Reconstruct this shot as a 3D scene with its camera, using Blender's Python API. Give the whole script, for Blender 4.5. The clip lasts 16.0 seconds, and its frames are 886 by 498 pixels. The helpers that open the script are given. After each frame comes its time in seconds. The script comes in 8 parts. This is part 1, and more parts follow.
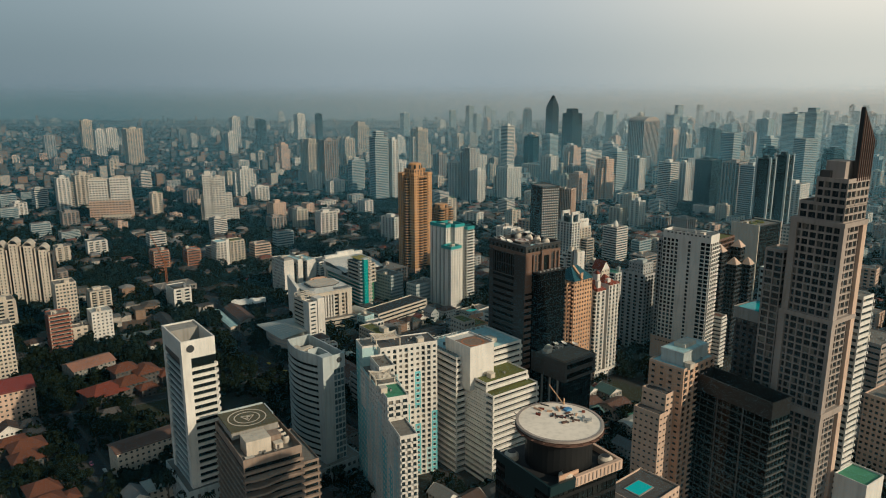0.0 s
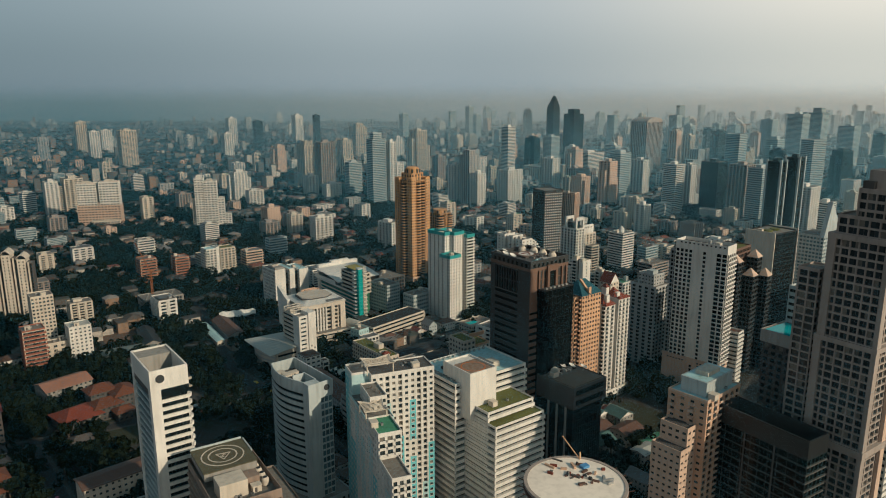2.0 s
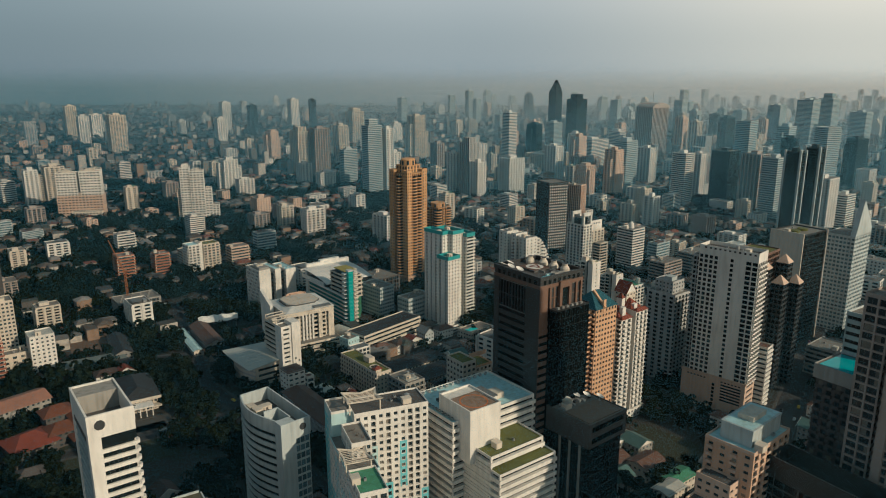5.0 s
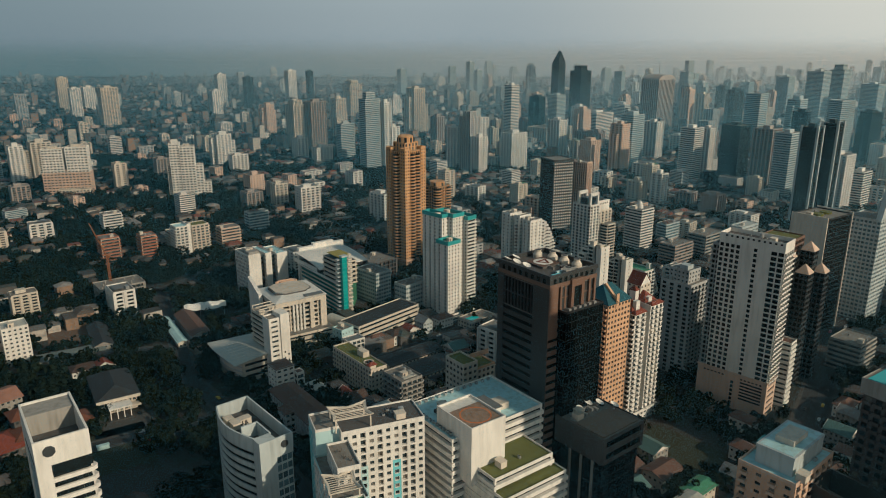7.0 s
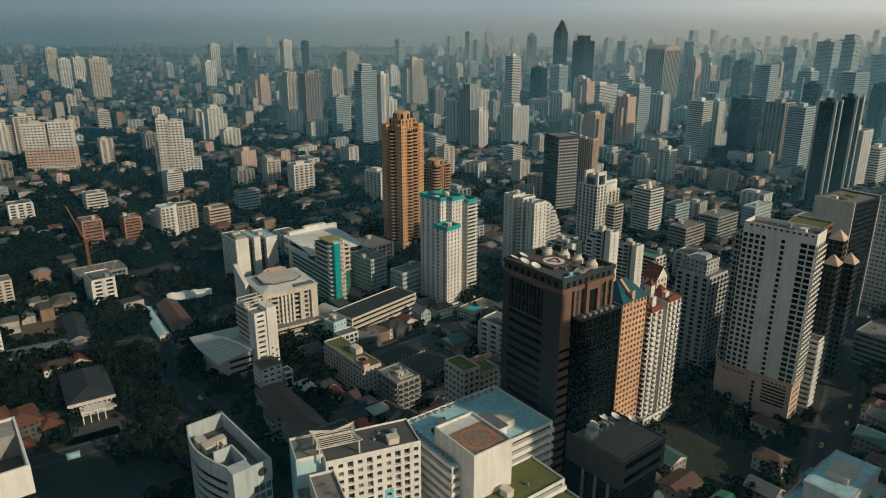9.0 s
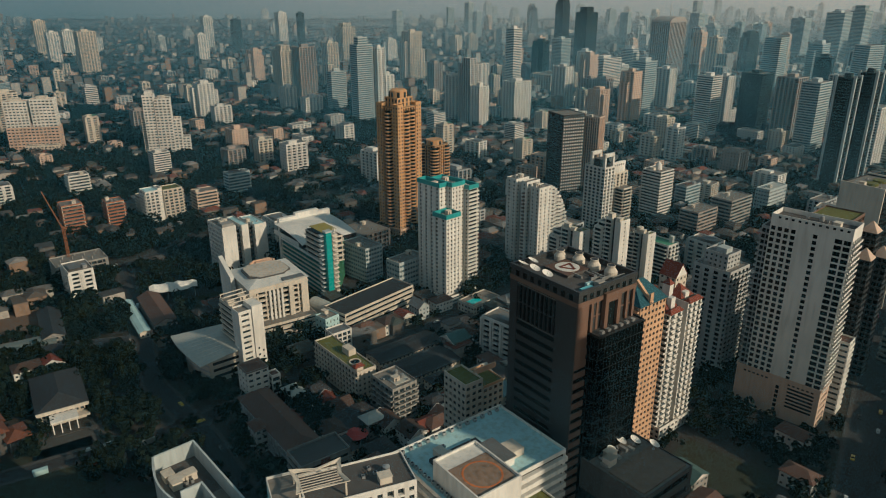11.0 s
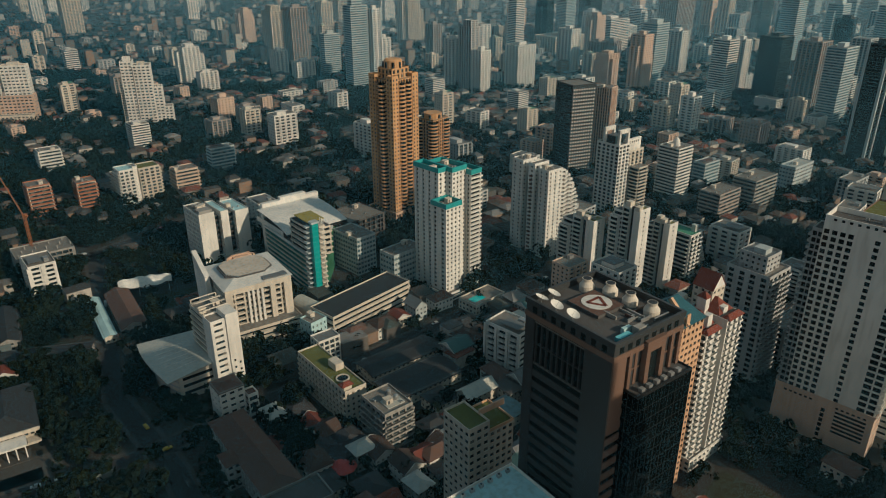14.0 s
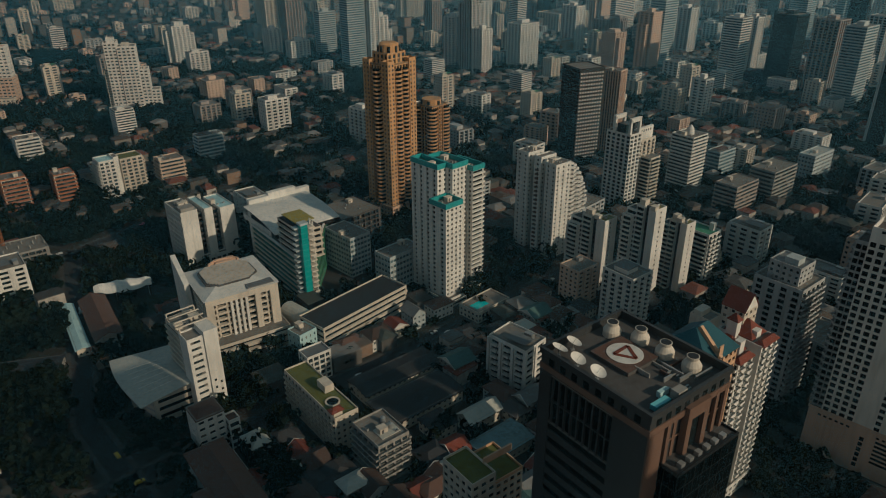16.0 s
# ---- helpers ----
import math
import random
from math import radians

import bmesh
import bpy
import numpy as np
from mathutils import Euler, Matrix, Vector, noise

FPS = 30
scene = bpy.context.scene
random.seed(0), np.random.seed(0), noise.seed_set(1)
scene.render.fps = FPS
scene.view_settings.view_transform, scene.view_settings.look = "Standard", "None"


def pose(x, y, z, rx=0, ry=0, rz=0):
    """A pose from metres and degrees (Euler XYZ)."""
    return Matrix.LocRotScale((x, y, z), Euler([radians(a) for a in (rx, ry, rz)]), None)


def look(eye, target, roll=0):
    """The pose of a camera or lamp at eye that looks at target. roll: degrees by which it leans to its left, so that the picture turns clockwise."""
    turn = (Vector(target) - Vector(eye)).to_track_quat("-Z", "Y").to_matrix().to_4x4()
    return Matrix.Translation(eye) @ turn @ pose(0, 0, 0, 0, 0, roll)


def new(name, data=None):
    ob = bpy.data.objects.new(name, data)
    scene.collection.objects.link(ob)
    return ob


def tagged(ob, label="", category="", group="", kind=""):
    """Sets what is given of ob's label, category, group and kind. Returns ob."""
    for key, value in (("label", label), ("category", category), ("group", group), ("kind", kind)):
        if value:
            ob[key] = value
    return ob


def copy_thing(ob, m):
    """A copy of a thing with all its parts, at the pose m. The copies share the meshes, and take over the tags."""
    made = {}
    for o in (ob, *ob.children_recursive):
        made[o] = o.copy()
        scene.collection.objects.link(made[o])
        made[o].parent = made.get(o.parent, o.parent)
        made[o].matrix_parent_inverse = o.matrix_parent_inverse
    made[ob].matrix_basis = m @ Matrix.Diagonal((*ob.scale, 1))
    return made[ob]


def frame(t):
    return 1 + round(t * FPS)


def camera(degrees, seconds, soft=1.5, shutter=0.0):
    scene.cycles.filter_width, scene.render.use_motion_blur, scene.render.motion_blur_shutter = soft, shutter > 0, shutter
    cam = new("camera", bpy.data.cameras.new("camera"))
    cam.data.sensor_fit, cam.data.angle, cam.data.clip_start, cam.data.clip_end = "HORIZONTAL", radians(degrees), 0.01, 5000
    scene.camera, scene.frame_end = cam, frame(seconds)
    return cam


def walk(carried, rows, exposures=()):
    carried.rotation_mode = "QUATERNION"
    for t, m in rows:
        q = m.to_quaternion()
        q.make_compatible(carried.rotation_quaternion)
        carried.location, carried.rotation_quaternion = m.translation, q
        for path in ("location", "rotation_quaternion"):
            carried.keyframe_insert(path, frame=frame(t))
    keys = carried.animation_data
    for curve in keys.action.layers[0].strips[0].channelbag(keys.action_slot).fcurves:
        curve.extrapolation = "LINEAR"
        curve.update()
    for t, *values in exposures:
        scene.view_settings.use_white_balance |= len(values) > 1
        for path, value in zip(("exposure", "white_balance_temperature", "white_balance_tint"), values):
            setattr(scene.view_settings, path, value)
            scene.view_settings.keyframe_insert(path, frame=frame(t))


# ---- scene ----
cam = camera(64.1, 16.0, soft=1.0)
PATH = [
    (0, (0.011, -1.57, 206.394), (-0.032, 0.38, 205.951), -0.0),
    (0.5, (0.172, 6.558, 206.476), (0.129, 8.508, 206.033), -0.0),
    (1, (0.406, 14.888, 206.576), (0.363, 16.838, 206.134), -0.1),
    (1.5, (0.553, 23.403, 206.629), (0.51, 25.353, 206.187), -0.1),
    (2, (0.596, 31.984, 206.752), (0.553, 33.934, 206.31), -0.1),
    (2.5, (0.719, 40.59, 206.953), (0.676, 42.54, 206.511), -0.1),
    (3, (0.791, 49.365, 207.279), (0.749, 51.315, 206.836), -0.0),
    (3.5, (0.931, 58.054, 207.569), (0.889, 60.004, 207.123), -0.1),
    (6, (0.855, 101.167, 209.134), (0.815, 103.096, 208.61), 0.1),
    (6.5, (0.966, 109.839, 209.193), (0.926, 111.763, 208.651), 0.0),
    (7, (1.091, 118.764, 209.158), (1.049, 120.683, 208.597), 0.0),
    (7.5, (1.2, 127.388, 209.051), (1.158, 129.301, 208.471), 0.0),
    (8, (1.091, 136.255, 209.14), (1.05, 138.162, 208.54), -0.0),
    (8.5, (0.786, 144.827, 209.245), (0.746, 146.729, 208.626), 0.0),
    (9, (0.529, 153.702, 209.276), (0.49, 155.597, 208.639), 0.0),
    (11.5, (-0.269, 195.718, 209.138), (-0.305, 197.582, 208.413), -0.1),
    (12, (-0.45, 204.489, 209.259), (-0.485, 206.346, 208.516), -0.0),
    (12.5, (-0.527, 213.134, 209.371), (-0.562, 214.984, 208.612), -0.1),
    (13, (-0.734, 221.772, 209.554), (-0.769, 223.615, 208.778), -0.1),
    (13.5, (-0.802, 230.208, 209.765), (-0.836, 232.044, 208.972), -0.1),
    (14, (-0.985, 238.939, 209.966), (-1.019, 240.768, 209.157), -0.1),
    (14.5, (-1.208, 247.561, 210.181), (-1.241, 249.383, 209.358), -0.1),
    (15, (-1.385, 256.54, 210.37), (-1.418, 258.355, 209.531), -0.1),
    (15.5, (-1.362, 265.18, 210.45), (-1.395, 266.988, 209.596), -0.2),
    (16, (-1.275, 274.161, 210.561), (-1.309, 275.962, 209.692), -0.2),
]
LIGHT = ((0.0, -0.3), (7.0, -0.32), (12.5, -0.34), (14.0, -0.34), (15.0, -0.32), (15.5, -0.46), (16.0, -0.97))      # stops: the picture fades at the end
walk(cam, [(t, look(eye, target, lean)) for t, eye, target, lean in PATH], [(t, stops, 5800, 1) for t, stops in LIGHT])

# ---- daylight ----
SUN_AZ, SUN_EL, SMOG_AZ = radians(123), radians(24.5), radians(112)      # clockwise from +Y; a low sun behind on the right, the smog glowing most in the east
SMOG = ((0.05, (0.28, 0.32, 0.34)), (0.31, (0.5, 0.5, 0.495)), (0.6, (0.99, 0.84, 0.7)), (0.85, (1.1, 0.92, 0.72)))      # from the west to the east
HEIGHT = ((0.0, 0.5), (0.47, (0.86, 0.95, 1.0)), (0.515, (1.02, 1.08, 1.1)), (0.565, (1.38, 1.37, 1.35)), (0.65, (0.66, 0.67, 0.68)), (0.76, (0.26, 0.4, 0.48)), (1.0, (0.2, 0.35, 0.43)))      # from nadir to zenith
SKY = 0.92
HAZE_SHARES = ((560, 0.02), (700, 0.03), (850, 0.04), (1000, 0.05), (1150, 0.065), (1300, 0.085), (1500, 0.11), (1750, 0.13), (2050, 0.15), (2450, 0.18), (3000, 0.25), (3800, 0.4), (4650, 0.85))      # distance and coverage of the strip screens that stand in for haze
LIFT_LAYERS = ((45, 0.02), (90, 0.02), (135, 0.016))      # height and coverage of flat strip layers added to lift the dark tones
world = bpy.data.worlds.new("hazy_sky")
scene.world = world
world.use_nodes = True
wn, wl = world.node_tree.nodes, world.node_tree.links
sky = wn.new("ShaderNodeTexSky")
sky.sky_type = "NISHITA"
sky.sun_disc = False
sky.sun_elevation, sky.sun_rotation = SUN_EL, SUN_AZ
sky.altitude, sky.air_density, sky.dust_density, sky.ozone_density = 0, 1.2, 3.0, 3.0
# smog: a veil over the whole sky that brightens towards the sun and thickens towards the horizon
tc, dot, sep = wn.new("ShaderNodeTexCoord"), wn.new("ShaderNodeVectorMath"), wn.new("ShaderNodeSeparateXYZ")
dot.operation = "DOT_PRODUCT"
dot.inputs[1].default_value = (math.sin(SMOG_AZ), math.cos(SMOG_AZ), 0)
wl.new(tc.outputs["Generated"], dot.inputs[0])
wl.new(tc.outputs["Generated"], sep.inputs[0])
def ramped(value, stops):
    """A smooth ramp over a value that runs from -1 to 1."""
    mr, ra = wn.new("ShaderNodeMapRange"), wn.new("ShaderNodeValToRGB")
    mr.inputs["From Min"].default_value = -1
    wl.new(value, mr.inputs[0])
    wl.new(mr.outputs[0], ra.inputs[0])
    ra.color_ramp.interpolation = "EASE"
    while len(ra.color_ramp.elements) < len(stops):
        ra.color_ramp.elements.new(0.5)
    for e, (p, c) in zip(ra.color_ramp.elements, stops):
        e.position, e.color = p, (*c, 1) if isinstance(c, tuple) else (c, c, c, 1)
    return ra.outputs[0]


glow, high = ramped(dot.outputs["Value"], SMOG), ramped(sep.outputs["Z"], HEIGHT)
dim, mix = wn.new("ShaderNodeVectorMath"), wn.new("ShaderNodeMix")
dim.operation = "MULTIPLY"
wl.new(glow, dim.inputs[0])
wl.new(high, dim.inputs[1])
mix.data_type = "RGBA"
mix.inputs[0].default_value = 0.9
clear = wn.new("ShaderNodeVectorMath")
clear.operation = "SCALE"
clear.inputs["Scale"].default_value = 0.09
wl.new(sky.outputs[0], clear.inputs[0])
wl.new(clear.outputs[0], mix.inputs[6])
wl.new(dim.outputs[0], mix.inputs[7])
wl.new(mix.outputs[2], wn["Background"].inputs[0])
wn["Background"].inputs[1].default_value = SKY
sun = new("sun", bpy.data.lights.new("sun", "SUN"))
sun.data.energy, sun.data.angle, sun.data.color = 4.6, radians(0.8), (1.0, 0.745, 0.505)
sun.matrix_world = look((math.sin(SUN_AZ) * 900, math.cos(SUN_AZ) * 900, math.tan(SUN_EL) * 900), (0, 0, 0))


# ---- materials ----
def material(name):
    m = bpy.data.materials.new(name)
    m.use_nodes = True
    return m, m.node_tree.nodes, m.node_tree.links, m.node_tree.nodes["Principled BSDF"]


def noise_at(n, l, scale, detail=4, stretch=(1, 1, 1)):
    geo, mp, tex = n.new("ShaderNodeNewGeometry"), n.new("ShaderNodeMapping"), n.new("ShaderNodeTexNoise")
    mp.inputs["Scale"].default_value = stretch
    tex.inputs["Scale"].default_value, tex.inputs["Detail"].default_value = scale, detail
    l.new(geo.outputs["Position"], mp.inputs[0])
    l.new(mp.outputs[0], tex.inputs["Vector"])
    return tex.outputs["Fac"]


def mixed(n, l, fac, a, b, mode="MIX"):
    mx = n.new("ShaderNodeMix")
    mx.data_type, mx.blend_type = "RGBA", mode
    for k, v in ((0, fac), (6, a), (7, b)):
        if hasattr(v, "links"):
            l.new(v, mx.inputs[k])
        else:
            mx.inputs[k].default_value = v if k == 0 else (*v, 1)
    return mx.outputs[2]


def ranged(n, l, value, lo, hi, a=0.0, b=1.0):
    mr = n.new("ShaderNodeMapRange")
    for k, v in zip(("From Min", "From Max", "To Min", "To Max"), (lo, hi, a, b)):
        mr.inputs[k].default_value = v
    l.new(value, mr.inputs[0])
    return mr.outputs[0]


def plain(name, rgb, rough=0.8, stain=0.35, grime=(0.35, 0.32, 0.28), metal=0.0, vary=0.0):
    """Paint, concrete, render or sheet: rain streaks, patchy tone and a fine grain."""
    m, n, l, p = material(name)
    streak = ranged(n, l, noise_at(n, l, 0.55, 6, (1, 1, 0.12)), 0.45, 0.75, 0, stain)
    patch = ranged(n, l, noise_at(n, l, 0.07, 3), 0.3, 0.7, 0.0, 1.0)
    light = tuple(min(1, c * 1.06) for c in rgb)
    dark = tuple(c * 0.86 for c in rgb)
    col = mixed(n, l, patch, light, dark)
    if vary:
        info = n.new("ShaderNodeObjectInfo")
        col = mixed(n, l, ranged(n, l, info.outputs["Random"], 0, 1, 0, vary), col, tuple(c * 0.45 for c in rgb))
    col = mixed(n, l, streak, col, tuple(c * g for c, g in zip(rgb, grime)))
    l.new(col, p.inputs["Base Color"])
    p.inputs["Roughness"].default_value, p.inputs["Metallic"].default_value = rough, metal
    bump = n.new("ShaderNodeBump")
    bump.inputs["Strength"].default_value, bump.inputs["Distance"].default_value = 0.25, 0.05
    l.new(noise_at(n, l, 3.0, 5), bump.inputs["Height"])
    l.new(bump.outputs[0], p.inputs["Normal"])
    return m


def glazing(name, tint=(0.018, 0.026, 0.03), curtain=(0.22, 0.2, 0.17), share=0.16, rough=0.12, gloss=0.35):
    """Window panes; behind some of them hangs a curtain."""
    m, n, l, p = material(name)
    geo, info, add, fr = n.new("ShaderNodeNewGeometry"), n.new("ShaderNodeObjectInfo"), n.new("ShaderNodeMath"), n.new("ShaderNodeMath")
    l.new(geo.outputs["Random Per Island"], add.inputs[0])
    l.new(info.outputs["Random"], add.inputs[1])
    fr.operation = "FRACT"
    l.new(add.outputs[0], fr.inputs[0])
    drawn = ranged(n, l, fr.outputs[0], 1 - share, 1 - share * 0.4, 0, 0.85)
    tone = mixed(n, l, fr.outputs[0], tint, tuple(c * 2.2 for c in tint))
    l.new(mixed(n, l, drawn, tone, curtain), p.inputs["Base Color"])
    p.inputs["Roughness"].default_value, p.inputs["Specular IOR Level"].default_value = rough, gloss
    return m


def islands(name, tones, rough=0.85):
    """One of several colours for each loose piece, with dirt over it."""
    m, n, l, p = material(name)
    geo, ramp = n.new("ShaderNodeNewGeometry"), n.new("ShaderNodeValToRGB")
    ramp.color_ramp.interpolation = "CONSTANT"
    while len(ramp.color_ramp.elements) < len(tones):
        ramp.color_ramp.elements.new(0.5)
    for i, t in enumerate(tones):
        ramp.color_ramp.elements[i].position, ramp.color_ramp.elements[i].color = i / len(tones), (*t, 1)
    l.new(geo.outputs["Random Per Island"], ramp.inputs[0])
    dirt = ranged(n, l, noise_at(n, l, 0.35, 5), 0.42, 0.72, 0, 0.55)
    l.new(mixed(n, l, dirt, ramp.outputs[0], (0.07, 0.06, 0.05)), p.inputs["Base Color"])
    p.inputs["Roughness"].default_value = rough
    return m


def foliage(name, dark, light):
    m, n, l, p = material(name)
    geo = n.new("ShaderNodeNewGeometry")
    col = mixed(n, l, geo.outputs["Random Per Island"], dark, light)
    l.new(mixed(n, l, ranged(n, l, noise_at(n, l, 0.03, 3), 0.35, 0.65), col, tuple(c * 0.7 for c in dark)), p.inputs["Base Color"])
    p.inputs["Roughness"].default_value, p.inputs["Specular IOR Level"].default_value = 0.9, 0.02
    return m


WHITE = plain("white_render", (0.68, 0.66, 0.62), stain=0.3)
OFFWHITE = plain("cream_render", (0.58, 0.52, 0.44), stain=0.35)
GREYW = plain("grey_render", (0.4, 0.41, 0.41), stain=0.4)
PALEBLUE = plain("pale_blue_grey_render", (0.42, 0.47, 0.48), stain=0.4)
CONCRETE = plain("raw_concrete", (0.3, 0.29, 0.27), stain=0.55)
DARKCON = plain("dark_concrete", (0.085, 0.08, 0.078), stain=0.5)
# one granite: side in shade painted darker and bluer, sunlit front warmer
BROWN = plain("granite_shade_tone", (0.037, 0.041, 0.044), rough=0.45, stain=0.25)
BROWN2 = plain("granite_sun_tone", (0.16, 0.098, 0.073), rough=0.45, stain=0.25)
PEACH = plain("peach_render", (0.55, 0.36, 0.25), stain=0.3)
ORANGE = plain("orange_render", (0.6, 0.365, 0.22), stain=0.3)
GOLD = plain("ochre_render", (0.55, 0.31, 0.145), stain=0.45)
GOLD2 = plain("dark_ochre_render", (0.24, 0.145, 0.075), stain=0.3)
PINK = plain("pink_beige_render", (0.56, 0.41, 0.32), stain=0.3)
TAUPE = plain("taupe_render", (0.34, 0.29, 0.26), stain=0.35)
TEAL = plain("teal_paint", (0.03, 0.3, 0.31), rough=0.5, stain=0.3)
AQUA = plain("aqua_paint", (0.16, 0.5, 0.56), rough=0.6, stain=0.2)
AQUA2 = plain("pale_aqua_paint", (0.42, 0.6, 0.62), rough=0.6, stain=0.2)
BLUEROOF = plain("blue_green_waterproofing", (0.4, 0.62, 0.66), rough=0.6, stain=0.6, grime=(0.6, 0.5, 0.4))
GREENROOF = plain("green_roof_paint", (0.07, 0.26, 0.15), stain=0.5)
MOSS = plain("mossy_roof_grass", (0.12, 0.13, 0.035), rough=0.95, stain=0.6)
REDROOF = plain("red_roof_tiles", (0.2, 0.045, 0.025), stain=0.6, vary=0.5)
BLUETILE = plain("blue_green_roof_tiles", (0.008, 0.075, 0.105), rough=0.8, stain=0.3)
SLATE = plain("black_slate_roof", (0.022, 0.024, 0.027), rough=0.7, stain=0.3)
TAN = plain("tan_brown_render", (0.27, 0.205, 0.165), stain=0.45)
DARKTEAL = plain("dark_teal_cladding", (0.012, 0.032, 0.038), rough=0.35, stain=0.2)
RUST = plain("rusty_brown_roof", (0.12, 0.065, 0.048), stain=0.6)
GREYROOF = plain("grey_sheet_roof", (0.17, 0.18, 0.185), rough=0.55, stain=0.5, vary=0.5)
PALEROOF = plain("pale_metal_roof", (0.46, 0.46, 0.42), rough=0.5, stain=0.35)
ROOFTOP = plain("weathered_flat_roof", (0.2, 0.185, 0.165), stain=0.6)
STEEL = plain("galvanised_steel", (0.42, 0.43, 0.43), rough=0.4, stain=0.3, metal=0.6)
DARKMETAL = plain("dark_metal", (0.012, 0.014, 0.016), rough=0.45, stain=0.2)
GLASS = glazing("window_glass")
DKGLASS = glazing("dark_curtain_glass", (0.006, 0.009, 0.01), (0.022, 0.026, 0.026), 0.1, 0.1, 0.12)
BLACKGLASS = glazing("black_glass", (0.002, 0.004, 0.005), (0.005, 0.007, 0.008), 0.1, 0.08, 0.12)
TEALGLASS = glazing("teal_curtain_glass", (0.012, 0.09, 0.085), (0.03, 0.2, 0.18), 0.3, 0.1)
BLUEGLASS = glazing("blue_grey_glass", (0.05, 0.085, 0.1), (0.2, 0.22, 0.22), 0.2, 0.12)
WATER = glazing("pool_water", (0.02, 0.36, 0.4), (0.03, 0.4, 0.42), 0.3, 0.06)
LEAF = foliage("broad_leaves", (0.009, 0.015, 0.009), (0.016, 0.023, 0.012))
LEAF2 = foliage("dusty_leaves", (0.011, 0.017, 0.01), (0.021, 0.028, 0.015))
BARK = plain("bark", (0.1, 0.075, 0.055), stain=0.5)
ASPHALT = plain("asphalt", (0.026, 0.027, 0.029), rough=0.9, stain=0.4)
PAVING = plain("concrete_paving", (0.06, 0.058, 0.054), rough=0.9, stain=0.5)
LAWN = plain("dry_lawn", (0.024, 0.03, 0.014), rough=1.0, stain=0.6)


# ---- mesh tools ----
class Shape:
    """Collects quads, boxes and prisms and turns them into one mesh."""

    def __init__(self):
        self.v, self.f, self.m = [], [], []

    def face(self, pts, mat=0):
        i = len(self.v)
        self.v.extend(pts)
        self.f.append(tuple(range(i, i + len(pts))))
        self.m.append(mat)

    def mesh8(self, p, mat=0):
        i = len(self.v)
        self.v.extend(p)
        for q in ((0, 3, 2, 1), (4, 5, 6, 7), (0, 1, 5, 4), (1, 2, 6, 5), (2, 3, 7, 6), (3, 0, 4, 7)):
            self.f.append(tuple(i + k for k in q))
            self.m.append(mat)

    def box(self, x0, y0, z0, x1, y1, z1, mat=0):
        self.mesh8([(x0, y0, z0), (x1, y0, z0), (x1, y1, z0), (x0, y1, z0), (x0, y0, z1), (x1, y0, z1), (x1, y1, z1), (x0, y1, z1)], mat)

    def prism(self, ring, z0, z1, mat=0, top=None):
        n, i = len(ring), len(self.v)
        self.v.extend([(x, y, z0) for x, y in ring] + [(x, y, z1) for x, y in (top or ring)])
        for k in range(n):
            j = (k + 1) % n
            self.f.append((i + k, i + j, i + n + j, i + n + k))
            self.m.append(mat)
        self.f.append(tuple(i + n + k for k in range(n)))
        self.f.append(tuple(i + k for k in reversed(range(n))))
        self.m += [mat, mat]

    def tube(self, cx, cy, r0, z0, z1, mat=0, r1=None, n=14):
        ring = [(cx + r0 * math.cos(2 * math.pi * k / n), cy + r0 * math.sin(2 * math.pi * k / n)) for k in range(n)]
        r1 = r0 if r1 is None else r1
        self.prism(ring, z0, z1, mat, [(cx + r1 * math.cos(2 * math.pi * k / n), cy + r1 * math.sin(2 * math.pi * k / n)) for k in range(n)])

    def data(self, name, *mats):
        me = bpy.data.meshes.new(name)
        me.from_pydata(self.v, [], self.f)
        for m in mats:
            me.materials.append(m)
        me.polygons.foreach_set("material_index", self.m)
        me.update()
        return me


def sheet(name, fn, n, m, thick, mat, closed=False):
    """One continuous curved slab over a grid: fn(i, j) gives its lower side."""
    v, f = [], []
    for lift in (0, 1):
        for i in range(n + 1):
            for j in range(m + 1):
                p = fn(i, j)
                v.append(tuple(c + lift * t for c, t in zip(p, thick)))
    k = (n + 1) * (m + 1)
    def at(i, j):
        return i * (m + 1) + j
    for i in range(n):
        for j in range(m):
            q = (at(i, j), at(i, j + 1), at(i + 1, j + 1), at(i + 1, j))
            f += [q, tuple(k + c for c in reversed(q))]
    for i in range(n):
        for j in (0, m):
            f.append((at(i, j), at(i + 1, j), k + at(i + 1, j), k + at(i, j)))
    for j in range(m):
        for i in (0, n):
            f.append((at(i, j), at(i, j + 1), k + at(i, j + 1), k + at(i, j)))
    me = bpy.data.meshes.new(name)
    me.from_pydata(v, [], f)
    me.materials.append(mat)
    me.update()
    return me


def thing(name, label, category, x, y, turn=0.0, z=0.0, group="", kind=""):
    ob = new(name)
    ob.empty_display_size = 1
    ob.matrix_basis = pose(x, y, z, 0, 0, turn)
    return tagged(ob, label, category, group, kind)


def part(name, data, parent, loc=(0, 0, 0), turn=0.0, label=""):
    ob = new(name, data)
    ob.parent = parent
    ob.matrix_basis = pose(*loc, 0, 0, turn)
    return tagged(ob, label)


def S(bay=3.2, frac=0.5, sill=0.9, head=2.2, depth=0.3, balc=None, band=None, fin=None):
    """One facade of a storey. balc: (reach, share of the bay, height, every nth); band: (reach, z0, z1); fin: (reach, width)."""
    return (bay, frac, sill, head, depth, balc, band, fin)


BLANK = S(bay=900, frac=0.0)
CACHE = {}


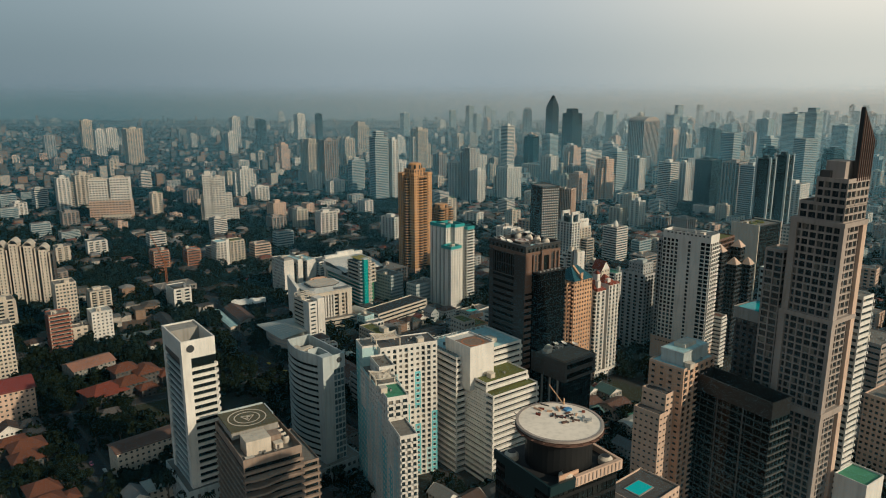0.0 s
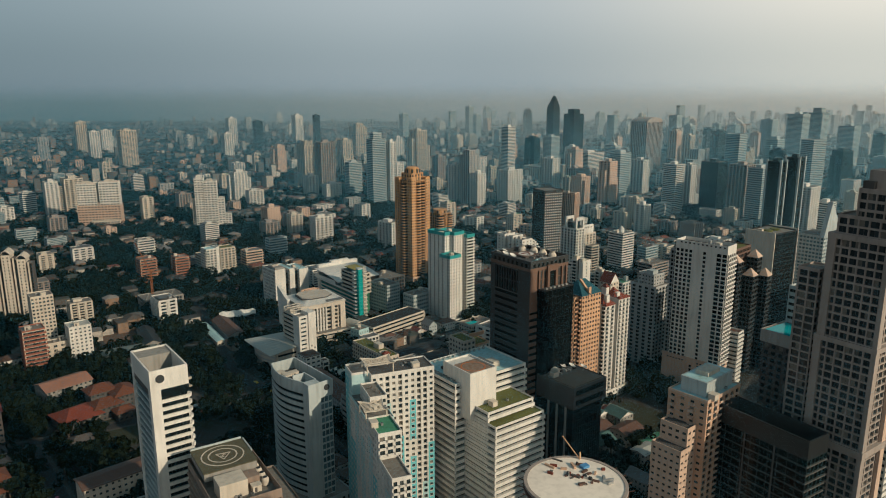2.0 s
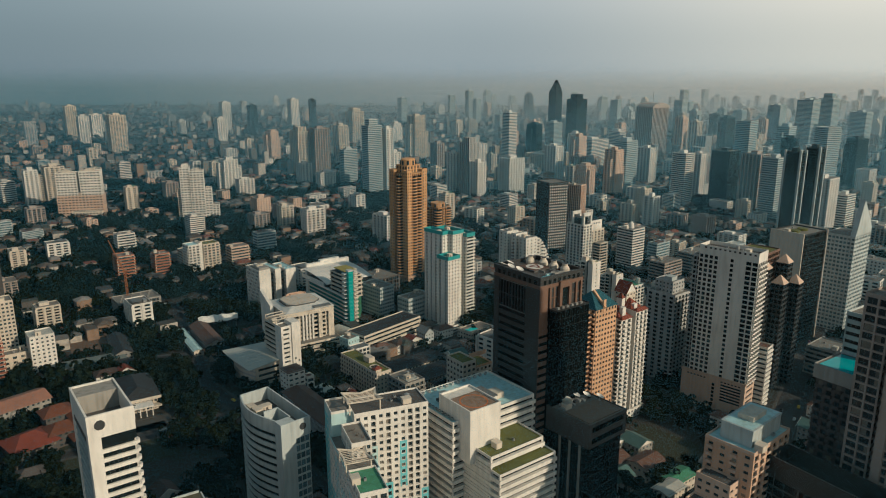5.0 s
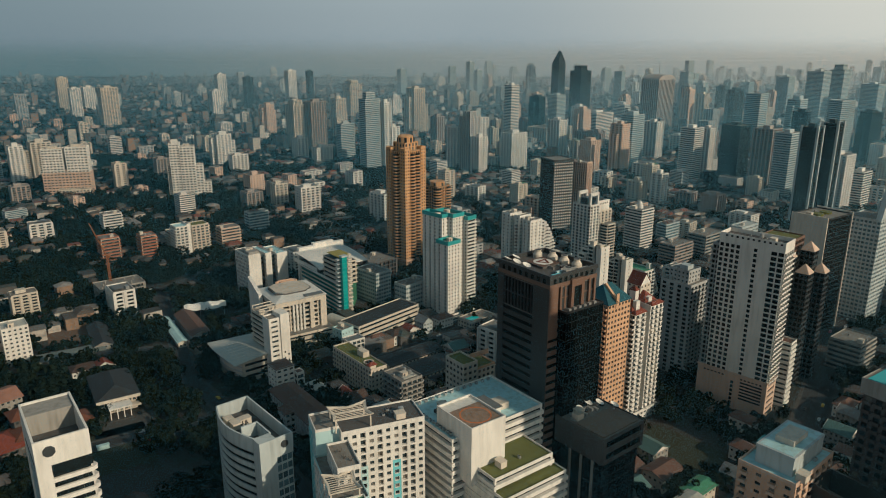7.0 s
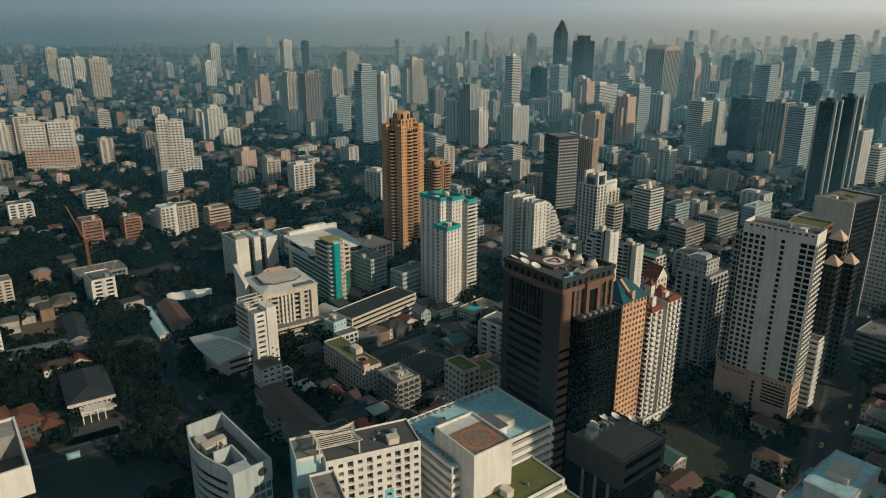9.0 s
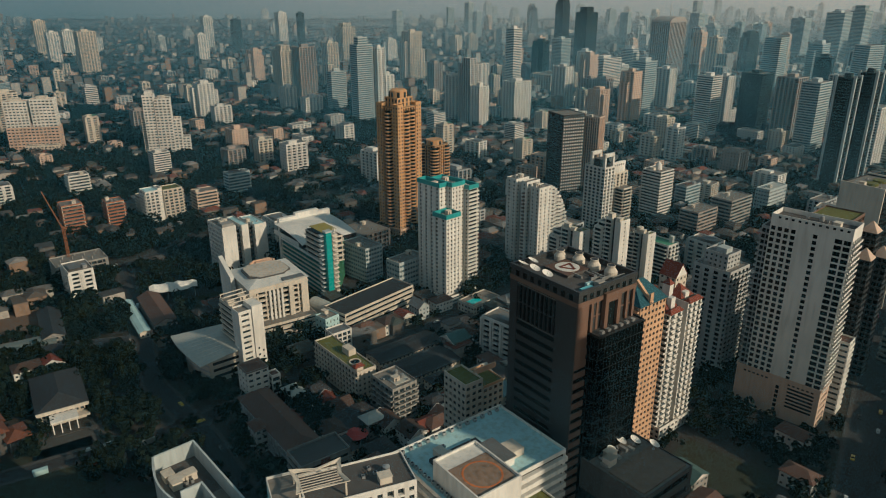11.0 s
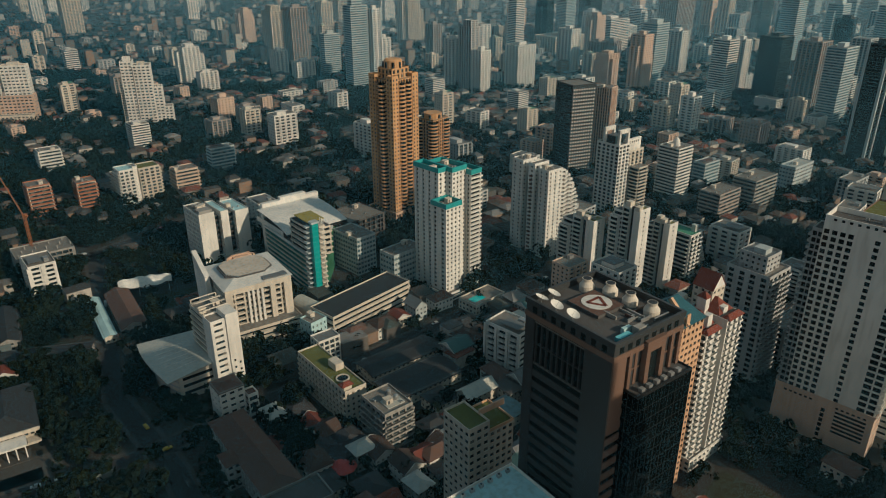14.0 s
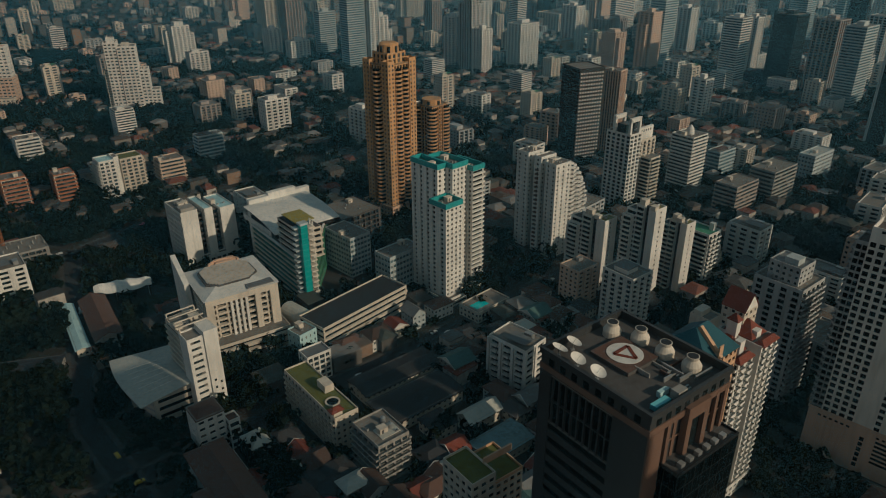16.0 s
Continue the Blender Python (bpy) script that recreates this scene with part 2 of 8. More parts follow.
def storey(w, d, fh, specs):
    """Walls with real openings (slot 0), trims (slot 1), and the panes as a shape of their own."""
    wall, glass, openings = Shape(), [Shape() for _ in range(4)], []
    frames = (((0, 0), (1, 0), (0, -1), w), ((w, 0), (0, 1), (1, 0), d), ((w, d), (-1, 0), (0, 1), w), ((0, d), (0, -1), (-1, 0), d))
    for side, ((o, t, q, length), (bay, frac, sill, head, depth, balc, band, fin)) in enumerate(zip(frames, specs)):
        def at(s, out, z):
            return (o[0] + t[0] * s + q[0] * out, o[1] + t[1] * s + q[1] * out, z)

        def slab(s0, s1, r0, r1, z0, z1, mat):
            wall.mesh8([at(s0, r1, z0), at(s1, r1, z0), at(s1, r0, z0), at(s0, r0, z0), at(s0, r1, z1), at(s1, r1, z1), at(s1, r0, z1), at(s0, r0, z1)], mat)

        n = max(1, round(length / bay))
        step = length / n
        half = step * frac / 2
        if frac <= 0:
            wall.face([at(0, 0, 0), at(length, 0, 0), at(length, 0, fh), at(0, 0, fh)])
        else:
            if sill > 0:
                wall.face([at(0, 0, 0), at(length, 0, 0), at(length, 0, sill), at(0, 0, sill)])
            wall.face([at(0, 0, head), at(length, 0, head), at(length, 0, fh), at(0, 0, fh)])
            last = 0.0
            for k in range(n):
                a, b = (k + 0.5) * step - half, (k + 0.5) * step + half
                if a - last > 0.02:
                    wall.face([at(last, 0, sill), at(a, 0, sill), at(a, 0, head), at(last, 0, head)])
                last = b
                wall.face([at(a, 0, sill), at(b, 0, sill), at(b, -depth, sill), at(a, -depth, sill)], 1)
                wall.face([at(a, 0, head), at(a, -depth, head), at(b, -depth, head), at(b, 0, head)])
                wall.face([at(a, 0, sill), at(a, -depth, sill), at(a, -depth, head), at(a, 0, head)])
                wall.face([at(b, 0, sill), at(b, 0, head), at(b, -depth, head), at(b, -depth, sill)])
                openings.append((side, at((a + b) / 2, -depth, sill), b - a, head - sill))
                panes = max(1, min(8, round(2 * half / 1.6)))
                for j in range(panes):
                    s0, s1 = a + (b - a) * j / panes + 0.03, a + (b - a) * (j + 1) / panes - 0.03
                    glass[side].face([at(s0, -depth, sill), at(s1, -depth, sill), at(s1, -depth, head), at(s0, -depth, head)])
            if length - last > 0.02:
                wall.face([at(last, 0, sill), at(length, 0, sill), at(length, 0, head), at(last, 0, head)])
        if band:
            slab(-band[0] + 0.01, length + band[0] - 0.01, 0.0, band[0], band[1], band[2], 1)
        for k in range(n):
            c = (k + 0.5) * step
            if fin:
                slab(k * step - fin[1] / 2, k * step + fin[1] / 2, 0.0, fin[0], 0, fh, 1)
            if balc and k % balc[3] == 0:
                a, b = c - step * balc[1] / 2, c + step * balc[1] / 2
                slab(a, b, 0.0, balc[0], 0.0, 0.16, 1)
                slab(a, b, balc[0] - 0.12, balc[0], 0.16, balc[2], 1)
                slab(a, a + 0.12, 0.0, balc[0] - 0.12, 0.16, balc[2], 1)
                slab(b - 0.12, b, 0.0, balc[0] - 0.12, 0.16, balc[2], 1)
    return wall, glass, openings


def window(width, height, pane):
    """A framed pane with a mullion; local x along the wall, -y outwards."""
    key = ("window", round(width, 2), round(height, 2), pane.name)
    if key not in CACHE:
        s, f, w = Shape(), 0.05, width / 2
        s.box(-w, -0.06, 0, w, 0, f), s.box(-w, -0.06, height - f, w, 0, height)
        s.box(-w, -0.06, f, -w + f, 0, height - f), s.box(w - f, -0.06, f, w, 0, height - f)
        s.box(-f / 2, -0.05, f, f / 2, 0, height - f)
        s.face([(-w + f, -0.02, f), (-f / 2, -0.02, f), (-f / 2, -0.02, height - f), (-w + f, -0.02, height - f)], 1)
        s.face([(f / 2, -0.02, f), (w - f, -0.02, f), (w - f, -0.02, height - f), (f / 2, -0.02, height - f)], 1)
        CACHE[key] = s.data("window", DARKMETAL, pane)
    return CACHE[key]


def block(parent, x, y, w, d, z0, z1, fh, specs, wall=WHITE, trim=None, glass=GLASS, roof=ROOFTOP, parapet=1.1, joined=False, lip=0.0, single=(), flat=True):
    """A rectangular block of equal storeys with a flat roof behind a parapet. single: the sides whose windows are parts of their own."""
    n = max(1, round((z1 - z0) / fh))
    fh = (z1 - z0) / n
    trim = trim or wall
    joined = joined or (parent.matrix_basis.translation.y > 470 and not single)
    key = (round(w, 2), round(d, 2), round(fh, 3), specs, wall.name, trim.name, glass.name, n if joined else 0, single)
    if key not in CACHE:
        a, g4, openings = storey(w, d, fh, specs)
        one, whole = Shape(), Shape()
        for sh, extra in [(a, 0)] + [(g4[side], 2) for side in range(4) if side not in single]:
            i = len(one.v)
            one.v.extend(sh.v)
            one.f.extend([tuple(i + q for q in face) for face in sh.f])
            one.m.extend([q + extra for q in sh.m])
        for k in range(n if joined else 1):
            i = len(whole.v)
            whole.v.extend([(px, py, pz + k * fh) for px, py, pz in one.v])
            whole.f.extend([tuple(i + q for q in face) for face in one.f])
            whole.m.extend(one.m)
        CACHE[key] = (whole.data("facade" if joined else "storey", wall, trim, glass), [o for o in openings if o[0] in single])
    shape, openings = CACHE[key]
    if joined:
        part("facade", shape, parent, (x, y, z0))
    else:
        for k in range(n):
            s = part("storey", shape, parent, (x, y, z0 + k * fh))
            for side, place, width, height in openings:
                part("window", window(width, height, glass), s, place, side * 90)
    key = ("roof", round(w, 2), round(d, 2), parapet, lip, roof.name, trim.name)
    if key not in CACHE:
        r, k, e = Shape(), 0.3, lip
        r.box(0.02 - lip, 0.02 - lip, -0.02, w - 0.02 + lip, d - 0.02 + lip, 0.28)
        if parapet:
            r.box(-e, -e, 0, w + e, k - e, parapet, 1)
            r.box(-e, d - k + e, 0, w + e, d + e, parapet, 1)
            r.box(-e, k - e, 0, k - e, d - k + e, parapet, 1)
            r.box(w - k + e, k - e, 0, w + e, d - k + e, parapet, 1)
        CACHE[key] = r.data("flat_roof", roof, trim)
    if flat:
        part("flat_roof", CACHE[key], parent, (x, y, z1))


def boxy(parent, name, x0, y0, z0, x1, y1, z1, mat, label=""):
    s = Shape()
    s.box(0, 0, 0, x1 - x0, y1 - y0, z1 - z0)
    return part(name, s.data(name, mat), parent, (x0, y0, z0), 0, label)


CLUTTER = {}


def clutter(parent, x, y, w, d, z, rng, n=5, tank=True):
    """Stair heads, air conditioners and water tanks on a flat roof."""
    if not CLUTTER:
        s = Shape()
        s.box(0, 0, 0, 3.6, 3.0, 2.6), s.box(-0.2, -0.2, 2.6, 3.8, 3.2, 2.8), s.box(0.8, -0.03, 0.1, 1.8, 0, 2.1, 1)
        CLUTTER["stair_head"] = s.data("stair_head", OFFWHITE, DARKCON)
        s = Shape()
        s.box(0, 0, 0.15, 1.3, 0.9, 1.2), s.tube(0.65, 0.45, 0.36, 1.2, 1.26, 1), s.box(0.1, 0.1, 0, 0.2, 0.8, 0.15), s.box(1.1, 0.1, 0, 1.2, 0.8, 0.15)
        CLUTTER["air_conditioner"] = s.data("air_conditioner", STEEL, DARKMETAL)
        s = Shape()
        s.tube(0, 0, 1.1, 0.4, 2.4), s.tube(0, 0, 1.1, 2.4, 2.8, 0, 0.3), s.box(-0.9, -0.9, 0, 0.9, 0.9, 0.4)
        CLUTTER["water_tank"] = s.data("water_tank", STEEL)
    names = ["stair_head"] + ["air_conditioner"] * 3 + (["water_tank"] * 2 if tank else [])
    for k in range(n):
        nm = names[k % len(names)]
        part(nm, CLUTTER[nm], parent, (x + rng.uniform(0.12, 0.75) * w, y + rng.uniform(0.12, 0.75) * d, z + 0.28), rng.choice((0, 90, 180)))


# ---- ground ----
def ground_material():
    m, n, l, p = material("city_ground")
    a = ranged(n, l, noise_at(n, l, 0.018, 5), 0.42, 0.6)
    b = ranged(n, l, noise_at(n, l, 0.12, 4), 0.4, 0.62)
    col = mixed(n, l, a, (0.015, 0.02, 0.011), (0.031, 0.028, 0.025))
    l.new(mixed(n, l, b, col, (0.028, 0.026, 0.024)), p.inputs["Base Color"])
    p.inputs["Roughness"].default_value = 0.95
    return m


g = Shape()
g.face([(-9000, -3000, 0), (9000, -3000, 0), (9000, 9000, 0), (-9000, 9000, 0)])
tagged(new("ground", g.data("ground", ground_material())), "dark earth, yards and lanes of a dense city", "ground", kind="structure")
A = 40.0        # turn of the street grid

# ---- facade kinds ----
PUNCH = S(3.0, 0.45, 0.9, 2.2)
PUNCH2 = S(2.6, 0.6, 0.8, 2.3)
GRID = S(3.4, 0.74, 0.5, 2.6, 0.5)
RIBBON = S(900, 0.94, 1.1, 2.7, 0.25)
CURTAIN = S(1.8, 0.94, 0.25, 3.1, 0.12)
BALC = S(4.0, 0.62, 0.3, 2.4, 0.3, (1.3, 0.8, 1.05, 1))
BALC2 = S(5.0, 0.5, 0.4, 2.3, 0.3, (1.2, 0.55, 1.0, 1))
BANDS = S(900, 0.97, 1.2, 3.0, 0.3, None, (0.5, 0.0, 1.35))
SIDES = (PUNCH, PUNCH, PUNCH, PUNCH)
rng = random.Random(7)
TAKEN = []          # x, y, radius of every placed building


def tower(name, label, category, x, y, w, d, h, fh, specs, turn=A, joined=False, bits=4, **kw):
    b = thing(name, label, category, x, y, turn)
    block(b, 0, 0, w, d, 0, h, fh, specs, joined=joined, **kw)
    if bits:
        clutter(b, 0, 0, w, d, h, rng, bits)
    c, s = math.cos(radians(turn)), math.sin(radians(turn))
    TAKEN.append((x + c * w / 2 - s * d / 2, y + s * w / 2 + c * d / 2, math.hypot(w, d) / 2))
    return b


# ---- shared shapes ----
def hip(parent, name, x0, y0, x1, y1, z, rise, mat, label="", over=0.6, ridge=0.5):
    """A hipped roof with eaves; ridge: its share of the longer side."""
    x0, y0, x1, y1 = x0 - over, y0 - over, x1 + over, y1 + over
    w, d, cx, cy = x1 - x0, y1 - y0, (x0 + x1) / 2, (y0 + y1) / 2
    s = Shape()
    s.box(x0, y0, z - 0.2, x1, y1, z)
    r = (w if w >= d else d) * ridge / 2
    a, b = ((cx - r, cy, z + rise), (cx + r, cy, z + rise)) if w >= d else ((cx, cy - r, z + rise), (cx, cy + r, z + rise))
    p, q, u, v = (x0, y0, z), (x1, y0, z), (x1, y1, z), (x0, y1, z)
    if w >= d:
        s.face([p, q, b, a]), s.face([q, u, b]), s.face([u, v, a, b]), s.face([v, p, a])
    else:
        s.face([p, q, a]), s.face([q, u, b, a]), s.face([u, v, b]), s.face([v, p, a, b])
    return part(name, s.data(name, mat), parent, label=label)


def gable(parent, name, x0, y0, x1, y1, z, rise, mat, over=0.5, along_x=True, thick=0.22):
    """A pitched roof: two slabs meeting at the ridge, with the gable walls left to the house."""
    s = Shape()
    if along_x:
        cy = (y0 + y1) / 2
        for ya, yb in ((y0 - over, cy), (y1 + over, cy)):
            zl = z - over * rise / (cy - y0)
            s.mesh8([(x0 - over, ya, zl), (x1 + over, ya, zl), (x1 + over, yb, z + rise), (x0 - over, yb, z + rise),
                     (x0 - over, ya, zl + thick), (x1 + over, ya, zl + thick), (x1 + over, yb, z + rise + thick), (x0 - over, yb, z + rise + thick)])
    else:
        cx = (x0 + x1) / 2
        for xa, xb in ((x0 - over, cx), (x1 + over, cx)):
            zl = z - over * rise / (cx - x0)
            s.mesh8([(xa, y0 - over, zl), (xa, y1 + over, zl), (xb, y1 + over, z + rise), (xb, y0 - over, z + rise),
                     (xa, y0 - over, zl + thick), (xa, y1 + over, zl + thick), (xb, y1 + over, z + rise + thick), (xb, y0 - over, z + rise + thick)])
    return part(name, s.data(name, mat), parent)


def disc(parent, name, x, y, z, r, thick, mat, label="", n=40):
    s = Shape()
    s.tube(0, 0, r, 0, thick, 0, n=n)
    return part(name, s.data(name, mat), parent, (x, y, z), 0, label)


def hoop(parent, name, x, y, z, r0, r1, thick, mat, label="", n=48):
    """A flat ring."""
    s = Shape()
    for k in range(n):
        a, b = 2 * math.pi * k / n, 2 * math.pi * (k + 1) / n
        p = [(r0 * math.cos(a), r0 * math.sin(a)), (r1 * math.cos(a), r1 * math.sin(a)), (r1 * math.cos(b), r1 * math.sin(b)), (r0 * math.cos(b), r0 * math.sin(b))]
        s.mesh8([(*q, 0) for q in p] + [(*q, thick) for q in p])
    return part(name, s.data(name, mat), parent, (x, y, z), 0, label)


def world_of(x, y, turn, lx, ly):
    c, s = math.cos(radians(turn)), math.sin(radians(turn))
    return x + c * lx - s * ly, y + s * lx + c * ly


def satellite_dish(x, y, z, r, aim, label):
    d = thing("satellite_dish", label, "satellite dish", x, y, aim, z, group="satellite dishes")
    s = Shape()
    for k in range(5):
        a, b = r * k / 5, r * (k + 1) / 5
        za, zb = 0.35 * a * a / r, 0.35 * b * b / r
        for j in range(16):
            t0, t1 = 2 * math.pi * j / 16, 2 * math.pi * (j + 1) / 16
            s.face([(a * math.cos(t0), a * math.sin(t0), za), (b * math.cos(t0), b * math.sin(t0), zb), (b * math.cos(t1), b * math.sin(t1), zb), (a * math.cos(t1), a * math.sin(t1), za)])
    bowl = part("bowl", s.data("bowl", WHITE), d)
    bowl.matrix_basis = pose(0, 0, r * 0.9, 24, 0, 0)
    s = Shape()
    s.tube(0, 0, 0.16, 0, r * 0.9, n=8), s.box(-0.5, -0.5, 0, 0.5, 0.5, 0.12)
    part("stand", s.data("stand", STEEL), d)
    s = Shape()
    s.tube(0, 0, 0.05, 0, r * 0.8, n=6)
    arm = part("feed_arm", s.data("feed_arm", STEEL), d)
    arm.matrix_basis = pose(0, 0, r * 0.9, 24, 0, 0)


def arc_storeys(parent, y0, y1, bulge, z0, z1, fh, wall, pane, x=0.0, steps=10):
    """Storeys of a facade that bows outwards from the side x: a white spandrel each, and a dark window strip above it."""
    n = max(1, round((z1 - z0) / fh))
    fh = (z1 - z0) / n
    pts = [(x - bulge * math.sin(math.pi * k / steps), y0 + (y1 - y0) * k / steps) for k in range(steps + 1)]
    a = sheet("curved_storey", lambda i, j: (pts[i][0], pts[i][1], j * fh * 0.55), steps, 1, (2, 0, 0), wall)
    b = sheet("window_strip", lambda i, j: (pts[i][0] + 0.5, pts[i][1], fh * (0.55 + 0.45 * j)), steps, 1, (0.1, 0, 0), pane)
    for k in range(n):
        s = part("curved_storey", a, parent, (0, 0, z0 + k * fh))
        part("window_strip", b, s)
    part("curved_crown", sheet("curved_crown", lambda i, j: (pts[i][0], pts[i][1], 6 * j), steps, 1, (0.6, 0, 0), wall), parent, (0, 0, z1))
    part("bay_roof", sheet("bay_roof", lambda i, j: (pts[i][0] if j == 0 else x + 0.5, pts[i][1], 0), steps, 1, (0, 0, 0.2), ROOFTOP), parent, (0, 0, z1 - 0.05))


def taken(x, y, turn, x0, y0, x1, y1):
    w, d = x1 - x0, y1 - y0
    n, m = max(1, round(w / d)), max(1, round(d / w))
    for i in range(n):
        for j in range(m):
            cx, cy = world_of(x, y, turn, x0 + w * (i + 0.5) / n, y0 + d * (j + 0.5) / m)
            TAKEN.append((cx, cy, math.hypot(w / n, d / m) / 2))


def strut(s, a, b, r, mat=0):
    """A square bar between two points."""
    a, b = Vector(a), Vector(b)
    d = (b - a).normalized()
    u = d.cross(Vector((0, 0, 1)) if abs(d.z) < 0.9 else Vector((1, 0, 0))).normalized() * r
    v = d.cross(u).normalized() * r
    s.mesh8([tuple(p) for p in (a - u - v, a + u - v, a + u + v, a - u + v, b - u - v, b + u - v, b + u + v, b - u + v)], mat)


# ---- the pair of white offices with round emblems ----
T = 38
o = thing("office_tower", "tall white office tower with round brown emblem and open roof court", "office tower", -129, 307, T)
taken(-129, 307, T, 0, 0, 16, 31)
block(o, -3, -3, 30, 38, 0, 15, 4.5, (S(3.2, 0.55, 1.0, 3.4, 0.6),) * 4, wall=PALEBLUE)
SL = S(900, 0.98, 1.5, 3.4, 0.5, None, (0.35, 0.0, 1.5))
block(o, 4.2, 0.6, 11.6, 30, 15, 79, 3.55, (SL, SL, SL, BLANK), wall=WHITE, glass=DKGLASS, parapet=0)
block(o, 0.5, 4, 3.7, 23.5, 15, 79, 3.55, (BLANK, BLANK, BLANK, S(900, 0.96, 1.3, 3.2, 0.7, None, (0.2, 0.0, 1.1))), wall=PALEBLUE, glass=DKGLASS, parapet=0)
boxy(o, "corner_pier", 0, 0, 15, 4.2, 4, 82, WHITE)
boxy(o, "corner_pier", 0, 27.5, 15, 4.2, 31, 82, WHITE)
for k in range(19):
    s = Shape()
    s.prism([(15.8 + 1.5 * math.sin(a * math.pi / 12), 0.25 + 1.5 - 1.5 * math.cos(a * math.pi / 12)) for a in range(0, 7)] + [(15.8, 5)], 0, 1.5)
    part("rounded_balcony_end", s.data("rounded_balcony_end", WHITE), o, (0, 0, 15 + k * 3.37))
s = Shape()
for x0, y0, x1, y1 in ((0, 0, 16, 0.7), (0, 30.3, 16, 31), (0, 0.7, 0.7, 30.3), (15.3, 0.7, 16, 30.3)):
    s.box(x0, y0, 0, x1, y1, 9)
part("roof_crown", s.data("roof_crown", WHITE), o, (0, 0, 82))
# flat dark glass band stands in for a recess under the crown
boxy(o, "crown_recess", 4.4, -0.3, 78.6, 15.9, 0.02, 82, DKGLASS), boxy(o, "roof_deck", 0.1, 0.1, 79, 15.9, 30.9, 83, DARKCON)
boxy(o, "lift_house", 0.8, 21, 83, 15.2, 30.2, 90.3, CONCRETE)
clutter(o, 1, 3, 13, 14, 82.8, rng, 8, False)
s = Shape()
s.prism([(1.9 * math.cos(math.pi * k / 4 + 0.39), 1.9 * math.sin(math.pi * k / 4 + 0.39)) for k in range(8)], 0, 0.35)
e = part("emblem", s.data("emblem", BROWN), o, label="eight-sided brown emblem")
e.matrix_basis = pose(4.2, 0.02, 87, 90, 0, 0)

T = 42
o = thing("office_tower", "pale office tower with bowed facade and round emblem", "office tower", -70, 342, T)
taken(-70, 342, T, -4, 0, 14, 38)
block(o, -6, -4, 26, 46, 0, 9, 4.5, (S(3.2, 0.6, 1.0, 3.4, 0.6),) * 4, wall=PALEBLUE)
block(o, 0.3, 5, 13.2, 32.5, 9, 64, 3.45, (BLANK, PUNCH, PUNCH, BLANK), wall=PALEBLUE, parapet=0)
arc_storeys(o, 5.5, 37.5, 3.6, 9, 64, 3.45, PALEBLUE, DKGLASS)
boxy(o, "corner_pier", 0, 0, 9, 6.6, 5.2, 70, PALEBLUE)
block(o, 6.6, 0.5, 6.6, 4.7, 9, 62, 3.45, (S(2.2, 0.9, 0.5, 3.2, 0.3),) * 2 + (BLANK, BLANK), wall=PALEBLUE, glass=BLUEGLASS, parapet=0)
s = Shape()
for x0, y0, x1, y1 in ((6.6, 0, 13.5, 0.6), (12.9, 0.6, 13.5, 37.5), (0, 36.9, 12.9, 37.5), (6.6, 5.2, 7.2, 16), (0.4, 15.4, 6.6, 16)):
    s.box(x0, y0, 0, x1, y1, 6)
part("roof_crown", s.data("roof_crown", PALEBLUE), o, (0, 0, 64))
boxy(o, "crown_panel", 6.6, 0.05, 62, 13.4, 0.7, 64.05, PALEBLUE)
boxy(o, "roof_deck", 0.6, 16.1, 64.25, 12.8, 36.8, 64.3, DARKCON)
clutter(o, 2, 17, 10, 18, 64.0, rng, 14, False)
s = Shape()
s.tube(0, 0, 1.5, 0, 0.3, n=20)
e = part("emblem", s.data("emblem", BROWN), o, label="round brown emblem")
e.matrix_basis = pose(9.9, 0.02, 66.6, 90, 0, 0)

# ---- aqua and white apartment tower in steps ----
T = 23
o = thing("apartment_tower", "stepped white apartment tower with aqua panels and roof pergolas", "apartment tower", -32, 297.6, T)
taken(-32, 297.6, T, 0, -17, 20, 30), taken(-32, 297.6, T, 5, 30, 41, 60)
WIN = S(3.15, 0.56, 0.6, 2.3, 0.45)
WIN2 = S(3.0, 0.52, 0.6, 2.3, 0.4)
AQ_SMALL, AQ_BIG = S(3.15, 0.5, 0.75, 2.25, 0.5), S(3.15, 0.62, 0.1, 2.4, 1.2)
for k, face in enumerate((AQ_SMALL, AQ_SMALL, AQ_BIG, AQ_SMALL, AQ_BIG, AQ_SMALL, AQ_SMALL, AQ_BIG, AQ_BIG, AQ_SMALL)):
    block(o, 9.5 + 3.15 * k, 42.5, 3.15, 14.5, 0, 75, 3.0, (face, WIN2 if k == 9 else BLANK, BLANK, BLANK), joined=True, flat=False)
block(o, 9.5, 42.5, 31.5, 14.5, 74.9, 75.4, 0.5, (BLANK,) * 4, roof=DARKCON, parapet=0.9)
block(o, 1, 46, 8.5, 12.5, 0, 76, 3.0, (BLANK, BLANK, WIN2, WIN2), wall=AQUA2, trim=WHITE)
block(o, 0, 16, 12, 30, 0, 66, 3.0, (BLANK, WIN2, BLANK, WIN2), wall=WHITE, trim=AQUA2)
block(o, 4, 26, 8, 16.5, 66, 72, 3.0, (WIN2, WIN2, BLANK, WIN2), wall=WHITE)
block(o, 0, 0, 10.2, 16, 0, 67.5, 3.0, (S(3.4, 0.66, 0.2, 2.3, 0.5, (1.0, 0.8, 1.0, 1)), WIN2, BLANK, WIN2), wall=WHITE, roof=GREENROOF)
block(o, 0.3, -17, 8.2, 17, 0, 56.5, 3.0, (S(2.7, 0.6, 0.2, 2.3, 0.5, (1.0, 0.8, 1.0, 1)), WIN2, BLANK, WIN2), wall=WHITE)


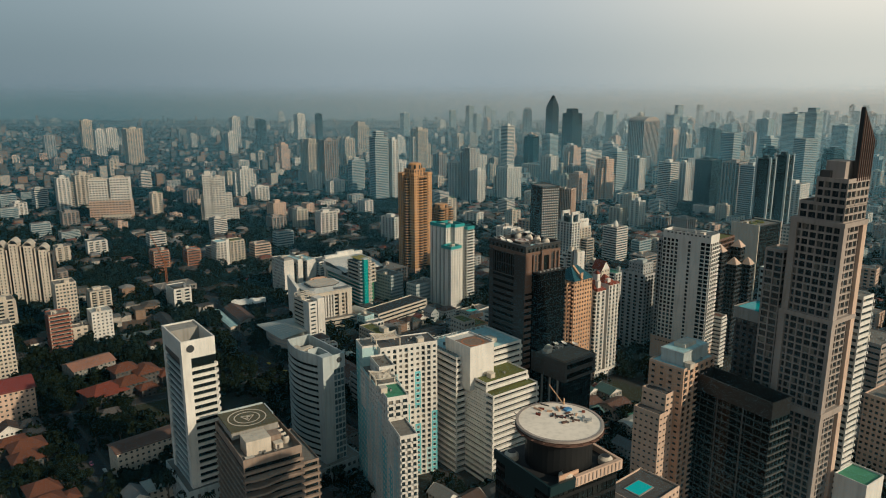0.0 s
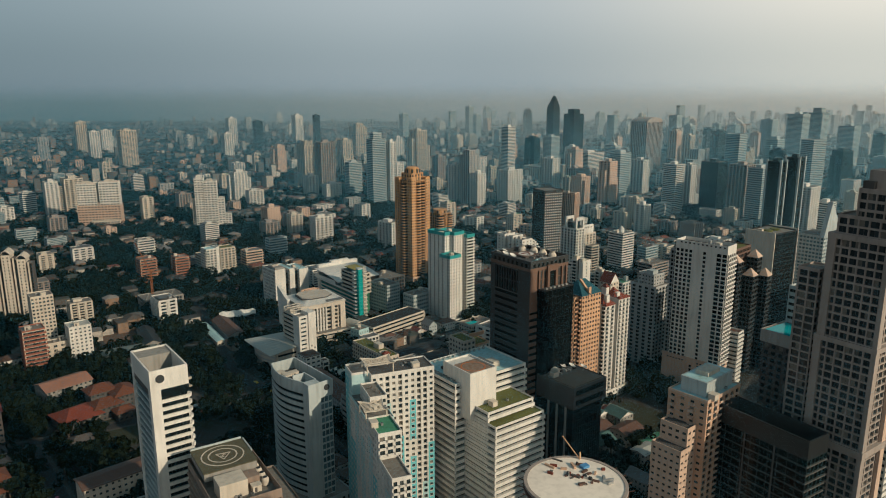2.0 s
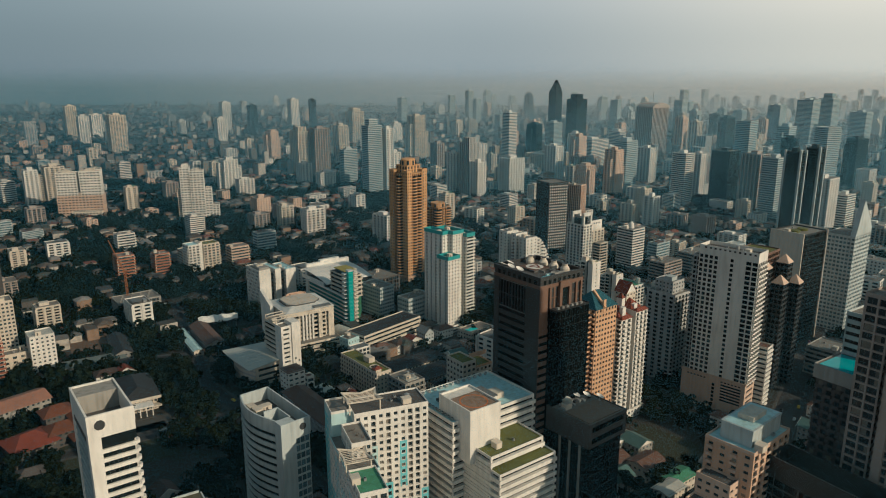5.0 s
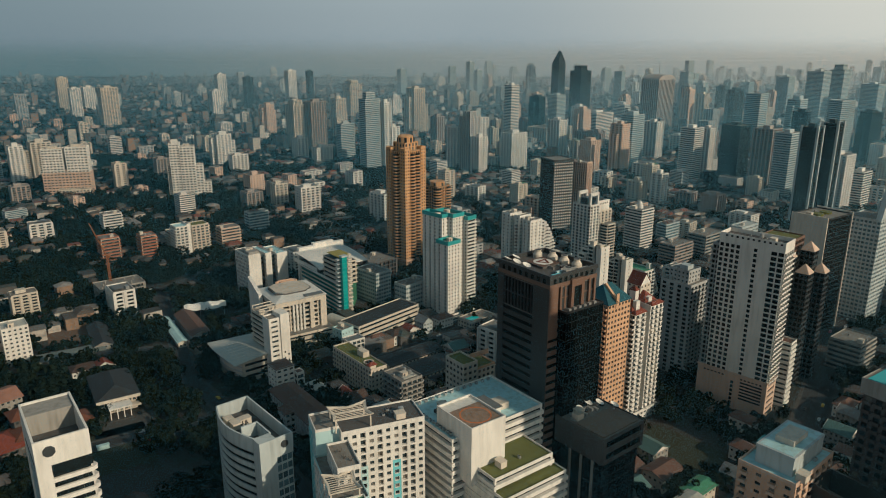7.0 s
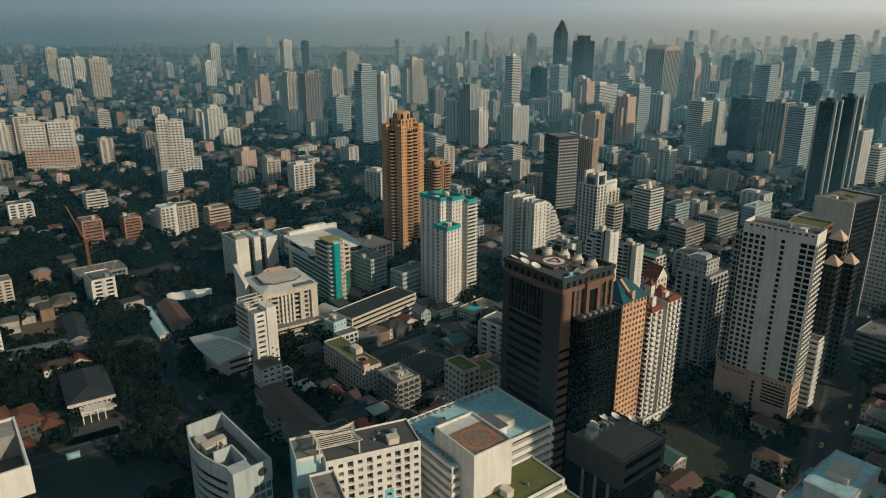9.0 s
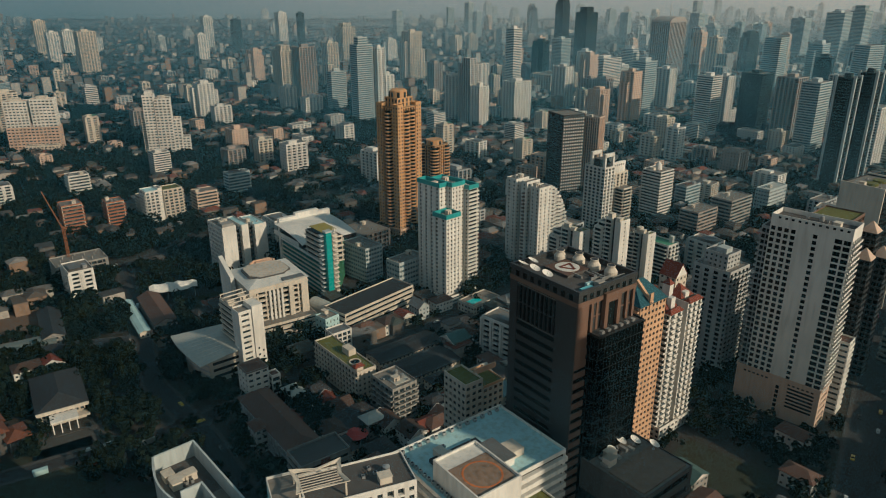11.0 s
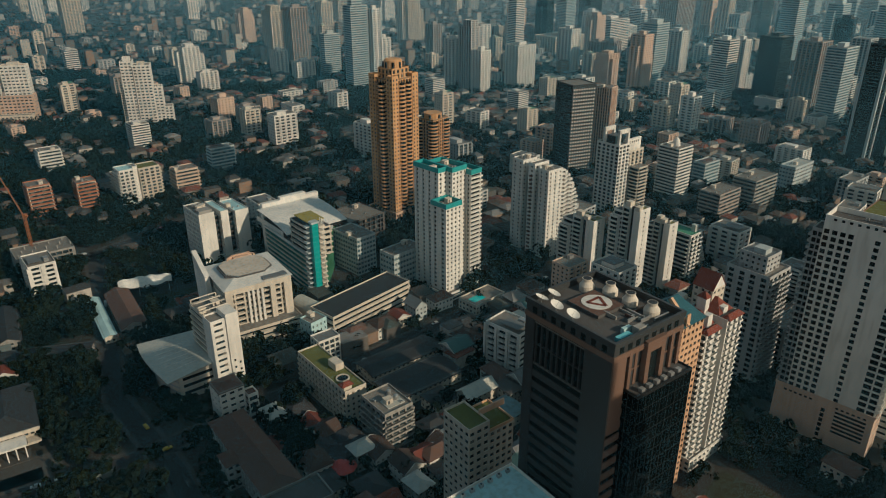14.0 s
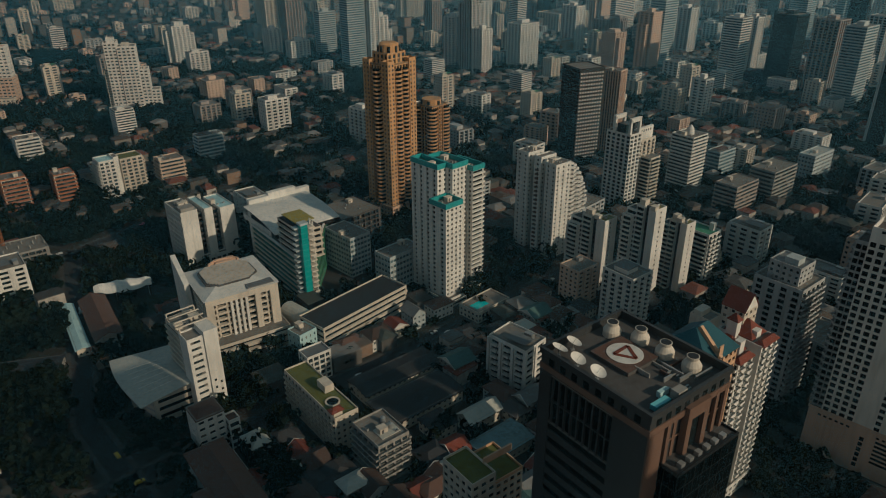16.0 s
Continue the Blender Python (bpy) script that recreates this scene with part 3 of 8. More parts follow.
def aqua_field(o, front, plane, start, step, k0, k1, z0, z1, mat):
    """Aqua paint round the windows of some bays: a spandrel under each storey and the piers between."""
    a, b = start + k0 * step, start + k1 * step
    for z in range(z0, z1, 3):
        if front:
            boxy(o, "aqua_panel", a, plane - 0.06, z + 2.32, b, plane, z + 3.58, mat)
        else:
            boxy(o, "aqua_panel", plane - 0.06, a, z + 2.32, plane, b, z + 3.58, mat)
    for k in range(k0, k1 + 1):
        lo, hi = max(a, start + k * step - step * 0.21), min(b, start + k * step + step * 0.21)
        if front:
            boxy(o, "aqua_pier", lo, plane - 0.05, z0 + 0.5, hi, plane, z1, mat)
        else:
            boxy(o, "aqua_pier", plane - 0.05, lo, z0 + 0.5, plane, hi, z1, mat)


for k0, k1, z0, z1, m in ((4, 5, 0, 42, AQUA), (6, 7, 0, 30, AQUA), (6, 7, 39, 60, AQUA), (9, 10, 0, 36, AQUA), (1, 2, 15, 36, AQUA2), (2, 3, 42, 60, AQUA2), (5, 6, 0, 18, AQUA), (8, 9, 0, 15, AQUA2)):
    aqua_field(o, True, 42.5, 9.5, 3.15, k0, k1, z0, z1, m)
for plane, start, k0, k1, z0, z1, m in ((1, 46, 2, 4, 0, 72, AQUA), (1, 46, 0, 2, 30, 57, AQUA2), (0, 16, 7, 10, 0, 45, AQUA), (0, 16, 2, 4, 9, 54, AQUA2), (0, 16, 5, 7, 30, 63, AQUA2), (0, 0, 1, 3, 0, 45, AQUA), (0, 0, 3, 5, 24, 60, AQUA2), (0.3, -17, 1, 3, 6, 48, AQUA2), (0.3, -17, 4, 6, 0, 33, AQUA)):
    aqua_field(o, False, plane, start, 3.05, k0, k1, z0, z1, m)
for cx, cy, cz, hw, hd in ((14.5, 49, 75.3, 7.5, 5.5), (4, 21, 66.2, 5.5, 6)):
    s = Shape()
    for px, py in ((-hw, -hd), (hw, -hd), (hw, hd), (-hw, hd)):
        s.box(cx + px * 0.85 - 0.25, cy + py * 0.85 - 0.25, 0, cx + px * 0.85 + 0.25, cy + py * 0.85 + 0.25, 4.6)
    part("pergola_posts", s.data("pergola_posts", OFFWHITE), o, (0, 0, cz))
    s = Shape()
    edge = [(-hw, -hd, 0.9), (0, -hd * 0.8, 0), (hw, -hd, 0.9), (hw * 0.85, 0, 0), (hw, hd, 0.9), (0, hd * 0.8, 0), (-hw, hd, 0.9), (-hw * 0.85, 0, 0)]
    for k in range(8):
        p, q = edge[k], edge[(k + 1) % 8]
        i0, i1 = [(v[0] * 0.84, v[1] * 0.84, v[2] * 0.3) for v in (p, q)]
        s.mesh8([p, q, i1, i0] + [(v[0], v[1], v[2] + 0.35) for v in (p, q, i1, i0)])
    part("pergola_rim", s.data("pergola_rim", OFFWHITE), o, (cx, cy, cz + 4.4))
    for k in range(9):
        boxy(o, "pergola_slat", cx - hw * 0.86, cy - hd * 0.8 + k * hd * 0.2, cz + 4.5, cx + hw * 0.86, cy - hd * 0.8 + k * hd * 0.2 + 0.2, cz + 4.72, OFFWHITE)
clutter(o, 22, 46, 17, 9, 74.9, rng, 5), clutter(o, 1, 2, 7, 8, 67.4, rng, 2)
ROOF_GARDENS = [(o, 26, 47.5, 36, 55, 75.3), (o, 5, 30, 11, 41, 72.3)]

# ---- white banded office with green terraces and a blue roof ----
T = 38
o = thing("office_building", "white banded office block with blue roof and grassy terraces", "office building", 15, 342, T)
taken(15, 342, T, -6, -6, 40, 50)
BW = S(900, 0.985, 1.75, 3.15, 1.0, None, (0.55, 0.0, 1.75))
block(o, -6.5, 17, 46.5, 32.5, 0, 66, 3.5, (BW, BW, BW, BW), single=(0, 3), wall=WHITE, glass=DKGLASS, roof=BLUEROOF, parapet=1.2)
block(o, 0, 0, 29.5, 17, 0, 56, 3.5, (BW, BW, BLANK, BW), single=(0, 3), wall=WHITE, glass=DKGLASS, roof=MOSS, parapet=1.0)
block(o, -0.3, -6, 31.5, 22.9, 0, 51, 3.5, (BW, BW, BLANK, BW), single=(0, 3), wall=WHITE, glass=DKGLASS, roof=MOSS, parapet=0.9)
boxy(o, "lift_core", -3.3, 9.5, 50, 13.2, 31, 73.3, WHITE)
s = Shape()
for x0, y0, x1, y1 in ((-3.3, 9.5, 13.2, 10), (-3.3, 30.5, 13.2, 31), (-3.3, 10, -2.8, 30.5), (12.7, 10, 13.2, 30.5)):
    s.box(x0, y0, 0, x1, y1, 0.9)
part("core_parapet", s.data("core_parapet", WHITE), o, (0, 0, 73.3))
boxy(o, "helipad", -2.6, 10.2, 73.3, 12.5, 25, 73.45, plain("worn_tan_deck", (0.26, 0.18, 0.13), stain=0.75))
hoop(o, "helipad_ring", 5, 17.6, 73.46, 5.6, 6.2, 0.04, plain("worn_orange_paint", (0.55, 0.17, 0.05), stain=0.6), "worn orange ring")
boxy(o, "plant_house", 13.4, 22, 66.2, 22, 33, 69.5, WHITE)
boxy(o, "plant_roof", 13, 21.6, 69.5, 22.4, 33.4, 69.8, GREYROOF)
boxy(o, "solar_rack", 1, 33, 66.4, 20, 39, 67.6, DARKMETAL)
boxy(o, "plant_house", 23, 24, 66.2, 28, 30, 69, OFFWHITE)
for k in range(26):
    t = k / 25
    part("air_conditioner", CLUTTER["air_conditioner"], o, (-5.2 + 1.5 * (k % 2), 19 + 28 * t, 66.3) if k % 2 else (-4 + 42 * t, 47.2, 66.3), 90 * (k % 2))
clutter(o, -4, 33, 40, 12, 66, rng, 6, False), clutter(o, 3, 2, 22, 10, 55.9, rng, 2, False)

# ---- brown granite office tower with a round landing mark ----
T = 38
o = thing("office_tower", "brown granite office tower with dishes and cooling towers on top", "office tower", 38, 387, T)
taken(38, 387, T, 0, 0, 28, 31)
RB = S(900, 0.97, 1.9, 3.7, 0.35)
W, D = 27.5, 31
TALLW = S(2.0, 0.82, 0.1, 6.4, 0.6)
# shade tone painted on the left flank, sun tone on the front piers
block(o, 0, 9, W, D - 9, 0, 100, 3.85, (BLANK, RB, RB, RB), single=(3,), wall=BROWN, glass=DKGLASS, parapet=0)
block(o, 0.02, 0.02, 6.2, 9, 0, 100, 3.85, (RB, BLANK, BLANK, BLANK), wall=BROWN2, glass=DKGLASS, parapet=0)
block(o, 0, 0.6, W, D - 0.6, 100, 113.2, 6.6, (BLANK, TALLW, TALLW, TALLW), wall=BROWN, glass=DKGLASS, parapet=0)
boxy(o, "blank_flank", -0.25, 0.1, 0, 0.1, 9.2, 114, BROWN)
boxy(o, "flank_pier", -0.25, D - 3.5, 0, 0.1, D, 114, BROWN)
block(o, 5.6, -4.6, 22.2, 13.6, 0, 103.5, 4.0, (S(3.2, 0.985, 0.04, 3.96, 0.06),) * 4, single=(0, 3), wall=DARKMETAL, glass=BLACKGLASS, roof=DARKCON, parapet=0.8)
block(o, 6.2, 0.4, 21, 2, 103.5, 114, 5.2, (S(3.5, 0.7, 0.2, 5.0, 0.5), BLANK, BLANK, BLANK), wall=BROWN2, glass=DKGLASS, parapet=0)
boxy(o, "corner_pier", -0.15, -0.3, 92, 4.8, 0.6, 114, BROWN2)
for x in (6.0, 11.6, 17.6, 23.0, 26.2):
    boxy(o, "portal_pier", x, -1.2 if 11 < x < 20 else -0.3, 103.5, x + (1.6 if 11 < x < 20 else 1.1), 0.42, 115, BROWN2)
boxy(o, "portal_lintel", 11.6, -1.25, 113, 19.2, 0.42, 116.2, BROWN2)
boxy(o, "recess_glass", 13.2, -0.15, 103.5, 17.6, 0.41, 113, DKGLASS)
for k in range(6):
    boxy(o, "roof_fan", 8 + 3 * k, -3.6, 103.8, 9.4 + 3 * k, -2.4, 104.9, STEEL)
for z0, z1, m, e in ((114, 115.6, BROWN2, 0.25), (115.6, 118, BROWN, 0.0), (118, 119.6, BROWN, 0.35)):
    for x0, y0, x1, y1 in ((-e, -e, W + e, 0.5), (-e, D - 0.5, W + e, D + e), (-e, 0.5, 0.5, D - 0.5), (W - 0.5, 0.5, W + e, D - 0.5)):
        boxy(o, "cornice", x0, y0, z0, x1, y1, z1, m)
for k in range(8):
    boxy(o, "cornice_window", 2 + k * 3.1, -0.08, 115.8, 3.6 + k * 3.1, 0.0, 117.8, DKGLASS)
    boxy(o, "cornice_window", -0.08, 2.4 + k * 3.5, 115.8, 0.0, 4 + k * 3.5, 117.8, DKGLASS)
boxy(o, "roof_deck", 0.3, 0.3, 113.8, W - 0.3, D - 0.3, 117.6, DARKCON)
boxy(o, "upper_deck", 8.6, 13, 117.6, 19.4, 24.2, 118.5, DARKCON)
boxy(o, "deck_stain", 8.8, 13.2, 118.5, 19.2, 24, 118.51, RUST)
disc(o, "helipad", 14.2, 18.6, 118.51, 4.2, 0.12, WHITE, "worn white landing disc")
s = Shape()
strut(s, (-2.6, -1.7, 0), (2.6, -1.7, 0), 0.42), strut(s, (-2.6, -1.7, 0), (0, 2.7, 0), 0.42), strut(s, (2.6, -1.7, 0), (0, 2.7, 0), 0.42)
strut(s, (-0.7, -0.9, 0), (-0.7, 0.7, 0), 0.25), strut(s, (0.7, -0.9, 0), (0.7, 0.7, 0), 0.25), strut(s, (-0.7, -0.1, 0), (0.7, -0.1, 0), 0.25)
tri_mark = part("landing_mark", s.data("landing_mark", REDROOF), o, (14.2, 18.6, 118.32), 62, "red triangle mark")
for cx, cy in ((19, 26.6), (22, 20.6), (21.8, 13.4), (22, 6.3)):
    s = Shape()
    s.tube(0, 0, 2.2, 0, 1.6, 0, n=18), s.tube(0, 0, 2.2, 1.6, 2.9, 0, 1.3, n=18), s.tube(0, 0, 1.3, 2.9, 3.7, 0, 1.45, n=18), s.tube(0, 0, 1.2, 3.7, 3.75, 1, n=18)
    part("cooling_tower", s.data("cooling_tower", OFFWHITE, DARKMETAL), o, (cx, cy, 117.6), 0, "cream domed cooling tower")
for k in range(16):
    s = Shape()
    L2 = rng.uniform(2, 6)
    s.box(0, 0, 0, L2, 0.35, rng.uniform(0.3, 1.1))
    part("pipe_run", s.data("pipe_run", rng.choice((RUST, STEEL, CONCRETE))), o, (rng.uniform(12, 20), rng.uniform(2, 11), 117.6), rng.choice((0, 90)))
boxy(o, "tank_cover", 3.6, 1.6, 117.6, 8.5, 3.2, 118.8, AQUA), boxy(o, "tank_cover", 8, 4, 117.6, 11, 5, 119, AQUA2), boxy(o, "stair_head", 10, 1, 117.6, 13, 3, 119.8, CONCRETE)
for lx, ly, a in ((2.4, 28, 110), (6.9, 27.9, 95), (2.6, 22.6, 65), (2.5, 16.6, 60)):
    wx, wy = world_of(38, 387, T, lx, ly)
    satellite_dish(wx, wy, 117.6, 1.95, a, "white satellite dish on the brown office roof")

# ---- orange apartments with a blue-green roof ----
T = 40
o = thing("apartment_tower", "orange apartment tower with blue-green hipped roof", "apartment tower", 80, 455, T)
taken(80, 455, T, 0, 3, 24, 26)
block(o, 3.5, 6, 18.5, 18, 0, 79, 2.95, (S(2.6, 0.56, 0.7, 2.2, 0.4), PUNCH, PUNCH, S(4.5, 0.5, 0.6, 2.3, 0.3, (1.2, 0.75, 1.0, 1))), wall=ORANGE, single=(0,), parapet=0)
block(o, 0.2, 9.5, 3.3, 11, 0, 77, 2.95, (S(3.2, 0.6, 0.3, 2.4, 0.4, (1.0, 0.9, 1.0, 1)), BLANK, PUNCH, S(3.6, 0.5, 0.6, 2.3, 0.3, (0.9, 0.8, 1.0, 1))), wall=ORANGE, parapet=0.8)
hip(o, "roof", 3.5, 6, 22, 24, 79, 8, BLUETILE, "blue-green tiled hipped roof", 0.5, 0.35)
boxy(o, "gable_strip", 9.4, 5.6, 76, 11.6, 6.0, 84, ORANGE)
hoop_s = Shape()
strut(hoop_s, (10.5, 5.4, 79.4), (10.5, 14.2, 87.2), 0.7)
part("roof_rib", hoop_s.data("roof_rib", ORANGE), o)

# ---- white apartments with red roofs ----
o = thing("apartment_tower", "white apartment tower with red hipped roofs and balconies", "apartment tower", 98, 481, T)
taken(98, 481, T, 0, 0, 26, 18)
RW = S(4.2, 0.5, 0.4, 2.3, 0.4, (1.0, 0.62, 0.9, 1))
RD = S(3.6, 0.75, 0.2, 2.4, 0.6, (1.3, 0.9, 0.95, 1))
block(o, 0, 0, 10, 16, 0, 66, 2.9, (RW, BLANK, PUNCH, RD), wall=WHITE, trim=WHITE, parapet=0.7)
block(o, 11.6, -1.5, 11.5, 17, 0, 69, 2.9, (RW, RW, PUNCH, BLANK), wall=WHITE, parapet=0.7)
block(o, 10, 2.5, 1.6, 12, 0, 64, 2.9, (S(900, 0.7, 0.5, 2.4, 0.3),) + (BLANK,) * 3, wall=GREYW, parapet=0)
block(o, -1, -2.5, 25.5, 20, 0, 5.5, 2.75, (S(3.0, 0.6, 0.5, 2.2, 0.5),) * 4, wall=WHITE)
hip(o, "roof", 1.5, 3.5, 10.5, 13.5, 67, 5.5, REDROOF, "red tiled hipped roof", 0.4, 0.2)
hip(o, "roof", 12.5, 3, 22, 13.5, 70, 5, REDROOF, "red tiled hipped roof", 0.4, 0.2)
hip(o, "awning_roof", 0, -0.6, 9.6, 2.6, 66.6, 1.6, REDROOF, "", 0.3, 0.7)
hip(o, "awning_roof", 12, -2.2, 22.5, 1.4, 69.6, 1.6, REDROOF, "", 0.3, 0.7)
for x in (4, 15):
    boxy(o, "dormer", x, 2.6, 67, x + 3.2, 5, 72.5, WHITE)
boxy(o, "stair_tower", 10, 8, 64, 13, 12, 76, WHITE)
hip(o, "stair_roof", 10, 8, 13, 12, 76, 2.4, REDROOF, "", 0.3, 0.1)
o = thing("gabled_penthouse", "white gabled penthouse with red roof behind the orange tower", "penthouse", 104, 497, T)
block(o, 0, 0, 9, 9, 0, 78, 3.0, SIDES, wall=OFFWHITE, parapet=0, joined=True)
gable(o, "roof", 0, 0, 9, 9, 78, 6, REDROOF, 0.3, False)
s = Shape()
s.face([(0, 0, 0), (9, 0, 0), (4.5, 0, 5.6)]), s.face([(9, 9, 0), (0, 9, 0), (4.5, 9, 5.6)])
part("gable_wall", s.data("gable_wall", WHITE), o, (0, 0, 78))

# ---- white hotel slab on a pink podium ----
T = 47
o = thing("hotel_tower", "tall white hotel slab with stepped balconies on pink podium", "hotel", 178.7, 494.6, T)
taken(178.7, 494.6, T, -6, -4, 40, 37)
HW = S(3.1, 0.62, 0.4, 2.4, 0.5)
for y0, y1, left in ((-3.6, 4, S(3.1, 0.84, 0.3, 2.6, 0.7)), (4, 10.4, BLANK), (10.4, 13.6, S(2.6, 0.62, 0.4, 2.4, 0.5)), (13.6, 20.2, BLANK), (20.2, 32.5, S(3.0, 0.68, 0.4, 2.5, 0.5))):
    block(o, -5.7, y0, 14, y1 - y0, 22, 100, 3.05, (S(3.4, 0.7, 0.3, 2.4, 0.6, (1.2, 0.8, 1.0, 1)) if y0 < 0 else BLANK, BLANK, HW if y1 > 30 else BLANK, left), glass=DKGLASS, flat=False, single=(3,))
block(o, -3.5, 32.5, 11, 4.5, 22, 97, 3.05, (BLANK, BALC, BALC, S(2.2, 0.86, 0.3, 2.6, 0.8, (0.9, 0.9, 0.9, 1))), wall=GREYW, glass=DKGLASS, roof=DARKCON)
block(o, -5.7, -3.6, 14, 36.1, 100, 103, 3.0, (BLANK,) * 4, parapet=2.5, roof=DARKCON)
block(o, 8.3, 0, 8, 30, 0, 82, 3.05, (BALC, HW, HW, BLANK), glass=DKGLASS, parapet=1.2, roof=DARKCON)
block(o, 16.3, 3, 8, 26, 0, 68, 3.05, (BALC, HW, HW, BLANK), glass=DKGLASS, parapet=1.2, roof=DARKCON)
block(o, 24.3, 8, 8, 20, 0, 46, 3.05, (BALC, BALC, HW, BLANK), glass=DKGLASS, parapet=1.2, roof=RUST)
block(o, -6, -4, 14.2, 41, 0, 22, 3.667, (S(900, 0.7, 1.2, 3.0, 0.5), BLANK, BLANK, BLANK), wall=PINK, roof=DARKCON, lip=0.4)
for k in range(6):
    boxy(o, "podium_window", -6.12, 15, 3 + 2.6 * k, -6.0, 16.6, 4.8 + 2.6 * k, DKGLASS)
    boxy(o, "podium_slot", -6.12, -1.5, 7.5 + 2.0 * k, -6.0, 11, 8.5 + 2.0 * k, DKGLASS)
    boxy(o, "podium_vent", -6.12, 21 + 2.2 * k, 19.6, -6.0, 22.2 + 2.2 * k, 20.4, DKGLASS), boxy(o, "podium_vent", -6.12, -1 + 2.2 * k, 19.6, -6.0, 0.2 + 2.2 * k, 20.4, DKGLASS)
for k in range(11):
    boxy(o, "crown_slot", -5.85, -2 + k * 3, 103.6, -5.7, -0.8 + k * 3, 104.6, DKGLASS)
block(o, 17, -7, 9, 10, 0, 40, 3.1, (S(900, 0.97, 1.4, 2.8, 0.5, None, (0.4, 0, 1.2)),) * 4, wall=WHITE, roof=RUST)
clutter(o, -3, 0, 10, 26, 103, rng, 6), clutter(o, 9, 3, 6, 22, 82, rng, 3), clutter(o, 17, 5, 6, 20, 68, rng, 3)

# ---- grey apartments behind ----
o = tower("apartment_tower", "grey apartment tower with stacked balconies and stepped roof", "apartment tower", 147, 540, 20, 22, 62, 3.0, (BALC, BALC2, PUNCH, BALC2), wall=GREYW, glass=DKGLASS, bits=6)
block(o, 3, 4, 13, 14, 62, 70, 3.0, SIDES, wall=GREYW, roof=GREYROOF)
block(o, 20, 4, 8, 16, 0, 54, 3.0, (BALC, BALC2, PUNCH, BLANK), wall=GREYW, glass=DKGLASS)
boxy(o, "plant_room", 6, 7, 70, 12, 13, 73, PALEBLUE)

# ---- dark square block with dishes ----
T = 40
o = thing("office_building", "black glass office block with overhanging concrete top and dishes", "office building", 58, 358, T)
taken(58, 358, T, 5, 3, 34, 33)
block(o, 9, 8, 23, 23, 0, 46, 3.8, (S(1.8, 0.95, 0.1, 3.7, 0.1),) * 4, wall=DARKMETAL, glass=DKGLASS, parapet=0)
block(o, 7.5, 6.5, 26, 26, 46, 57, 5.5, (S(900, 0.86, 1.6, 4.6, 0.5), BLANK, BLANK, S(2.6, 0.1, 1, 2, 0.1)), wall=DARKCON, glass=DKGLASS, roof=ROOFTOP, parapet=0.8)
for k in range(3):
    boxy(o, "service_pipe", 8.2 - 0.3, 12 + 6 * k, 0, 8.9, 12.7 + 6 * k, 46, CONCRETE)
boxy(o, "metal_roof", 9, 8, 57.2, 32, 22, 57.9, plain("tan_sheet_roof", (0.2, 0.15, 0.115), stain=0.5))
for k in range(9):
    boxy(o, "duct_run", 10 + 2.4 * k, 24 + (k * 5) % 3, 57.3, 11.2 + 2.4 * k, 26.5 + (k * 5) % 3, 58.2 + 0.2 * (k % 3), rng.choice((STEEL, DARKMETAL, CONCRETE)))
clutter(o, 10, 23, 20, 8, 57, rng, 9, False)
for lx, ly in ((17, 27.5), (24, 29), (28, 26), (30.5, 20)):
    wx, wy = world_of(58, 358, T, lx, ly)
    satellite_dish(wx, wy, 57.9 if ly < 23 else 57.3, 2.0, 50 + lx, "white satellite dish on the black office roof")

# ---- peach apartments with a blue-green roof ----
T = 42
o = thing("apartment_tower", "peach apartment tower with blue-green roof deck and plant house", "apartment tower", 106, 311, T)
taken(106, 311, T, -4, -1, 27, 19)
block(o, -2, -1, 28, 18.5, 0, 78, 3.0, (S(4.6, 0.62, 0.3, 2.4, 0.5, (0.5, 0.55, 0.9, 1)), PUNCH, PUNCH, S(4.5, 0.4, 0.9, 2.1, 0.3, (1.2, 0.5, 1.0, 2))), wall=PEACH, roof=BLUEROOF, trim=PINK)
block(o, -9, 3, 7, 13, 0, 66, 3.0, (S(3.4, 0.55, 0.8, 2.0, 0.3),) * 4, wall=PINK, roof=DARKCON)
block(o, -15, 2, 6, 14, 0, 58, 3.0, (S(3.0, 0.5, 0.9, 1.9, 0.3),) * 4, wall=PINK, roof=DARKCON)
boxy(o, "plant_house", 2, 2, 78.2, 24, 14, 84, PALEBLUE)
boxy(o, "plant_parapet", 1.8, 1.8, 84, 24.2, 14.2, 85, PALEBLUE)
boxy(o, "plant_deck", 2.6, 2.6, 85, 23.4, 13.4, 85.1, BLUEROOF)
boxy(o, "tank_house", 8, 5, 85.1, 18, 11, 87, OFFWHITE)
boxy(o, "stair_head", 9, 13, 78.2, 14, 17, 82, TEAL)
clutter(o, 0, 0, 24, 4, 78, rng, 3)

# ---- low block with a small pool and mossy roofs beside it ----
o = thing("podium_building", "beige podium with a small turquoise roof pool", "building", 78, 262, T)
taken(78, 262, T, 0, 0, 26, 20)
block(o, 0, 0, 26, 20, 0, 36, 3.2, SIDES, wall=PINK, roof=DARKCON)
boxy(o, "pool_rim", 6, 7, 36.2, 17, 15, 36.7, CONCRETE), boxy(o, "pool_water", 6.5, 7.5, 36.7, 16.5, 14.5, 36.75, WATER)

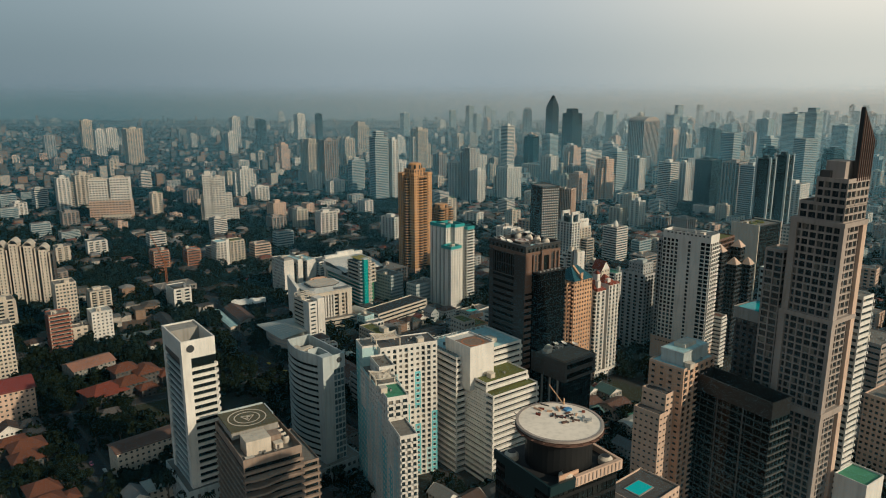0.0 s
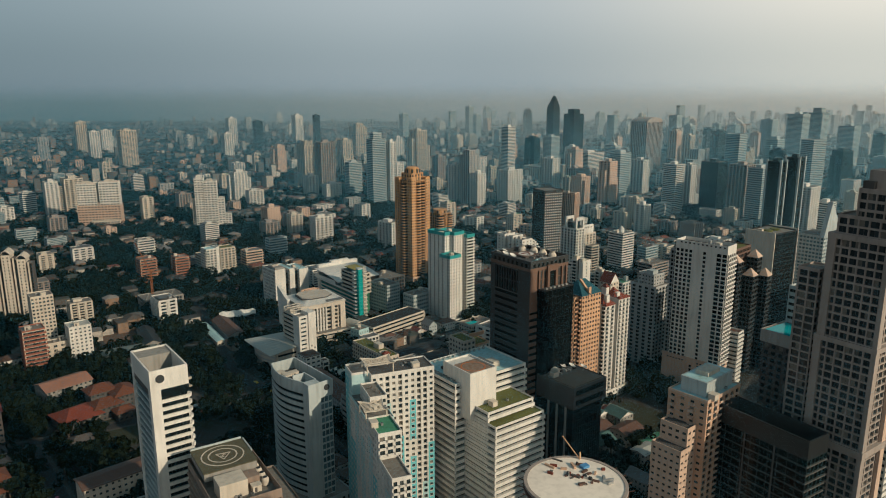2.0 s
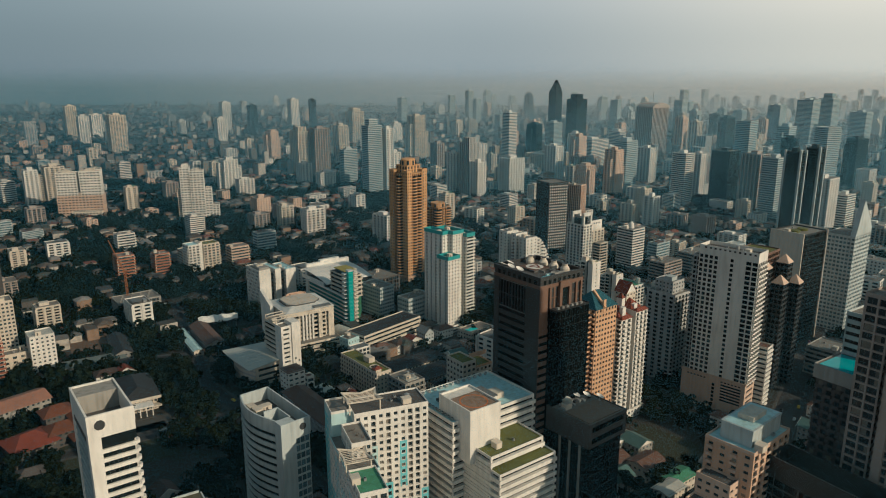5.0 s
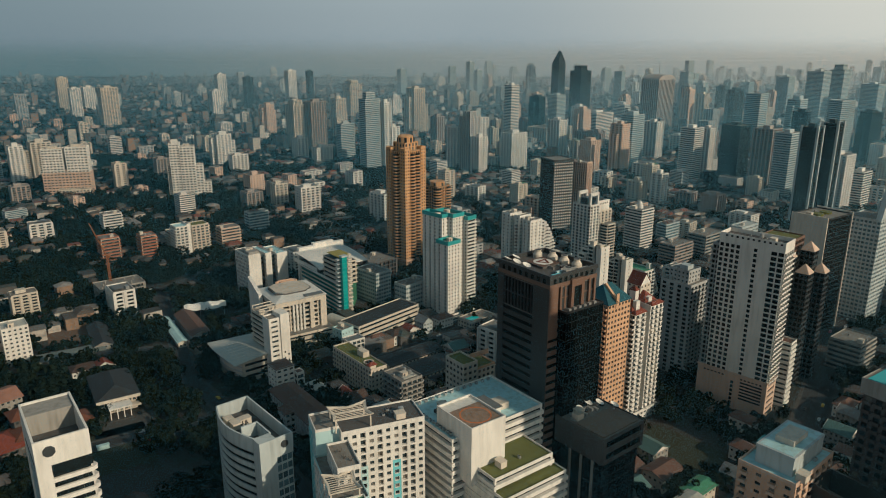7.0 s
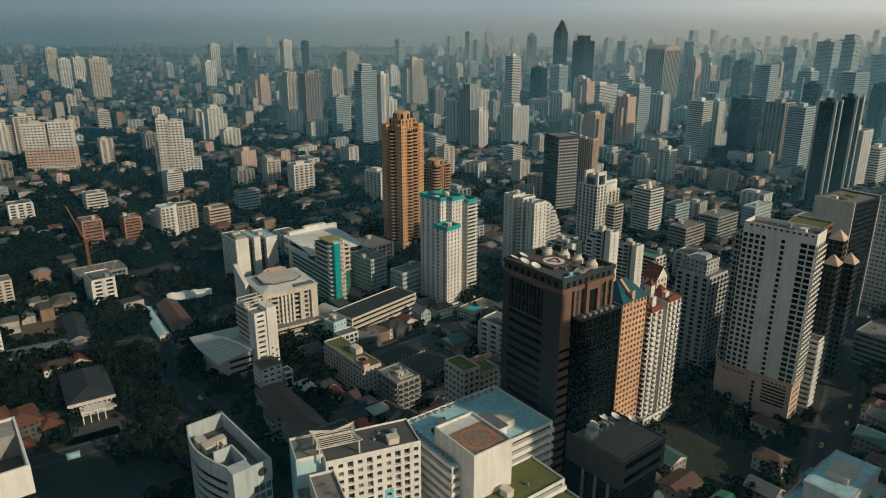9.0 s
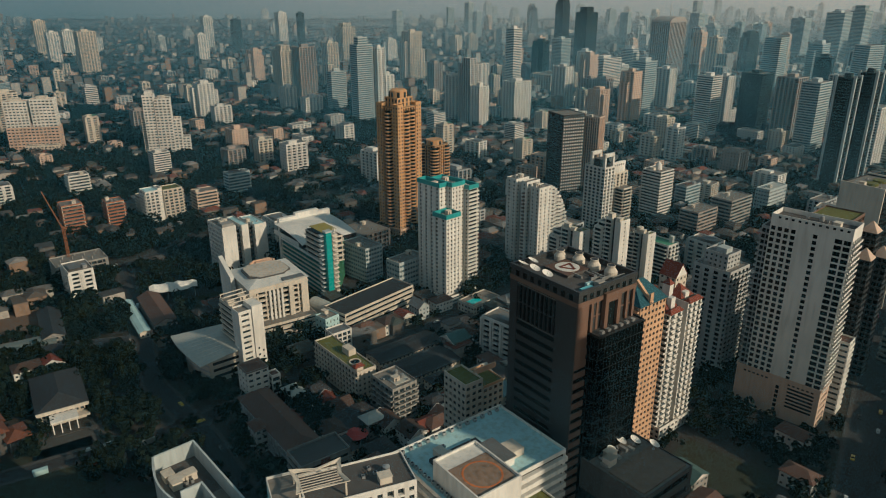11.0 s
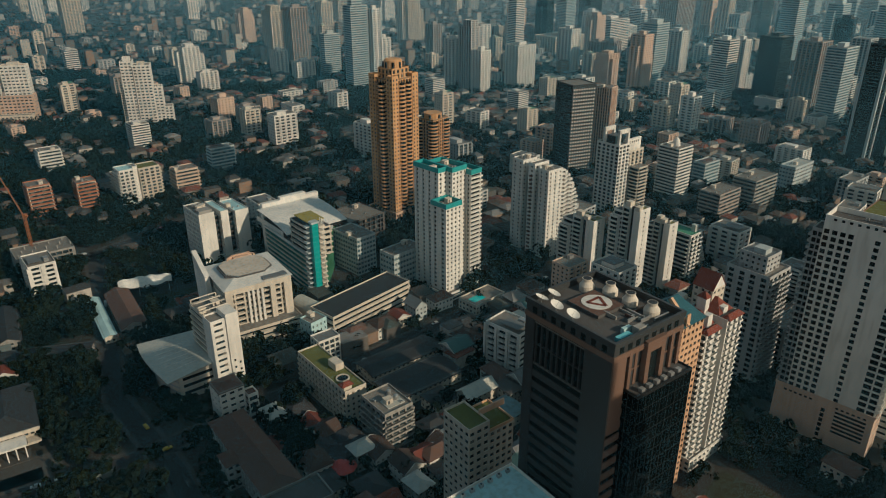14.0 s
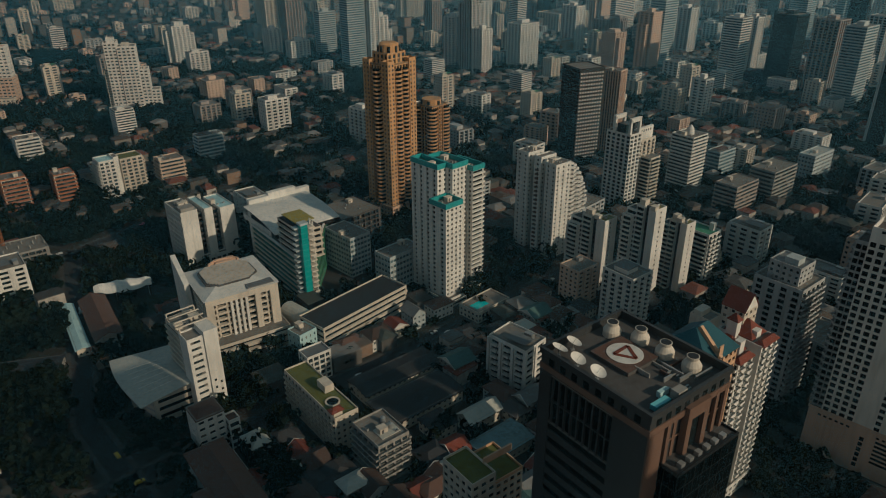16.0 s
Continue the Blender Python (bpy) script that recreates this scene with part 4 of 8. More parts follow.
# ---- dark glass office ----
T = 33
o = thing("office_tower", "dark glass office tower with a black crown wall", "office tower", 136, 284, T)
taken(136, 284, T, 0, 0, 14, 42)
block(o, 0, 0, 13.6, 41, 0, 66, 3.5, (S(2.6, 0.86, 0.8, 3.2, 0.2, None, (0.25, 0, 0.5)), CURTAIN, CURTAIN, S(4.2, 0.95, 0.5, 3.3, 0.15)), wall=DARKTEAL, glass=BLACKGLASS, trim=DARKCON, parapet=0)
s = Shape()
for x0, y0, x1, y1 in ((0, 0, 13.6, 0.6), (0, 40.4, 13.6, 41), (0, 0.6, 0.6, 40.4), (13, 0.6, 13.6, 40.4)):
    s.box(x0, y0, 0, x1, y1, 8)
part("crown_wall", s.data("crown_wall", DARKMETAL), o, (0, 0, 66))
for y in (13.5, 27):
    boxy(o, "mullion_fin", -0.4, y, 0, 0, y + 0.6, 66, DARKCON)
block(o, 13.6, 6, 7, 20, 0, 52, 3.5, (S(2.6, 0.8, 0.4, 3.0, 0.4, (0.8, 0.9, 0.8, 1)), BALC, BALC, BLANK), wall=CONCRETE)

# ---- apartments with a turquoise roof pool ----
T = 36
o = thing("apartment_tower", "dark grey apartment tower with turquoise roof pool", "apartment tower", 148, 323, T)
taken(148, 323, T, 0, 0, 30, 18)
block(o, 0, 0, 17, 17, 0, 96, 3.2, (BALC2, BALC2, PUNCH, S(3.5, 0.6, 0.4, 2.4, 0.4, (1.1, 0.85, 1.0, 1))), wall=DARKCON, parapet=0)
block(o, -1, -1, 19, 19, 96, 101, 5.0, (BLANK,) * 4, wall=CONCRETE, parapet=0.6)
boxy(o, "pool_water", 0, 4, 101.2, 16.5, 16.5, 101.5, WATER, "turquoise roof pool")
block(o, 17, 3, 16, 14, 0, 118, 3.2, (S(900, 0.95, 1.2, 2.7, 0.5), BALC2, PUNCH, S(900, 0.95, 1.2, 2.7, 0.5)), wall=PALEBLUE, glass=DKGLASS)

# ---- tallest tower: taupe grid with a tilted fin ----
T = 36
o = thing("apartment_tower", "very tall taupe apartment tower with window grid and rooftop fin", "apartment tower", 159, 288, T)
taken(159, 288, T, -6, 0, 24, 24)
GR = S(3.6, 0.86, 0.4, 2.9, 0.8)
GB = S(3.6, 0.84, 0.4, 2.85, 0.7)
for z0, z1, d in ((8, 64, 24), (67, 108, 24), (110, 150, 23)):
    block(o, 0.6, 1.5, 18.4, d - 3, z0, z1, 3.2, (GB, GB, GR, GR), wall=TAUPE, parapet=0)
    boxy(o, "corner_pier", 0, 0, z0, 3.2, 1.5, z1, TAUPE), boxy(o, "corner_pier", 0, d - 3, z0, 3, d, z1, TAUPE)
    boxy(o, "corner_pier", 16, 0, z0, 19.4, 1.5, z1, PINK)
for z, m in ((64, TAUPE), (108, TAUPE), (150, TAUPE)):
    boxy(o, "belt_course", -0.3, -0.3, z, 19.4, 24 if z < 150 else 23, z + (3 if z < 108 else 2), m)
block(o, 0.6, 1.0, 18.4, 19.5, 152, 158.5, 3.25, (GB, GB, GR, GR), wall=TAUPE, parapet=1)
block(o, 0.6, 1.0, 18.4, 13, 158.5, 169, 3.5, (GB, GB, GR, GR), wall=TAUPE, parapet=1.2)
boxy(o, "plant_room", 3, 4, 169, 12, 12, 177, TAUPE)
boxy(o, "plant_room", 1, 9, 169, 5, 13, 173, DARKCON)
s = Shape()
s.mesh8([(7, 1, 0), (18.5, 1, 0), (18.5, 2.6, 0), (7, 2.6, 0), (7, 1, 30), (18.5, 1, 17), (18.5, 2.6, 17), (7, 2.6, 30)])
part("rooftop_fin", s.data("rooftop_fin", DARKMETAL), o, (0, 0, 169), 0, "dark slanting rooftop fin")
for k in range(7):
    x = 7.3 + k * 1.75
    boxy(o, "fin_rib", x, 0.7, 169, x + 0.35, 1.0, 198 - (x - 7) * 1.13, RUST)
block(o, 4.8, 27, 12, 9, 0, 134, 3.2, (GR, GR, GR, GR), wall=TAUPE)
block(o, -4, -4, 30, 30, 0, 8, 4, (S(3.4, 0.7, 0.4, 3.2, 0.5),) * 4, wall=PINK)
o = thing("apartment_tower", "white ribbed apartment slab beside the tallest tower", "apartment tower", 186, 314, T)
taken(186, 314, T, 0, 0, 10, 22)
block(o, 0, 0, 10, 22, 0, 112, 3.2, (S(900, 0.94, 1.4, 2.8, 0.5), BANDS, RIBBON, RIBBON), wall=WHITE)
o = thing("podium_building", "plain white podium with a green roof court", "building", 181, 284, T)
block(o, 0, 0, 16, 14, 0, 34, 4.0, (BLANK,) * 4, wall=WHITE, roof=GREENROOF)
o = tower("office_tower", "brown office tower with dark ribbon windows", "office tower", 246, 392, 28, 22, 60, 3.5, (RIBBON, RIBBON, RIBBON, S(900, 0.95, 1.2, 2.6, 0.3)), wall=TAUPE, turn=36)
o = tower("apartment_tower", "beige apartment block with arched lower storeys", "apartment tower", 226, 330, 22, 22, 50, 3.2, (PUNCH2,) * 4, wall=PINK, turn=36)

# ---- round tower with a landing deck ----
T = 34
o = thing("office_tower", "black glass tower with round white landing deck under repair", "office tower", 31, 197, T)
taken(31, 197, T, -20, -16, 20, 20)
block(o, -14, -12, 27, 25, 0, 95, 4.0, (S(2, 0.95, 1.0, 3.8, 0.2),) * 4, wall=DARKMETAL, glass=DKGLASS, roof=SLATE, parapet=0)
block(o, -11, -17, 21, 5, 0, 84, 4.0, (S(2, 0.95, 1.0, 3.8, 0.2),) * 4, wall=DARKMETAL, glass=DKGLASS, roof=SLATE, parapet=1.0)
boxy(o, "teal_panel", -14.3, -6, 88, -14.05, 8, 94, DARKTEAL), boxy(o, "roof_boat", -2, -16, 84.4, 6, -13.6, 86.2, CONCRETE)
# sunlight put into the rail colours: pink where lit, dark teal on the left
for x0, y0, x1, y1 in ((-5, -13.2, 14, -12), (13, -12, 14, 6)):
    boxy(o, "terrace_rail", x0, y0, 94, x1, y1, 97.2, PINK)
for k in range(12):
    boxy(o, "rail_post", -4.6 + k * 1.55, -13.4, 94.4, -4.2 + k * 1.55, -13.2, 96.8, TAUPE)
boxy(o, "terrace_rail", -14.6, -13.2, 94, -5, -12.4, 97, DARKTEAL), boxy(o, "terrace_rail", -14.8, -12.4, 94, -14.1, 13, 97, DARKTEAL)
boxy(o, "tan_screen", -10, -11.6, 95.3, -2.5, -11.2, 98.2, PEACH)
s = Shape()
s.tube(0, 0, 10.2, 0, 9.8, 0, n=36)
part("drum", s.data("drum", DARKMETAL), o, (0, 0, 95))
s = Shape()
s.tube(0, 0, 10.4, 0, 1.6, 0, 13.4, n=48), s.tube(0, 0, 13.4, 1.6, 2.4, 0, n=48)
part("deck_underside", s.data("deck_underside", RUST), o, (0, 0, 104.6), 0, "rusty deck rim")
disc(o, "landing_deck", 0, 0, 107, 12.6, 0.9, plain("cream_deck_paint", (0.84, 0.75, 0.65), stain=0.25), "off-white landing deck", 56)
hoop(o, "deck_edge", 0, 0, 107.3, 12.4, 13.3, 0.75, TAUPE)
for k in range(24):
    a = 2 * math.pi * k / 24
    s = Shape()
    strut(s, (13.2 * math.cos(a), 13.2 * math.sin(a), 106.8), (14.8 * math.cos(a), 14.8 * math.sin(a), 107.4), 0.1)
    part("net_bracket", s.data("net_bracket", RUST), o)
for k in range(34):
    a, r = rng.uniform(-0.9, 2.0), rng.uniform(2, 11)
    s = Shape()
    l2 = rng.uniform(0.5, 3.2)
    s.box(0, 0, 0, l2, rng.uniform(0.25, 0.8), rng.uniform(0.2, 0.8))
    part("building_rubble", s.data("building_rubble", rng.choice((REDROOF, RUST, DARKCON, STEEL, PEACH, DARKMETAL))), o, (r * math.cos(a), r * math.sin(a), 107.9), rng.uniform(0, 180))
boxy(o, "tarpaulin", 6, 3.4, 107.9, 8.2, 5, 108.6, plain("blue_tarpaulin", (0.08, 0.25, 0.5), 0.5), "blue tarpaulin")
s = Shape()
strut(s, (9, 8, 107.9), (6, 12, 114), 0.1), strut(s, (9, 8, 107.9), (9, 8, 110), 0.16)
part("derrick", s.data("derrick", ORANGE), o)
for lx, ly in ((-6, -10.2), (10.5, -9.5), (-11.8, 8)):
    s = Shape()
    s.tube(0, 0, 2.2, 0, 1.6, 0, n=16), s.tube(0, 0, 2.2, 1.6, 2.4, 0, 1.4, n=16), s.tube(0, 0, 1.3, 2.4, 2.45, 1, n=16)
    part("cooling_tower", s.data("cooling_tower", OFFWHITE, DARKMETAL), o, (lx, ly, 95.3))

# ---- beige office with a green helipad ----
T = 34
o = thing("office_building", "beige wavy-banded office with green rooftop helipad", "office building", -90, 267, T)
taken(-90, 267, T, -3, -6, 30, 43)
HB = S(900, 0.98, 1.2, 3.3, 0.7, None, (0.5, 0.0, 1.1))
block(o, 0, 0, 26, 43, 0, 50, 3.55, (HB, HB, HB, HB), wall=TAN, glass=DKGLASS, parapet=3.6)
for j in range(13):
    s = Shape()
    n = 14
    for k in range(n):
        x0, x1 = 26 * k / n, 26 * (k + 1) / n
        f0, f1 = [2.6 + 1.3 * math.sin(x / 26 * 6.3) for x in (x0, x1)]
        s.mesh8([(x0, -f0, 0), (x1, -f1, 0), (x1, 0.2, 0), (x0, 0.2, 0), (x0, -f0, 0.95), (x1, -f1, 0.95), (x1, 0.2, 0.95), (x0, 0.2, 0.95)])
    part("wavy_balcony", s.data("wavy_balcony", TAN), o, (0, 0, 3.6 * j + 1))
block(o, 26, 3, 9, 34, 0, 42, 3.55, (HB, HB, HB, BLANK), wall=TAN, glass=DKGLASS)
boxy(o, "helipad_deck", 1.5, 21, 53.2, 23, 42, 56.6, CONCRETE)
boxy(o, "helipad", 1.2, 20.6, 56.6, 23.4, 42.4, 57, plain("worn_olive_deck", (0.1, 0.092, 0.055), stain=0.6))
hoop(o, "helipad_ring", 12, 32, 57.0, 8.2, 8.8, 0.05, OFFWHITE, "white painted ring")
hoop(o, "helipad_ring", 12, 32, 57.0, 5.4, 6.0, 0.05, OFFWHITE, "white painted ring")
s = Shape()
for a, b in (((-3, -2), (3, -2)), ((-3, -2), (0, 3)), ((3, -2), (0, 3)), ((-1, -1.2), (-1, 0.8)), ((1, -1.2), (1, 0.8)), ((-1, -0.2), (1, -0.2))):
    strut(s, (*a, 0), (*b, 0), 0.22)
part("landing_mark", s.data("landing_mark", OFFWHITE), o, (12, 32, 56.9), 50, "white triangle mark")
boxy(o, "screen_wall", 1.4, 42.4, 56, 23, 42.9, 57.8, PALEBLUE), boxy(o, "screen_wall", 23.4, 30, 55, 23.9, 42, 57.4, PALEBLUE)
boxy(o, "plant_house", 4, 8, 50, 15, 17, 57, OFFWHITE), boxy(o, "plant_house", 16, 12, 50, 21, 18, 55, TAN)
for k in range(4):
    s = Shape()
    s.tube(0, 0, 1.5, 0, 2.4, 0, n=14), s.tube(0, 0, 1.5, 2.4, 3.2, 0, 1.0, n=14), s.tube(0, 0, 0.9, 3.2, 3.25, 1, n=14)
    part("cooling_tower", s.data("cooling_tower", OFFWHITE, DARKMETAL), o, (23, 24 - 4.2 * k, 50.5))
clutter(o, 2, 2, 20, 8, 50, rng, 7, False)

# ---- ochre towers ----
T = 50
o = thing("apartment_tower", "tall ochre apartment tower with crown arches", "apartment tower", -48, 764, T)
taken(-48, 764, T, 0, 0, 27, 25)
GD = S(3.0, 0.78, 0.3, 2.6, 1.1, (0.9, 0.5, 0.95, 2))
block(o, 1, 1, 26, 23, 0, 112, 3.0, (GD, GD, GD, GD), wall=GOLD, trim=GOLD2, glass=DKGLASS, parapet=1.2)
for lx, ly in ((0, 0), (21.5, 0), (0, 18.5)):
    block(o, lx, ly, 6.5, 6.5, 0, 114, 3.0, (S(3.2, 0.5, 0.6, 2.2, 0.4),) * 4, wall=GOLD, parapet=1.5)
for lx, ly, r in ((10.5, 1.2, 3.2), (17.5, 1.2, 3.2), (1.2, 12, 3.4)):
    s = Shape()
    s.tube(0, 0, r, 0, 1.2, 0, n=16)
    sg = Shape()
    sg.tube(0, 0, r - 0.5, 0, 2.8, 0, n=16)
    a, b = s.data("bay_balcony", GOLD), sg.data("bay_window", DKGLASS)
    for k in range(34):
        q = part("bay_balcony", a, o, (lx, ly, 8 + k * 3.0))
        part("bay_window", b, q)
block(o, 5, 5, 18, 15, 112, 119, 3.5, (S(4, 0.55, 0.5, 3.2, 0.5),) * 4, wall=GOLD, parapet=1)
s = Shape()
s.tube(0, 0, 7, 0, 6, 0, n=20), s.tube(0, 0, 7, 6, 7, 0, 5.5, n=20)
part("crown_drum", s.data("crown_drum", GOLD), o, (14, 12.5, 119))
for k in range(8):
    a = 2 * math.pi * k / 8
    boxy(o, "crown_opening", 14 + 7.02 * math.cos(a) - 0.8, 12.5 + 7.02 * math.sin(a) - 0.8, 119.6, 14 + 7.02 * math.cos(a) + 0.8, 12.5 + 7.02 * math.sin(a) + 0.8, 124, GLASS)
for k in range(5):
    boxy(o, "mast", 9 + 2.4 * k, 12 + (k % 2), 126, 9.2 + 2.4 * k, 12.2 + (k % 2), 129, STEEL)
block(o, -3, -3, 33, 31, 0, 9, 3, (S(3.0, 0.5, 0.5, 2.2, 0.5),) * 4, wall=PEACH)
T = 52
o = thing("apartment_tower", "round-cornered ochre apartment tower", "apartment tower", -20, 838, T)
taken(-20, 838, T, 0, 0, 24, 22)
block(o, 2, 2, 20, 18, 0, 64, 3.0, (GD, GD, GD, GD), wall=GOLD, trim=GOLD2, glass=DKGLASS)
for lx, ly in ((4, 4), (20, 4), (4, 18), (20, 18)):
    s, sg = Shape(), Shape()
    s.tube(0, 0, 4.6, 0, 1.2, 0, n=16), sg.tube(0, 0, 4.1, 0, 3, 0, n=16)
    a, b = s.data("bay_balcony", GOLD), sg.data("bay_window", DKGLASS)
    for k in range(20):
        q = part("bay_balcony", a, o, (lx, ly, 3 + k * 3.0))
        part("bay_window", b, q)
s = Shape()
s.tube(0, 0, 8, 0, 5, 0, n=18)
part("crown_drum", s.data("crown_drum", GOLD), o, (12, 11, 64))
for k in range(6):
    a = 2 * math.pi * k / 6 + 0.4
    boxy(o, "crown_opening", 12 + 8 * math.cos(a) - 0.9, 11 + 8 * math.sin(a) - 0.9, 65, 12 + 8 * math.cos(a) + 0.9, 11 + 8 * math.sin(a) + 0.9, 68, GLASS)
block(o, 4, 26, 26, 14, 0, 58, 3.0, (BALC2, BALC2, PUNCH, PUNCH), wall=WHITE)

# ---- white apartments with teal roof edges ----
T = 45
o = thing("apartment_tower", "white stepped apartment tower with teal roof edge", "apartment tower", -5, 630, T)
taken(-5, 630, T, 0, 3, 15, 18), taken(-5, 630, T, 8, 12, 34, 38)
WF = S(3.2, 0.4, 0.7, 2.1, 0.5)
WB = S(900, 0.96, 0.95, 2.5, 0.9, None, (0.7, 0, 0.95))
WL = S(5.4, 0.34, 0.5, 2.3, 0.8)
block(o, 1.5, 3.5, 13, 13, 0, 61, 2.85, (WF, WF, WF, WL), single=(0, 3), parapet=0, glass=DKGLASS)
block(o, 8, 17, 8, 22, 0, 79, 2.85, (WF, WF, WF, WL), parapet=0, glass=DKGLASS)
block(o, 15, 12, 12, 22, 0, 79, 2.85, (WF, WB, WF, WL), parapet=0, glass=DKGLASS)
block(o, 26.9, 7.5, 9, 20, 0, 76, 2.85, (WB, WB, WF, WL), parapet=0, glass=DKGLASS)
for x0, y0, x1, y1, z in ((1.5, 3.5, 14.5, 16.5, 61), (8, 17, 16, 39, 79), (15, 12, 27, 34, 79), (26.9, 7.5, 35.9, 27.5, 76)):
    s = Shape()
    for a0, b0, a1, b1 in ((x0 - 0.3, y0 - 0.3, x1 + 0.3, y0 + 0.5), (x0 - 0.3, y1 - 0.5, x1 + 0.3, y1 + 0.3), (x0 - 0.3, y0 + 0.5, x0 + 0.5, y1 - 0.5), (x1 - 0.5, y0 + 0.5, x1 + 0.3, y1 - 0.5)):
        s.box(a0, b0, 0, a1, b1, 3)
    part("roof_edge", s.data("roof_edge", TEAL), o, (0, 0, z), 0, "teal roof edge")
    clutter(o, x0 + 1, y0 + 1, x1 - x0 - 3, y1 - y0 - 3, z, rng, 3)
block(o, -1, 0, 17, 18, 0, 5, 2.5, (S(900, 0.9, 0.8, 2.1, 0.5),) * 4, wall=WHITE)
o = thing("pool_deck", "low white clubhouse with turquoise pool", "clubhouse", 12, 614, 45)
taken(12, 614, 45, 0, 0, 26, 16)
block(o, 0, 0, 26, 15, 0, 6, 3, (S(3, 0.6, 0.6, 2.2, 0.4),) * 4, wall=OFFWHITE)
boxy(o, "pool_water", 3, 4, 6.35, 13, 10, 6.4, WATER)

# ---- white office cube with dark slots ----
T = 42
o = thing("office_building", "white office block with two dark vertical slots", "office building", -174, 681, T)
taken(-174, 681, T, 0, 0, 36, 28)
CU = S(3, 0.5, 0.9, 2.2, 0.3)
for x0, x1, h, d in ((0, 11, 37, 26), (15.5, 21, 36, 26), (26, 36, 34, 26)):
    block(o, x0, 0, x1 - x0, d, 0, h, 3.5, (BLANK, BLANK, CU, S(2.6, 0.7, 0.4, 2.8, 0.5)), wall=WHITE, roof=BLUEROOF if x0 else ROOFTOP)
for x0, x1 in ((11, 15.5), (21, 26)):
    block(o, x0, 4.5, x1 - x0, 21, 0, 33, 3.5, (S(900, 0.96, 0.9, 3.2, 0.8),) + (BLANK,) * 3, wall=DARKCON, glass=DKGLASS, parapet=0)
block(o, -1, -2, 38, 4, 0, 4, 4, (S(4, 0.7, 0.6, 2.6, 0.6),) * 4, wall=WHITE)
boxy(o, "roof_pavilion", 1, 1, 37.3, 10, 8, 40, CONCRETE)
clutter(o, 1, 8, 9, 16, 37, rng, 9), clutter(o, 26, 2, 9, 20, 34, rng, 3)

# ---- glass office with a teal lift shaft and white vault ----
T = 40
o = thing("office_building", "green glass office with teal lift shaft and white vaulted roof", "office building", -88, 632, T)
taken(-88, 632, T, 0, 0, 40, 45), taken(-88, 632, T, 8, 45, 52, 90)
RING = [(1, 5), (7, 3), (50, 58), (51, 86), (10, 86), (2.5, 70)]
s, sg = Shape(), Shape()
s.prism([(0.4, 4.2), (7.2, 2.1), (51, 57.6), (51.8, 86.6), (9.4, 86.6), (1.8, 70.2)], 0, 1.0)
sg.prism(RING, 1.0, 3.4)
slab_mesh, glass_mesh = s.data("floor_band", OFFWHITE), sg.data("glass_storey", TEALGLASS)
for k in range(8):
    q = part("floor_band", slab_mesh, o, (0, 0, 3.4 * k))
    part("glass_storey", glass_mesh, q)
s = Shape()
s.prism([(0.4, 4.2), (7.2, 2.1), (51, 57.6), (51.8, 86.6), (9.4, 86.6), (1.8, 70.2)], 0, 0.9)
part("flat_roof", s.data("flat_roof", DARKCON), o, (0, 0, 27.2))
for p, q in (((7.2, 2.1), (51, 57.6)), ((0.4, 4.2), (1.8, 70.2)), ((51, 57.6), (51.8, 86.6))):
    s = Shape()
    strut(s, (*p, 28.6), (*q, 28.6), 0.55)
    part("roof_parapet", s.data("roof_parapet", WHITE), o)
for k in range(16):
    t = (k + 0.5) / 16
    boxy(o, "facade_fin", 7.2 + 43.8 * t, 2.0 + 55.5 * t - 1.0, 0, 7.5 + 43.8 * t, 2.0 + 55.5 * t, 27.2, GREENROOF)
HT = S(900, 0.97, 1.0, 3.0, 0.8, None, (0.6, 0, 0.8))
block(o, 1.5, 3, 14, 27, 28, 46, 3.3, (HT, HT, HT, HT), wall=OFFWHITE, glass=DKGLASS, roof=DARKCON, parapet=0.6)
boxy(o, "roof_pavilion", 4, 10, 46.3, 13, 24, 49.2, BLUEGLASS), boxy(o, "helipad", 2.5, 9, 49.2, 14.5, 26, 49.7, plain("yellow_green_deck", (0.3, 0.26, 0.07), stain=0.4), "yellow-green landing deck")
s = Shape()
s.box(0, 0, 0, 4.2, 3.6, 47)
part("lift_shaft", s.data("lift_shaft", plain("teal_glass_panels", (0.02, 0.3, 0.29), 0.25, 0.15)), o, (0.2, -1.5, 5), 0, "bright teal glass lift shaft")
for k in range(14):
    boxy(o, "shaft_transom", 0.1, -1.6, 3.4 * k + 6, 4.5, -1.45, 3.4 * k + 6.35, TEAL)
boxy(o, "shaft_head", -0.3, -2, 52, 4.8, 2.4, 53.2, PALEBLUE)
for k in range(14):
    boxy(o, "balcony_slab", 4.4, -2.6, 3.4 * k + 5, 8.4, 2.4, 3.4 * k + 5.9, OFFWHITE)
    boxy(o, "balcony_slab", -2.6, 1.2, 3.4 * k + 5, 0.2, 5, 3.4 * k + 5.9, PALEBLUE)
for k in range(3):
    s = Shape()
    strut(s, (7.6, -1.8 + 1.8 * k, 5), (7.6, -1.8 + 1.8 * k, 54), 0.18)
    part("balcony_post", s.data("balcony_post", WHITE), o)
vault = sheet("vaulted_roof", lambda i, j: (3.5 + 46 * j, 84.5 - 44 * i / 12, 34.5 - 4.6 * (i / 12) ** 2.4), 12, 1, (0, 0, 0.5), WHITE)
part("vaulted_roof", vault, o, (0, 0, 0.6), 0, "white curved metal roof")
boxy(o, "end_wall", 3.5, 40.4, 28, 49.5, 40.9, 30.4, DARKMETAL), boxy(o, "side_wall", 3.0, 45, 28, 3.5, 84, 31.5, WHITE)
